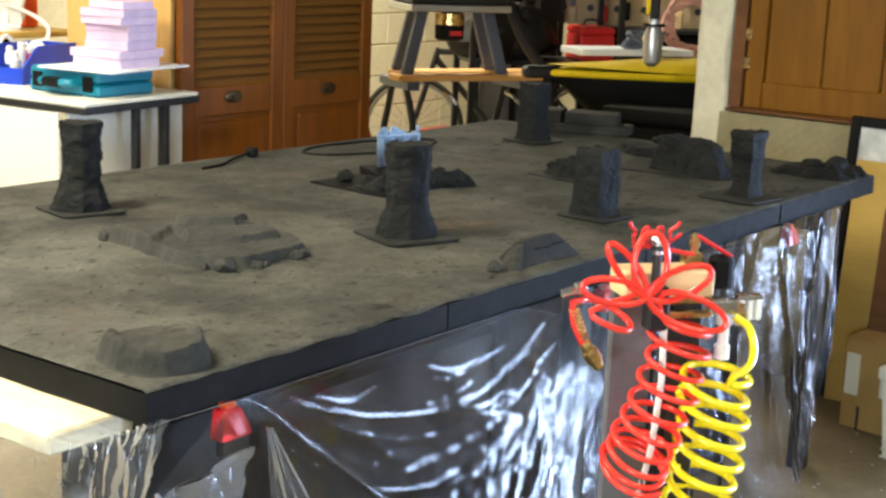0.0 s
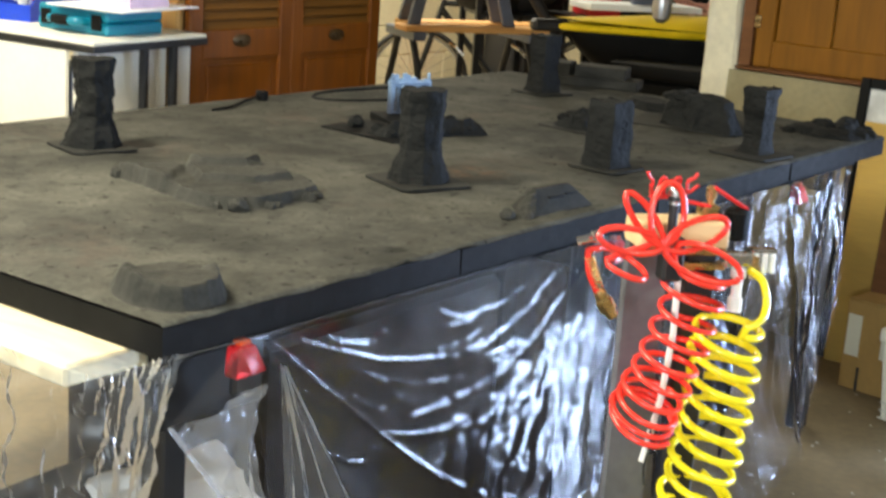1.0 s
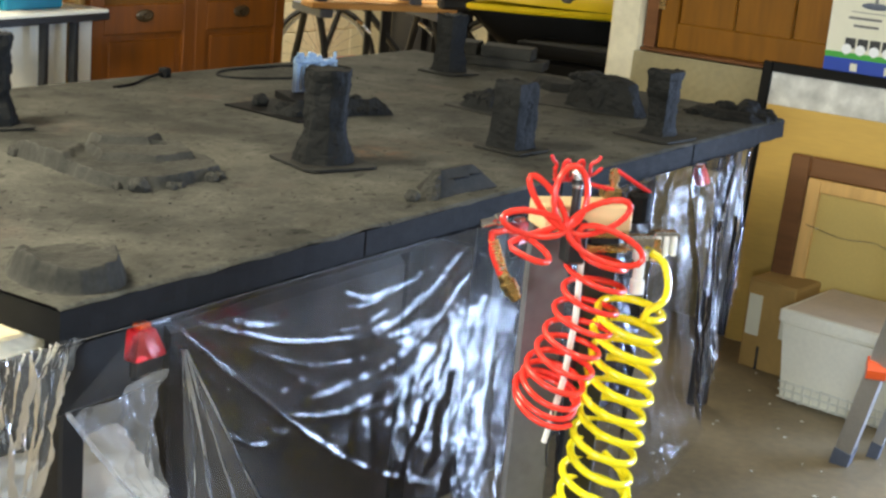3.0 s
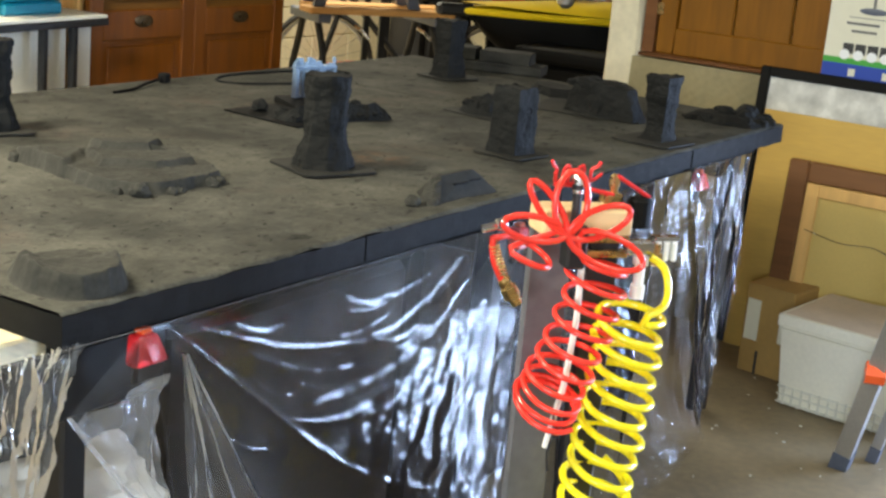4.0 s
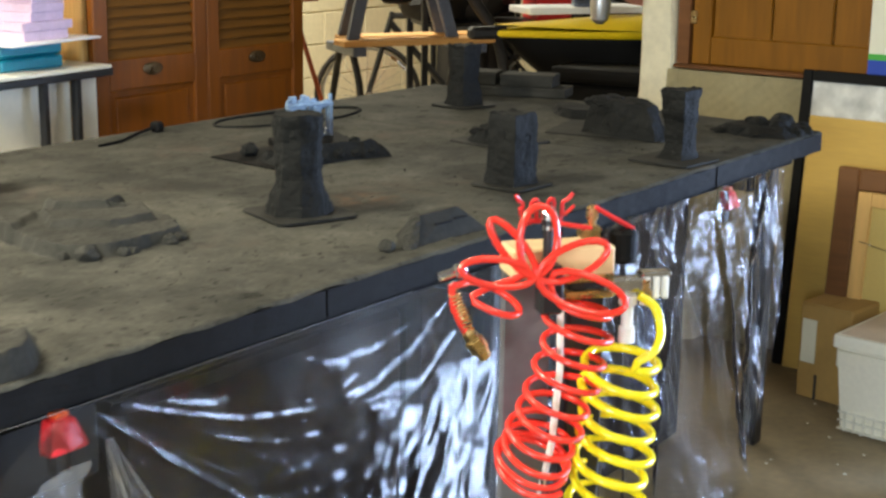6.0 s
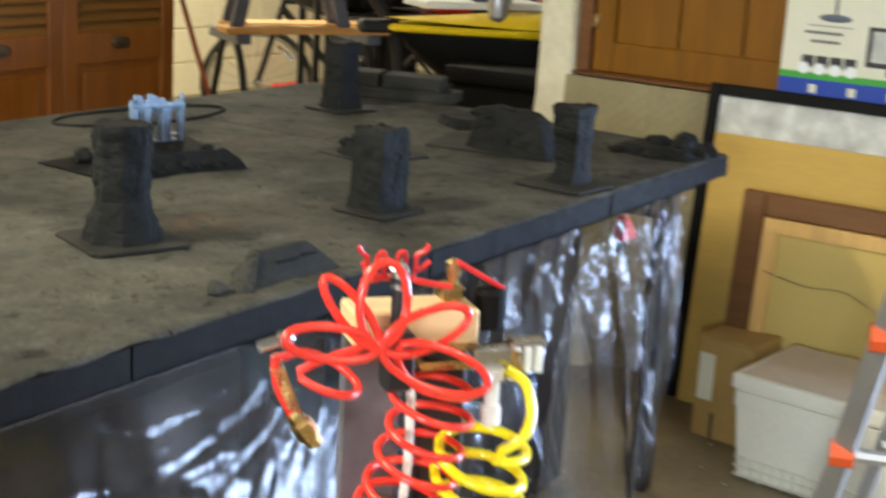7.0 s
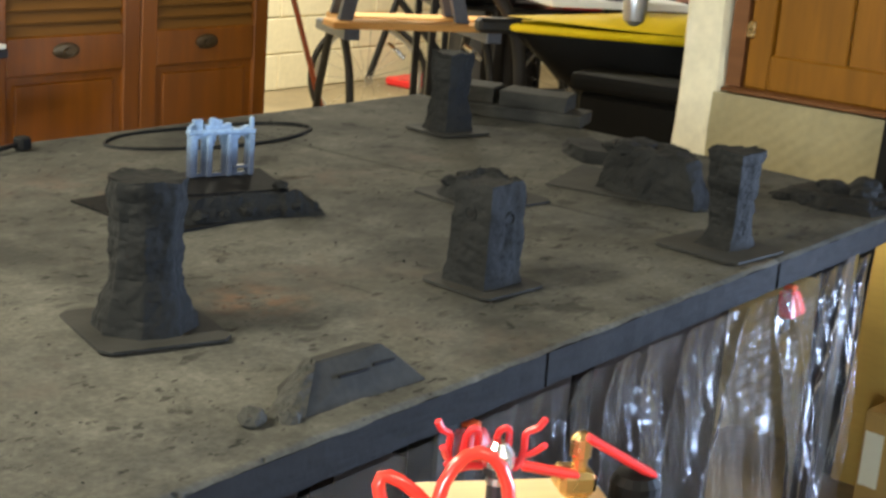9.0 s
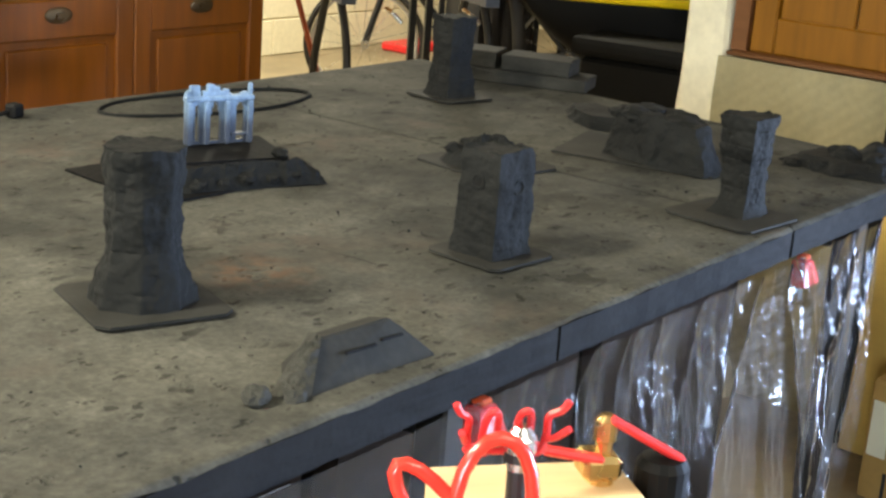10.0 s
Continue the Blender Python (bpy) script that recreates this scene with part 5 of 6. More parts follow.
pts += coil(lambda t: (np.interp(t, TURNS, (0.057, 0.056, 0.054, 0.042, 0.032, 0.020, 0.010, 0.002, -0.002, -0.004)), -0.012, np.interp(t, TURNS, (0.800, 0.766, 0.730, 0.697, 0.664, 0.636, 0.612, 0.592, 0.578, 0.570))),
            lambda t: 0.045 + 0.003 * t, 9.3, lean=-0.14, dip=lambda t: 0.12 + 0.55 * max(0, t - 0.35), start=math.radians(200))
sm = pts
for _ in range(2):
    sm = [sm[0]] + [(sm[i - 1] + 2 * sm[i] + sm[i + 1]) / 4 for i in range(1, len(sm) - 1)] + [sm[-1]]
part("hose", tube(sm, 0.0046, 10), M["red_hose"], rhose, smooth=True)
part("end_fitting", lathe([(0.006, 0), (0.006, 0.022), (0.009, 0.024), (0.009, 0.034), (0.005, 0.038)], 12, (0, 0, 0)), M["steel"], rhose, "bright steel fitting", m=pose(-0.144, -0.05, 0.850, 0, 75, 0))
part("strain_spring", tube([(0.0065 * math.cos(a), 0.0065 * math.sin(a), -0.048 * k / 80) for k, a in ((k, 2 * math.pi * 9 * k / 80) for k in range(81))], 0.0014, 6), M["brass"], rhose, "brass strain spring", m=pose(-0.124, -0.05, 0.830, 0, -22, 0))
part("tail", tube(smooth_path([(-0.126, -0.05, 0.840), (-0.122, -0.05, 0.808), (-0.106, -0.05, 0.776)], 5), 0.0045, 8), M["red_hose"], rhose)
part("brass_plug", lathe([(0.006, 0), (0.009, 0.004), (0.009, 0.014), (0.012, 0.016), (0.012, 0.034), (0.009, 0.036), (0.008, 0.046)], 6), M["brass"], rhose, "brass quick plug", m=pose(-0.106, -0.05, 0.780, 0, 145, 0))
part("drain_lead", tube(smooth_path([(0.012, -0.012, 0.56), (0.014, -0.015, 0.53), (0.006, -0.02, 0.50), (0.010, -0.02, 0.47)], 5), 0.002, 6), M["black_metal"], rhose)

# grit and crumbs lying on the boards
random.seed(21)
bm = bmesh.new()
for k in range(300):
    x, y = random.uniform(0.02, 2.36), random.uniform(0.02, 1.18)
    r = random.uniform(0.0008, 0.0020) * (1.6 if random.random() < 0.06 else 1)
    q = bmesh.ops.create_icosphere(bm, subdivisions=1, radius=r, matrix=pose(x, y, TOP + r * 0.5, random.uniform(0, 90), 0, random.uniform(0, 90)) @ Matrix.Diagonal((1.6, 1, 0.7, 1)))
solo("grit", bm, M["foam"], (0, 0, 0), 0, "dark foam crumbs scattered over the boards", "grit", kind="stuff")

# ---- louvred cabinet behind the table ----
cab = thing("louvred_cabinet", (0, 1.87, 0), 0, "tall cabinet with reddish louvred bifold doors", "cabinet")
part("side_panel", box(1.803, 1.823, 0.03, 0.49, 0, 2.1, 0.003), M["plywood"], cab, "bare plywood side panel")
part("side_panel", box(2.655, 2.675, 0.03, 0.49, 0, 2.1, 0.003), M["plywood"], cab)
part("cabinet_top", box(1.818, 2.675, 0.03, 0.49, 2.1, 2.12, 0.003), M["plywood"], cab)
part("back_panel", box(1.838, 2.655, 0.47, 0.49, 0, 2.1), M["plywood"], cab)
LEAF = 0.432
slat_me = finish(box(-0.165, 0.165, -0.020, 0.020, -0.0035, 0.0035, 0.002), "slat", M["louvre_wood"])
for k in range(2):
    x0 = 1.807 + k * (LEAF + 0.002)
    leaf = part("door_leaf", box(0.0, 0.052, -0.014, 0.014, 0.02, 2.08, 0.004), M["door_wood"], cab, "louvred door leaf", m=pose(x0, 0, 0))
    part("stile", box(LEAF - 0.052, LEAF, -0.014, 0.014, 0.02, 2.08, 0.004), M["door_wood"], leaf)
    for z0, z1 in ((0.02, 0.14), (0.762, 0.852), (1.98, 2.08)):
        part("rail", box(0.05, LEAF - 0.05, -0.013, 0.013, z0, z1, 0.004), M["door_wood"], leaf)
    part("panel", box(0.05, LEAF - 0.05, -0.004, 0.006, 0.135, 0.768), M["door_wood"], leaf)
    part("raised_panel", box(0.075, LEAF - 0.075, -0.008, -0.002, 0.165, 0.745, 0.005), M["door_wood"], leaf)
    for j in range(38):
        o = new("slat", slat_me)
        o.parent = leaf
        o.matrix_basis = pose(LEAF / 2, 0.002, 0.868 + 0.0292 * j, 66, 0, 0)
    knob = part("handle", lathe([(0.026, 0), (0.026, 0.002), (0.020, 0.004), (0.008, 0.005), (0.007, 0.010)], 20, (0, 0, 0), Matrix.Diagonal((1.45, 0.72, 1, 1))), M["bronze"], leaf, "oval dark bronze pull", m=pose(LEAF * 0.49, -0.014, 0.817, 90, 0, 0))
    part("pull_bail", tube([(0.014 * math.cos(a), -0.004 + 0.008 * math.sin(a), 0.010) for a in (math.pi + math.pi * q / 10 for q in range(11))], 0.0022, 6), M["bronze"], knob)

# ---- white desk with clutter, beside the cabinet ----
DZ = 0.85
desk = thing("white_desk", (1.361, 1.746, 0), 6, "white topped work desk with dark edge and legs", "desk")
part("desktop", box(0, 0.455, 0, 0.80, DZ - 0.010, DZ, 0.002), M["white_paint"], desk)
part("edge_band", box(-0.003, 0.458, -0.003, 0.803, DZ - 0.030, DZ - 0.0105, 0.003), M["black_metal"], desk, "dark edge band")
for lx, ly in ((0.225, 0.03), (0.345, 0.03), (0.05, 0.76), (0.42, 0.76)):
    part("leg", box(lx - 0.011, lx + 0.011, ly - 0.011, ly + 0.011, 0, DZ - 0.031, 0.003), M["black_metal"], desk)
part("side_board", box(0.0, 0.014, 0.10, 0.79, 0.02, DZ - 0.032, 0.002), M["white_paint"], desk, "white side board")
part("end_board", box(0.37, 0.45, 0.055, 0.07, 0.02, DZ - 0.032, 0.002), M["white_paint"], desk, "white upright board")
part("modesty_board", box(0.015, 0.369, 0.075, 0.09, 0.02, DZ - 0.032, 0.002), M["white_paint"], desk, "white back board")
solo("dark_cylinder_bin", lathe([(0.05, 0), (0.06, 0.02), (0.065, 0.76), (0.058, 0.775)], 20), M["tool_grey"], (1.43, 1.90, 0), 0, "dark slate bin standing under the desk", "bin", smooth=True)

case = thing("teal_tool_case", (1.472, 1.826, DZ), 4, "teal plastic power tool case with dark latches", "tool case")
part("case_body", box(0, 0.217, 0, 0.27, 0.001, 0.034, 0.006), M["teal"], case)
part("case_lid", box(0.0, 0.217, 0, 0.27, 0.036, 0.070, 0.008), M["teal"], case)
part("handle", tube(smooth_path([(0.004, 0.075, 0.034), (-0.030, 0.085, 0.036), (-0.036, 0.135, 0.036), (-0.030, 0.185, 0.036), (0.004, 0.195, 0.034)], 5), 0.012, 8), M["teal"], case, smooth=True)
part("grip", tube([(-0.036, 0.105, 0.036), (-0.037, 0.135, 0.036), (-0.036, 0.165, 0.036)], 0.0145, 8), M["dark_plastic"], case, "black rubber grip", smooth=True)
part("latch", box(-0.008, 0.001, 0.018, 0.055, 0.014, 0.056, 0.003), M["dark_plastic"], case)
part("latch", box(-0.008, 0.001, 0.212, 0.25, 0.014, 0.056, 0.003), M["dark_plastic"], case)
solo("thin_board", box(-0.17, 0.17, -0.13, 0.13, 0, 0.005, 0.001), M["white_card"], (1.605, 1.91, DZ + 0.0715), 10, "thin pale board on the tool case", "board")
pz = DZ + 0.077
random.seed(11)
for k, (x, w, d, h) in enumerate(((1.560, 0.165, 0.17, 0.026), (1.566, 0.185, 0.18, 0.022), (1.575, 0.125, 0.15, 0.024), (1.577, 0.122, 0.15, 0.022), (1.578, 0.125, 0.15, 0.020), (1.567, 0.145, 0.15, 0.021), (1.566, 0.150, 0.15, 0.021), (1.580, 0.120, 0.13, 0.020))):
    bm = box(-w / 2, w / 2, -d / 2, d / 2, 0, h, 0.001)
    solo("foam_sheet", bm, M["pink_foam"], (x + 0.046, 1.905 + random.uniform(-0.004, 0.004), pz), 8 + random.uniform(-5, 5), "pale pink foam sheet offcut in a stack", "foam sheet", "pink foam stack")
    pz += h + 0.0005

bin_ = thing("blue_parts_bin", (1.498, 2.183, DZ), 18, "blue open-front parts bin full of bottles", "bin")
part("front_lip", box(0, 0.006, 0.0, 0.15, 0.0, 0.048), M["blue_bin"], bin_)
part("back_wall", box(0.27, 0.276, 0, 0.15, 0, 0.105), M["blue_bin"], bin_)
part("bottom", box(0.0062, 0.2698, 0.0062, 0.1438, 0.0005, 0.006), M["blue_bin"], bin_)
for y in (0.0, 0.144):
    bm = box(0.0062, 0.2698, y, y + 0.006, 0, 0.105)
    bmesh.ops.bisect_plane(bm, geom=list(bm.verts) + list(bm.edges) + list(bm.faces), plane_co=(0.075, 0, 0), plane_no=(1, 0, 0))
    for v in bm.verts:
        if v.co.x < 0.01 and v.co.z > 0.05:
            v.co.z = 0.048
    part("side_wall", bm, M["blue_bin"], bin_)
part("rim", box(0.075, 0.276, -0.004, -0.0002, 0.098, 0.108), M["blue_bin"], bin_)
random.seed(5)
for k in range(9):
    b = thing("paint_bottle", (1.525 + random.uniform(0.0, 0.12), 2.235 + random.uniform(0, 0.09), DZ + 0.008 + random.uniform(0.02, 0.055)), random.uniform(0, 360), "small white-capped paint bottle", "bottle", "paint bottles")
    part("bottle_body", lathe([(0.013, 0), (0.014, 0.01), (0.014, 0.03), (0.009, 0.036)], 12), M["white_plastic" if k % 3 else "red_plastic"], b)
    part("bottle_cap", lathe([(0.010, 0.036), (0.011, 0.05), (0.007, 0.054)], 12), M["white_plastic"], b)
for k in range(4):
    b = thing("glue_bottle", (1.69 + 0.030 * k, 2.37 + 0.02 * k, DZ), 0, "dark bottle with a round white cap", "bottle", "glue bottles")
    part("bottle_body", lathe([(0.018, 0), (0.018, 0.07), (0.010, 0.078)], 12), M["dark_plastic"], b)
    part("bottle_cap", lathe([(0.012, 0.079), (0.018, 0.083), (0.019, 0.095), (0.013, 0.105), (0.004, 0.108)], 12), M["white_plastic"], b, smooth=True)
solo("white_hose", tube(smooth_path([(1.45, 2.35, 0.865), (1.52, 2.37, 0.90), (1.58, 2.40, 0.945), (1.62, 2.42, 0.972), (1.65, 2.42, 0.950), (1.67, 2.41, 0.92)], 6), 0.006, 8), M["white_plastic"], (0, 0, 0), 0, "white flexible hose curling over the bin", "hose", smooth=True)
solo("white_hose", tube(smooth_path([(1.77, 2.62, 1.05), (1.84, 2.58, 1.02), (1.87, 2.54, 0.985), (1.84, 2.50, 0.955), (1.78, 2.46, 0.935), (1.73, 2.42, 0.925)], 6), 0.007, 8), M["white_plastic"], (0, 0, 0), 0, "white flexible hose hanging from the shelf lamp", "hose", smooth=True)

shelf = thing("wall_shelf", (0, 0, 0), 0, "dark steel shelf rack with a tan shelf board", "shelf")
part("shelf_board", box(1.62, 2.02, 2.58, 2.95, 0.945, 0.965, 0.003), M["card_pale"], shelf)
for lx in (1.30, 2.035):
    part("upright", box(lx - 0.015, lx + 0.015, 2.58, 2.61, 0, 1.7, 0.003), M["black_metal"], shelf)
part("back_sheet", box(1.0, 2.06, 2.96, 2.97, 0.2, 1.7), M["dark_plastic"], shelf)
solo("tall_carton", box(1.44, 1.72, 2.60, 2.80, 0, 0.94, 0.003), M["card_pale"], (0, 0, 0), 0, "tall tan carton under the shelf", "carton")
spray = thing("white_desk_lamp", (1.80, 2.66, 0.965), 20, "white conical desk lamp on the shelf", "lamp")
part("lamp_shade", lathe([(0.060, 0), (0.055, 0.03), (0.030, 0.07), (0.018, 0.11), (0.012, 0.115)], 18, (0, 0, 0), pose(0, 0, 0.05, 0, 60, 0)), M["white_plastic"], spray, smooth=True)
part("lamp_base", lathe([(0.05, 0), (0.05, 0.012), (0.012, 0.02), (0.010, 0.06)], 18), M["white_plastic"], spray)
solo("white_jar", lathe([(0.03, 0), (0.034, 0.01), (0.034, 0.09), (0.03, 0.10), (0.03, 0.12)], 18), M["white_plastic"], (1.70, 2.70, 0.965), 0, "white plastic jar on the shelf", "jar", smooth=True)
solo("red_box", box(-0.03, 0.03, -0.03, 0.03, 0, 0.20, 0.006), M["orange_plastic"], (1.95, 2.75, 0.965), 0, "red-orange plastic bottle box on the shelf", "box")

# ---- back corner: easel, bicycle, folding bench ----
easel = thing("easel", (4.55, 3.70, 0), -12, "red-brown wooden easel holding a white canvas", "easel")
part("leg", tube([(0.0, -0.06, 0.95), (0.32, -0.10, 0.0)], 0.013, 6), M["easel"], easel)
part("leg", tube([(-0.05, -0.06, 0.95), (-0.36, -0.10, 0.0)], 0.013, 6), M["easel"], easel)
part("leg", tube([(-0.02, 0.0, 1.3), (-0.02, 0.45, 0.0)], 0.013, 6), M["easel"], easel)
part("tray", box(-0.30, 0.20, -0.10, -0.05, 0.79, 0.81, 0.003), M["easel"], easel)
solo("canvas", box(-0.28, 0.16, -0.085, -0.066, 0.812, 1.25, 0.003), M["white_card"], (4.55, 3.70, 0), -12, "blank white canvas on the easel", "canvas")


def wheel(parent, c, r, yaw, name="wheel"):
    m = pose(*c, 0, 0, yaw)
    w = part(name, tube([(r * math.cos(a), 0, r * math.sin(a)) for a in (2 * math.pi * k / 48 for k in range(48))], 0.015, 8, True), M["rubber"], parent, "black bicycle tyre", smooth=True, m=m)
    part("rim", tube([((r - 0.027) * math.cos(a), 0, (r - 0.027) * math.sin(a)) for a in (2 * math.pi * k / 48 for k in range(48))], 0.009, 6, True), M["alu"], w, smooth=True)
    part("hub", lathe([(0.02, -0.04), (0.014, -0.03), (0.014, 0.03), (0.02, 0.04)], 12, (0, 0, 0), pose(0, 0, 0, 90, 0, 0)), M["steel"], w)
    bm = bmesh.new()
    for k in range(20):
        a = 2 * math.pi * k / 20
        add_tube(bm, [(0.014 * math.cos(a + 0.7), 0.02 * (-1) ** k, 0.014 * math.sin(a + 0.7)), ((r - 0.03) * math.cos(a), 0, (r - 0.03) * math.sin(a))], 0.0014, 4)
    part("spokes", bm, M["steel"], w)
    return w


bike = thing("bicycle", (5.08, 3.53, 0), -47, "dark bicycle leaning behind the folding bench", "bicycle")
wheel(bike, (0, 0, 0.285), 0.268, 0)
wheel(bike, (0.95, 0, 0.285), 0.268, 0)
part("frame_tube", tube([(0, 0, 0.285), (0.13, 0, 0.72)], 0.016, 8), M["black_metal"], bike)
part("frame_tube", tube([(0.12, 0, 0.66), (0.46, 0, 0.27)], 0.018, 8), M["black_metal"], bike)
part("frame_tube", tube([(0.46, 0, 0.27), (0.60, 0, 0.80)], 0.016, 8), M["black_metal"], bike)
part("frame_tube", tube([(0.13, 0, 0.70), (0.56, 0, 0.70)], 0.016, 8), M["black_metal"], bike)
part("frame_tube", tube([(0.46, 0, 0.27), (0.95, 0, 0.285)], 0.010, 8), M["black_metal"], bike)
part("frame_tube", tube([(0.57, 0, 0.70), (0.95, 0, 0.285)], 0.010, 8), M["black_metal"], bike)
part("handlebar", tube([(0.20, -0.26, 0.88), (0.13, -0.1, 0.85), (0.13, 0.1, 0.85), (0.20, 0.26, 0.88)], 0.012, 8), M["black_metal"], bike)
part("saddle", box(0.48, 0.72, -0.07, 0.07, 0.79, 0.84, 0.02), M["dark_plastic"], bike)
part("crank", lathe([(0.09, -0.004), (0.09, 0.004), (0.03, 0.008)], 20, (0, 0, 0), pose(0.46, -0.05, 0.27, 90, 0, 0)), M["steel"], bike)

BD = math.degrees(math.atan2(-0.49, 0.87))
bench = thing("folding_workbench", (3.77, 2.60, 0.019), BD, "folding workbench with beech jaws on dark steel legs", "workbench")
part("jaw_board", box(0, 0.70, 0, 0.13, 0.675, 0.70, 0.004), M["bench_wood"], bench)
part("jaw_board", box(0.08, 0.76, 0.19, 0.33, 0.675, 0.70, 0.004), M["bench_wood"], bench)
for x in (0.07, 0.63):
    part("top_rail", box(x - 0.03, x + 0.03, 0.0, 0.33, 0.635, 0.674, 0.004), M["tool_grey"], bench)
    for s in (-1, 1):
        part("leg", tube(smooth_path([(x, 0.165 + s * 0.08, 0.64), (x + 0.005, 0.165 + s * 0.14, 0.52), (x, 0.165 + s * 0.19, 0.35), (x, 0.165 + s * 0.22, -0.019)], 4), 0.016, 8), M["black_metal"], bench)
part("crossbar", box(0.05, 0.65, -0.045, -0.02, 0.30, 0.36, 0.004), M["black_metal"], bench)
part("crossbar", box(0.07, 0.63, 0.35, 0.375, 0.16, 0.21, 0.004), M["black_metal"], bench)
for x in (0.2, 0.5):
    part("vise_crank", tube([(x, -0.03, 0.63), (x, -0.10, 0.62), (x + 0.03, -0.11, 0.59)], 0.008, 6), M["steel"], bench)

saw = thing("bench_tool", (3.77, 2.60, 0.7195), BD, "blue-grey bench tool with splayed legs and motor", "power tool")
for x, y, tx in ((0.06, 0.06, 0.14), (0.52, 0.06, 0.44), (0.10, 0.27, 0.17), (0.56, 0.27, 0.46)):
    part("leg", box(-0.028, 0.028, -0.012, 0.012, 0, 0.30, 0.004, Matrix.Translation((x, y, 0)) @ Matrix(((1, 0, (tx - x) / 0.3, 0), (0, 1, (0.165 - y) * 0.8, 0), (0, 0, 1, 0), (0, 0, 0, 1)))), M["tool_grey"], saw)
part("table_rail", box(0.06, 0.54, 0.03, 0.30, 0.272, 0.302, 0.004), M["alu"], saw, "bright tool table rail")
part("tool_body", box(0.07, 0.53, 0.04, 0.29, 0.302, 0.42, 0.01), M["black_metal"], saw)
part("motor", lathe([(0.05, 0), (0.065, 0.01), (0.065, 0.11), (0.04, 0.13)], 20, (0.30, 0.16, 0.14)), M["dark_plastic"], saw)
part("motor_band", lathe([(0.067, 0), (0.067, 0.05)], 20, (0.30, 0.16, 0.21)), M["brass"], saw)
part("label_plate", box(0.27, 0.33, 0.085, 0.094, 0.165, 0.185, 0.001), M["red_plastic"], saw, "small red maker plate")
solo("vacuum_hose", tube(smooth_path([(4.20, 2.40, 1.20), (4.30, 2.42, 1.05), (4.38, 2.38, 0.88), (4.46, 2.30, 0.70), (4.50, 2.28, 0.45), (4.52, 2.30, 0.05)], 8), 0.026, 10), M["rubber"], (0, 0, 0), 0, "thick black vacuum hose hanging off the bench", "hose", smooth=True)
solo("red_tray", box(-0.16, 0.16, -0.1, 0.1, 0, 0.05, 0.012), M["red_plastic"], (6.6, 4.45, 0), 0, "red plastic tray on the floor by the wall", "tray")

# ---- kayak beyond the post ----
kayak = thing("kayak", (3.61, 1.75, 0.82), -33, "yellow decked kayak with a black hull", "kayak")
KL = 2.6


def beam(u):
    return 0.33 * max(0.0, 1 - (1 - min(1, u / 0.45)) ** 2.2) * (1 if u < 0.6 else max(0.03, 1 - ((u - 0.6) / 0.4) ** 2.4)) + 0.008


part("deck", grid_mesh(60, 16, lambda u, v: (u * KL, beam(u) * (2 * v - 1), 0.012 + 0.042 * (1 - (2 * v - 1) ** 2) * min(1, u * 5) + 0.02 * max(0, 1 - u * 3) ** 2)), M["yellow_deck"], kayak, smooth=True)
part("hull", grid_mesh(60, 16, lambda u, v: (u * KL + 0.05 * math.sin(math.pi * v), -beam(u) * math.cos(math.pi * v), -0.012 - 0.30 * min(1, (u / 0.16)) ** 0.7 * math.sin(math.pi * v) ** 0.8)), M["dark_plastic"], kayak, smooth=True)
for s in (-1, 1):
    part("gunwale", tube([(u * KL, s * (beam(u) + 0.004), 0.0) for u in (k / 40 for k in range(41))], 0.014, 8), M["yellow_deck"], kayak, smooth=True)
part("bow_grip", box(-0.10, 0.05, -0.028, 0.028, -0.022, 0.024, 0.012), M["grey_plastic"], kayak, "charcoal bow grip")
for k in range(5):
    part("logo_mark", tube([(0.62 + 0.055 * k + 0.022 * math.cos(a), -0.12 + 0.018 * math.sin(a), 0.050) for a in (2 * math.pi * j / 14 for j in range(14))], 0.004, 5, True), M["dark_ink"], kayak, "dark maker emblem")
tote = thing("black_tote", (3.90, 1.42, 0), -33, "large black plastic tote under the kayak", "tote")
part("box_body", box(0, 1.1, 0, 0.36, 0, 0.40, 0.03), M["dark_plastic"], tote)
part("tote_rim", box(-0.02, 1.12, -0.02, 0.38, 0.40, 0.437, 0.012), M["dark_plastic"], tote)
solo("white_board", box(-0.25, 0.25, -0.10, 0.10, 0, 0.025, 0.003), M["white_card"], (4.06, 1.66, 0.877), -33, "white foam board lying on the kayak deck", "board")
reel = thing("cable_coil", (4.08, 1.60, 0.903), -33, "coil of dark cable with a yellow plug on the kayak", "cable")
part("cable", tube([(0.075 * (1 + 0.2 * math.sin(2.3 * a)) * math.cos(a), 0.05 * math.sin(a), 0.035 + 0.03 * math.sin(a * 1.31)) for a in (2 * math.pi * 5 * k / 120 for k in range(121))], 0.007, 6), M["tool_grey"], reel, smooth=True)
part("plug", box(-0.02, 0.03, -0.06, -0.02, 0.02, 0.05, 0.006), M["yellow_deck"], reel, "yellow plug")
drop = thing("hanging_work_light", (3.55, 1.27, 0), -30, "silver hanging work light on a black lead", "work light")
part("lead", tube([(0.0, 0, 1.04), (0.005, 0, 1.3), (0, 0, 2.45)], 0.018, 8), M["rubber"], drop)
part("light_body", lathe([(0.012, 0.0), (0.03, 0.015), (0.036, 0.05), (0.034, 0.12), (0.020, 0.145), (0.020, 0.17)], 16, (0, 0, 0.885)), M["alu"], drop, smooth=True)
part("guard", lathe([(0.040, 0), (0.040, 0.008)], 16, (0, 0, 1.03)), M["dark_plastic"], drop)

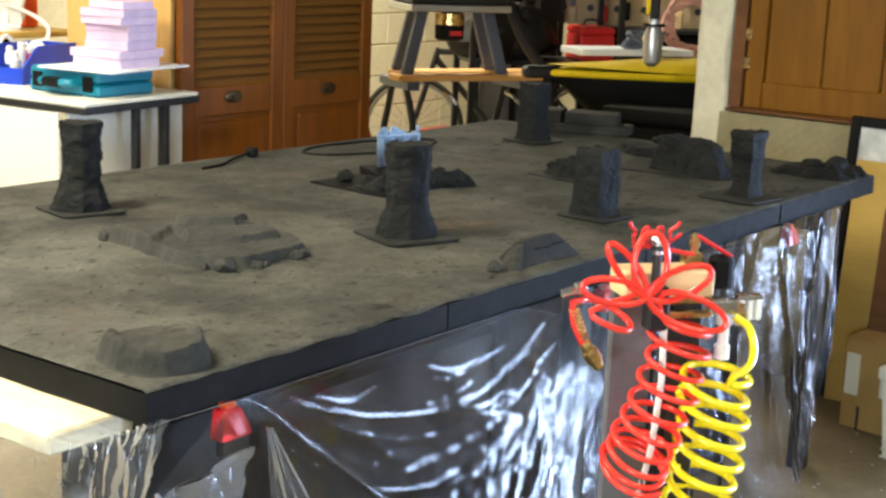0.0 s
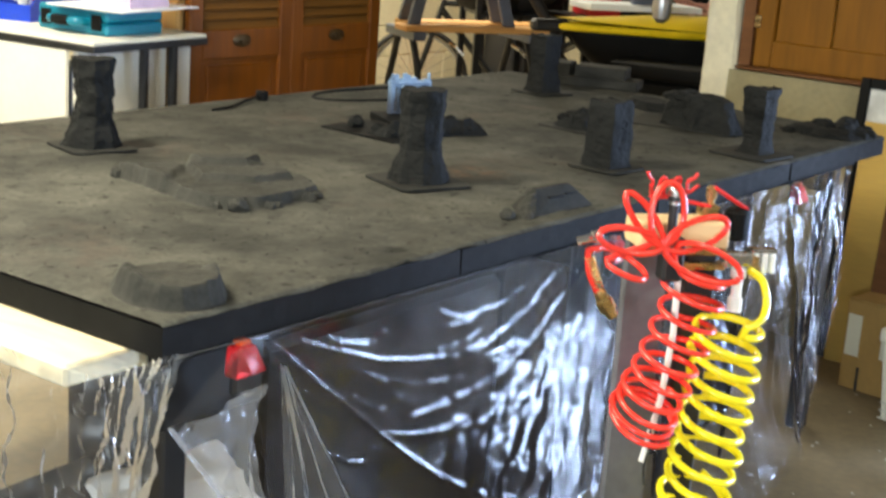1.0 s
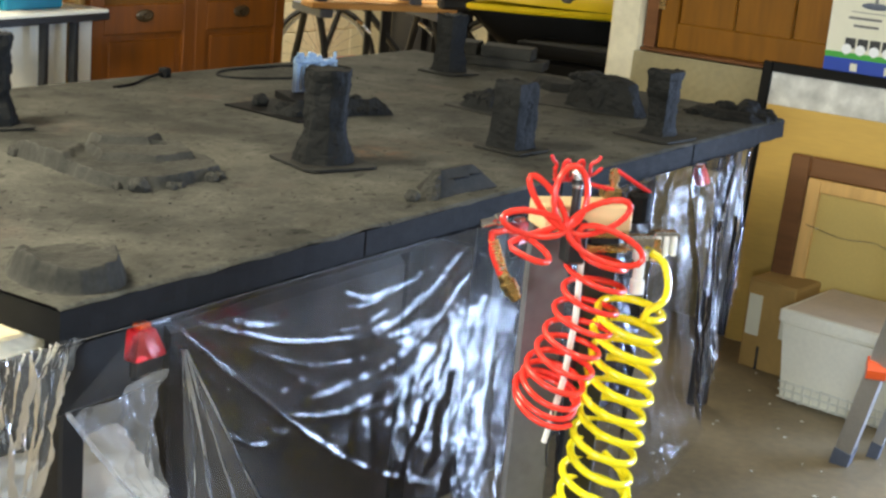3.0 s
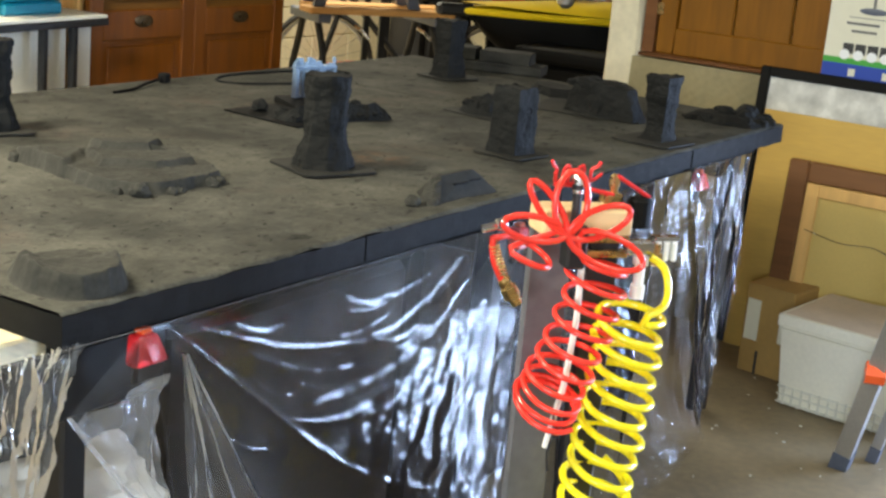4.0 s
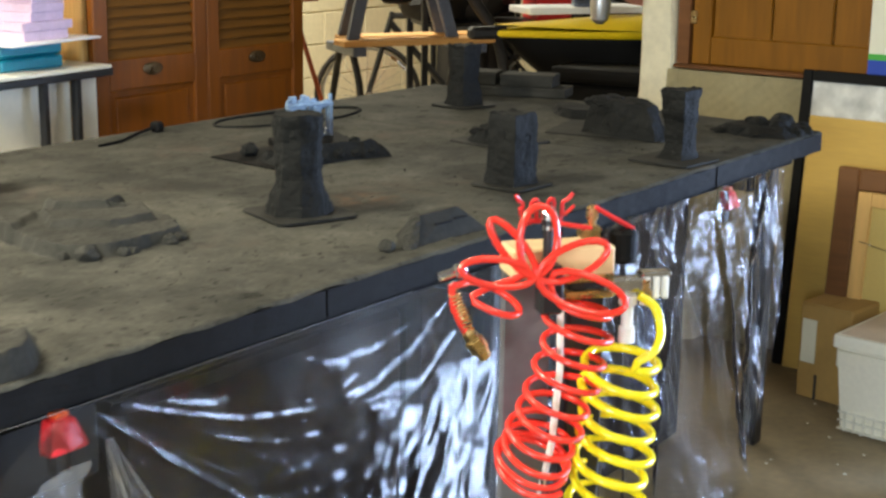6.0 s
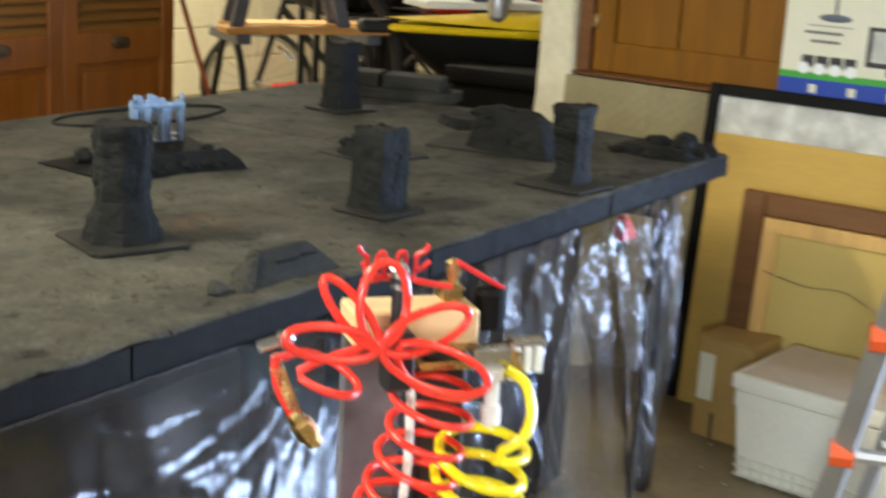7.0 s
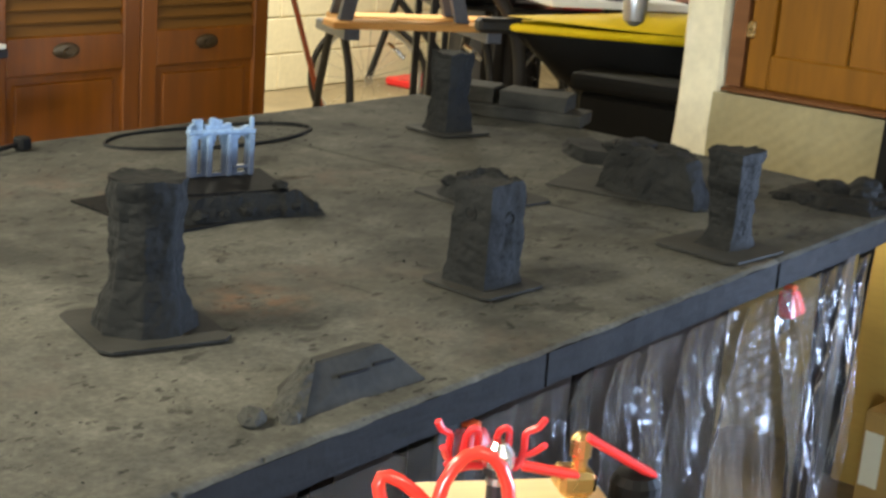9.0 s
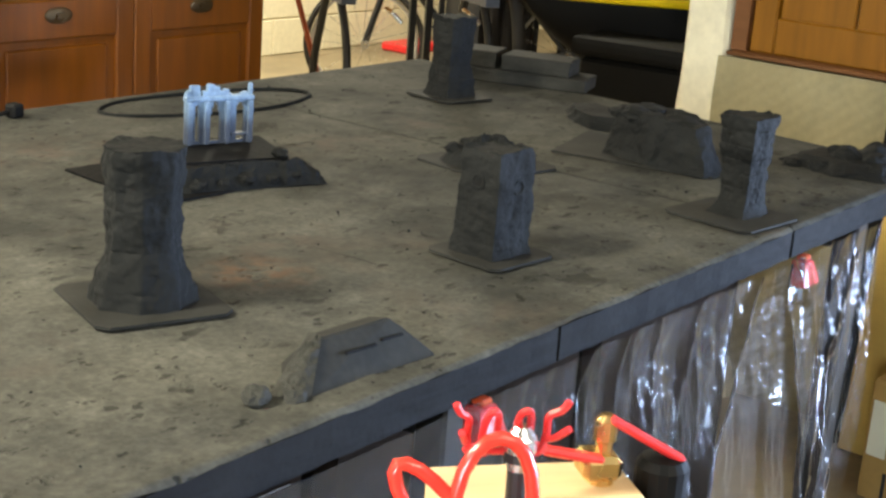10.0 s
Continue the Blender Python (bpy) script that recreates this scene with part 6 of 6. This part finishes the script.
rackb = thing("storage_rack", (5.15, 2.75, 0), -40, "black steel storage rack behind the bench", "rack")
for lx in (-0.42, 0.345):
    for ly in (-0.16, 0.16):
        part("upright", box(lx - 0.015, lx + 0.015, ly - 0.015, ly + 0.015, 0, 1.6, 0.003), M["black_metal"], rackb)
part("rack_shelf", box(-0.42, 0.36, -0.17, 0.17, 0.70, 0.72, 0.003), M["black_metal"], rackb)
part("rack_shelf", box(-0.42, 0.36, -0.17, 0.17, 1.25, 1.27, 0.003), M["black_metal"], rackb)
jug = thing("white_jug", (4.95, 2.93, 0.72), -40, "white jug with a yellow label on the rack", "jug")
part("jug_body", box(-0.09, 0.09, -0.06, 0.06, 0.0, 0.17, 0.025, seg=2), M["white_plastic"], jug)
part("jug_label", box(-0.05, 0.05, -0.064, -0.059, 0.04, 0.12), M["yellow_deck"], jug, "yellow label")
for bx, by, sz, sd in ((5.08, 2.84, 0.15, 3), (4.93, 2.95, 0.17, 8), (5.10, 2.82, 0.13, 14)):
    bm = bmesh.new()
    bmesh.ops.create_icosphere(bm, subdivisions=3, radius=sz)
    for w in bm.verts:
        w.co *= 1 + 0.5 * fbm(w.co.x * 6 + sd, w.co.y * 6, w.co.z * 9)
        w.co.z = max(w.co.z, -sz * 0.8)
    solo("black_bag", bm, M["rubber"], (bx, by, 0.72 + sz * 0.8 if sd != 14 else 1.27 + sz * 0.8), 0, "slumped black fabric bag on the rack", "bag", "black bags", smooth=True)
chest = thing("red_tool_chest", (5.33, 2.58, 0.721), -40, "red metal tool chest on the rack shelf", "tool chest")
part("chest_body", box(-0.10, 0.08, -0.12, 0.12, 0, 0.13, 0.008), M["red_plastic"], chest)
part("chest_lid", box(-0.102, 0.082, -0.122, 0.122, 0.132, 0.17, 0.012), M["red_plastic"], chest)
part("handle", tube(smooth_path([(-0.05, 0, 0.168), (-0.04, 0, 0.20), (0.02, 0, 0.20), (0.03, 0, 0.168)], 5), 0.006, 8), M["black_metal"], chest)
sb = thing("supply_carton", (3.40, 1.53, 0), -40, "narrow blue and white carton with a red band", "carton")
part("carton_body", box(-0.016, 0.016, -0.016, 0.016, 0, 0.625, 0.003), M["white_card"], sb)
part("blue_top", box(-0.0165, 0.0165, -0.0165, 0.0165, 0.626, 0.647, 0.003), M["blue_bin"], sb, "blue carton top")
part("red_band", box(-0.0175, 0.0175, -0.0175, 0.0175, 0.593, 0.609), M["red_plastic"], sb, "red printed band")
trunk = thing("charcoal_trunk", (3.56, 1.475, 0), -82, "charcoal lidded storage trunk in front of the totes", "trunk")
part("trunk_body", box(0.02, 0.58, 0.02, 0.20, 0, 0.665, 0.015), M["dark_plastic"], trunk)
part("trunk_lid", box(0, 0.60, 0, 0.22, 0.667, 0.725, 0.02, seg=2), M["dark_plastic"], trunk)

# tool wall beyond the post
peg = thing("pegboard", (6.2, 2.6, 0), -55, "tan pegboard hung with tools and cords", "pegboard")
part("peg_sheet", box(-0.85, 1.2, 0, 0.03, 0.86, 2.1), M["peg"], peg)
hole = finish(lathe([(0.02, 0), (0.02, 0.004)], 8, (0, 0, 0), pose(0, 0, 0, 90, 0, 0)), "peg_hole", M["dark_ink"])
for i in range(13):
    for j in range(6):
        o = new("peg_hole", hole)
        o.parent = peg
        o.matrix_basis = pose(-0.75 + 0.15 * i, -0.001, 0.95 + 0.15 * j)
rnd = random.Random(8)
for k in range(20):
    px = -0.72 + 0.155 * (k % 10) + rnd.uniform(-0.03, 0.03)
    pz = (0.98 if k < 10 else 1.30) + rnd.uniform(-0.03, 0.06)
    tl = thing("hand_tool", (6.2 + 0.574 * px - 0.819 * 0.045, 2.6 - 0.819 * px - 0.574 * 0.045, pz), -55, "worn handled tool hanging on the pegboard", "hand tool", "tools on the pegboard")
    L = rnd.uniform(0.08, 0.17)
    part("shaft", box(-0.013, 0.013, -0.008, 0.008, 0.0, L, 0.003), M[("steel", "tool_grey", "clamp_wood")[k % 3]], tl)
    part("grip", box(-0.024, 0.024, -0.016, 0.016, -0.10, 0.0, 0.008), M[("dark_plastic", "clamp_wood", "red_plastic", "dark_plastic", "yellow_deck", "clamp_wood")[k % 6]], tl)
    part("head", box(-0.055, 0.055, -0.014, 0.014, L, L + 0.04, 0.006), M[("dark_plastic", "steel", "black_metal")[k % 3]], tl)
# cupboard added only to make the space below the pegboard dark
base = thing("low_cupboard", (6.2, 2.6, 0), -55, "black low cupboard added in the dark below the pegboard", "cupboard")
part("carcass", box(-0.5, 1.2, -0.12, 0.05, 0, 0.83, 0.01), M["dark_plastic"], base)
part("worktop", box(-0.52, 1.22, -0.15, 0.06, 0.831, 0.858, 0.005), M["black_metal"], base)
for k in range(3):
    part("door", box(-0.48 + 0.56 * k, 0.05 + 0.56 * k, -0.137, -0.122, 0.05, 0.80, 0.004), M["dark_plastic"], base)
# black hangings added to fill the dark area behind the bench
cover = thing("garment_rack", (5.50, 3.22, 0), -42, "rack of hanging black coats added in a dark area", "garment rack")
part("rail", tube([(-0.16, 0, 1.75), (0.30, 0, 1.75)], 0.014, 8), M["black_metal"], cover)
for x in (-0.16, 0.30):
    part("upright", box(x - 0.014, x + 0.014, -0.014, 0.014, 0, 1.76, 0.003), M["black_metal"], cover)
for k in range(3):
    xk = -0.02 + 0.09 * k
    part("coat", grid_mesh(24, 30, lambda u, v, xk=xk, k=k: (xk + (0.10 + 0.02 * v) * math.cos(2 * math.pi * u) * (0.35 + 0.65 * min(1, v * 6)), (0.17 + 0.03 * math.sin(6 * math.pi * u + k)) * math.sin(2 * math.pi * u) * (0.35 + 0.65 * min(1, v * 5)) + 0.02 * fbm(u * 4, v * 4, k), 1.72 - (1.45 + 0.06 * (k % 3)) * v)), M["rubber"], cover, "hanging black coat", smooth=True)
solo("pink_cord_coil", tube([(0.13 * (1 + 0.25 * math.sin(5.3 * a)) * math.cos(a), 0.01 * math.sin(3 * a), 0.13 * (1 + 0.2 * math.cos(3.7 * a)) * math.sin(a)) for a in (2 * math.pi * 5 * k / 140 for k in range(141))], 0.011, 6), M["pink_cord"], (5.42, 2.06, 0.93), -50, "pale pink extension cord in a loose coil", "cord", smooth=True)

# ---- things by the low wall ----
rnd = random.Random(44)
bm = bmesh.new()
for k in range(120):
    r = rnd.uniform(0.002, 0.007)
    m = pose(rnd.uniform(1.5, 3.0), rnd.uniform(-1.6, 0.1), 0.0045, 0, 0, rnd.uniform(0, 360)) @ Matrix.Diagonal((r, r * rnd.uniform(0.4, 1), 0.002, 1))
    bmesh.ops.create_icosphere(bm, subdivisions=1, radius=1, matrix=m)
solo("floor_debris", bm, M["hem"], (0, 0, 0), 0, "pale crumbs and paint flecks on the floor", "debris", kind="stuff")

pic = thing("framed_picture", (WX - 0.03, -0.038, 0), 0, "dark framed cloud picture leaning behind cardboard", "picture")
lean = pose(-0.10, 0, 0.001, 0, 6.0, 0)
for y0, y1, z0, z1 in ((0.325, 0.355, 0, 0.85), (-0.62, -0.59, 0, 0.85), (-0.59, 0.325, 0.82, 0.85), (-0.59, 0.325, 0, 0.03)):
    part("frame_bar", box(-0.012, 0.012, y0, y1, z0, z1, 0.003), M["dark_plastic"], pic, m=lean)
part("print", box(0.0, 0.006, -0.59, 0.325, 0.03, 0.82), M["sky_print"], pic, "grey and white cloud print", m=lean)
solo("cardboard_sheet", box(-0.004, 0.004, -0.6, 0.315, 0, 0.725, 0.001, pose(0, 0, 0, 0, 6.0, 0)), M["card_pale"], (WX - 0.152, -0.038, 0.002), 0, "tan cardboard sheet covering the picture", "cardboard")
wf = thing("reversed_picture", (WX - 0.20, -0.036, 0), 0, "brown wooden frame with a canvas back and wire", "picture")
lean2 = pose(-0.06, 0, 0.001, 0, 6.0, 0)
for y0, y1, z0, z1 in ((0.11, 0.17, 0, 0.615), (-0.66, -0.60, 0, 0.615), (-0.60, 0.11, 0.555, 0.615), (-0.60, 0.11, 0, 0.06)):
    part("frame_bar", box(-0.016, 0.014, y0, y1, z0, z1, 0.005), M["frame_wood"], wf, m=lean2)
for y0, y1, z0, z1 in ((0.07, 0.108, 0.062, 0.553), (-0.598, -0.56, 0.062, 0.553), (-0.56, 0.07, 0.515, 0.553), (-0.56, 0.07, 0.062, 0.10)):
    part("stretcher_bar", box(-0.013, 0.006, y0, y1, z0, z1, 0.002), M["plywood"], wf, m=lean2)
part("canvas_back", box(-0.002, 0.002, -0.56, 0.07, 0.10, 0.515), M["canvas"], wf, m=lean2)
part("hanging_wire", tube(smooth_path([(-0.016, 0.09, 0.42), (-0.012, -0.02, 0.40), (-0.012, -0.12, 0.405), (-0.012, -0.25, 0.37), (-0.014, -0.58, 0.42)], 6), 0.0015, 5), M["steel"], wf, m=lean2)

monitor_box = thing("monitor_carton", (WX + 0.10, 0.155, 0.8275), 3, "white monitor carton with blue and green printing", "carton")
part("carton_body", box(-0.11, 0.02, -0.52, 0, 0.0, 0.5, 0.002), M["box_white"], monitor_box)
part("blue_band", box(-0.1125, -0.1105, -0.519, -0.001, 0.001, 0.055), M["print_blue"], monitor_box)
part("green_band", box(-0.1130, -0.1105, -0.519, -0.001, 0.055, 0.072), M["print_green"], monitor_box)
for k in range(4):
    part("small_picture", box(-0.1130, -0.1105, -0.085 - 0.036 * k, -0.055 - 0.036 * k, 0.085, 0.115), M["dark_ink"], monitor_box)
part("monitor_picture", box(-0.1130, -0.1105, -0.40, -0.215, 0.10, 0.20), M["dark_ink"], monitor_box)
part("monitor_picture", box(-0.1132, -0.1105, -0.387, -0.228, 0.113, 0.19), M["sky_print"], monitor_box)
part("monitor_stand", box(-0.1130, -0.1105, -0.34, -0.27, 0.08, 0.10), M["dark_ink"], monitor_box)
part("stand_picture", lathe([(0.042, 0), (0.040, 0.001), (0.01, 0.002)], 20, (0, 0, 0), Matrix.Translation((-0.1118, -0.128, 0.212)) @ pose(0, 0, 0, 0, -90, 0) @ Matrix.Diagonal((0.24, 1, 1, 1))), M["tool_grey"], monitor_box, "printed monitor stand")
part("stand_picture", box(-0.1130, -0.1105, -0.132, -0.124, 0.214, 0.27), M["ink"], monitor_box)
part("text_bar", box(-0.1130, -0.1105, -0.175, -0.06, 0.190, 0.192), M["ink"], monitor_box)
for k, (a, b) in enumerate(((0.055, 0.150), (0.072, 0.145))):
    part("text_bar", box(-0.1130, -0.1105, -b, -a, 0.170 - 0.022 * k, 0.177 - 0.022 * k), M["ink"], monitor_box)
for k in range(4):
    part("white_dot", lathe([(0.015, 0), (0.015, 0.0008)], 14, (0, 0, 0), Matrix.Translation((-0.1132, -0.062 - 0.040 * k, 0.082)) @ pose(0, 0, 0, 0, -90, 0)), M["white_card"], monitor_box, "white round icon")
for k in range(3):
    part("white_icon", box(-0.1135, -0.1105, -0.10 - 0.10 * k, -0.08 - 0.10 * k, 0.02, 0.042), M["box_white"], monitor_box)

def carton_box(name, loc, deg, sx, sy, sz, label):
    b = thing(name, loc, deg, label, "carton", "cartons")
    part("carton_body", box(0, sx, -sy, 0, 0.001, sz, 0.003), M["card"], b)
    part("flap", box(0.002, sx - 0.002, -sy / 2 + 0.001, -0.002, sz + 0.0005, sz + 0.004), M["card"], b)
    part("flap", box(0.002, sx - 0.002, -sy + 0.002, -sy / 2 - 0.001, sz + 0.0005, sz + 0.004), M["card"], b)
    return b


cb = carton_box("cardboard_box", (2.74, 0.15, 0), -8, 0.20, 0.15, 0.26, "small brown cardboard box with white labels")
part("label", box(-0.003, -0.0005, -0.05, -0.008, 0.10, 0.22), M["box_white"], cb, "white paper label")
part("label", box(-0.003, -0.0005, -0.148, -0.115, 0.11, 0.17), M["box_white"], cb, "white paper label")
part("tape_gap", box(-0.002, -0.0004, -0.060, -0.052, 0.001, 0.07), M["dark_ink"], cb, "dark cut slot")

cool = thing("white_foam_cooler", (2.53, -0.03, 0), -6, "off-white foam storage bin with lid and ribbed foot", "storage bin")
bm = bmesh.new()
v = [bm.verts.new(p) for p in ((0.02, -0.40, 0.001), (0.28, -0.40, 0.001), (0.28, -0.015, 0.001), (0.02, -0.015, 0.001), (0, -0.42, 0.222), (0.30, -0.42, 0.222), (0.30, 0, 0.222), (0, 0, 0.222))]
for f in ((3, 2, 1, 0), (4, 5, 6, 7), (0, 1, 5, 4), (1, 2, 6, 5), (2, 3, 7, 6), (3, 0, 4, 7)):
    bm.faces.new([v[i] for i in f])
bmesh.ops.bevel(bm, geom=list(bm.edges), offset=0.006, segments=2, affect="EDGES")
part("bin_body", bm, M["styro"], cool)
part("lid", box(-0.008, 0.308, -0.43, 0.008, 0.222, 0.258, 0.008, seg=2), M["styro"], cool)
part("lid_card", grid_mesh(16, 20, lambda u, v: (0.005 + 0.29 * u, -0.005 - 0.41 * v, 0.2586 + 0.040 * max(0.0, 0.5 * u + 0.7 * v - 0.55) ** 2 + 0.03 * max(0.0, u - 0.6) ** 2)), M["paper"], cool, "curled paper on the lid", smooth=True)
for k in range(14):
    part("rib", box(-0.006, 0.012, -0.03 - 0.026 * k - 0.003, -0.03 - 0.026 * k, 0.006, 0.058, 0, Matrix.Translation((0.014, 0, 0))), M["hem"], cool)
for k in range(3):
    part("rib", box(-0.006, 0.012, -0.405, -0.012, 0.008 + 0.022 * k, 0.011 + 0.022 * k, 0, Matrix.Translation((0.0155, 0, 0))), M["hem"], cool)

lad = thing("aluminium_ladder", (2.22, -0.33, 0), 0, "aluminium folding ladder with orange rung caps", "ladder")
up = Vector((-0.34, -0.26, 1.0))
rg = Vector((0.15, -0.42, 0.0))
for o, w in ((Vector((0, 0, 0)), 0.029), (Vector((0.10, -0.05, 0)), 0.018)):
    for s in (0, 1):
        a = o + rg * s
        part("rail", tube([a + up * 0.05, a + up * 1.5], w, 4), M["alu"], lad)
        part("foot", tube([a + up * 0.0, a + up * 0.05], w * 1.08, 4), M["tool_grey"], lad, "dark rubber foot")
    for k in range(5):
        a = o + up * (0.29 + 0.27 * k) + Vector((-0.01, 0, 0))
        part("rung", tube([a, a + rg], 0.015, 8), M["alu"], lad)
        if o.length < 0.01:
            part("rung_cap", tube([a - rg * 0.05, a + rg * 0.05], 0.028, 8), M["orange_plastic"], lad)
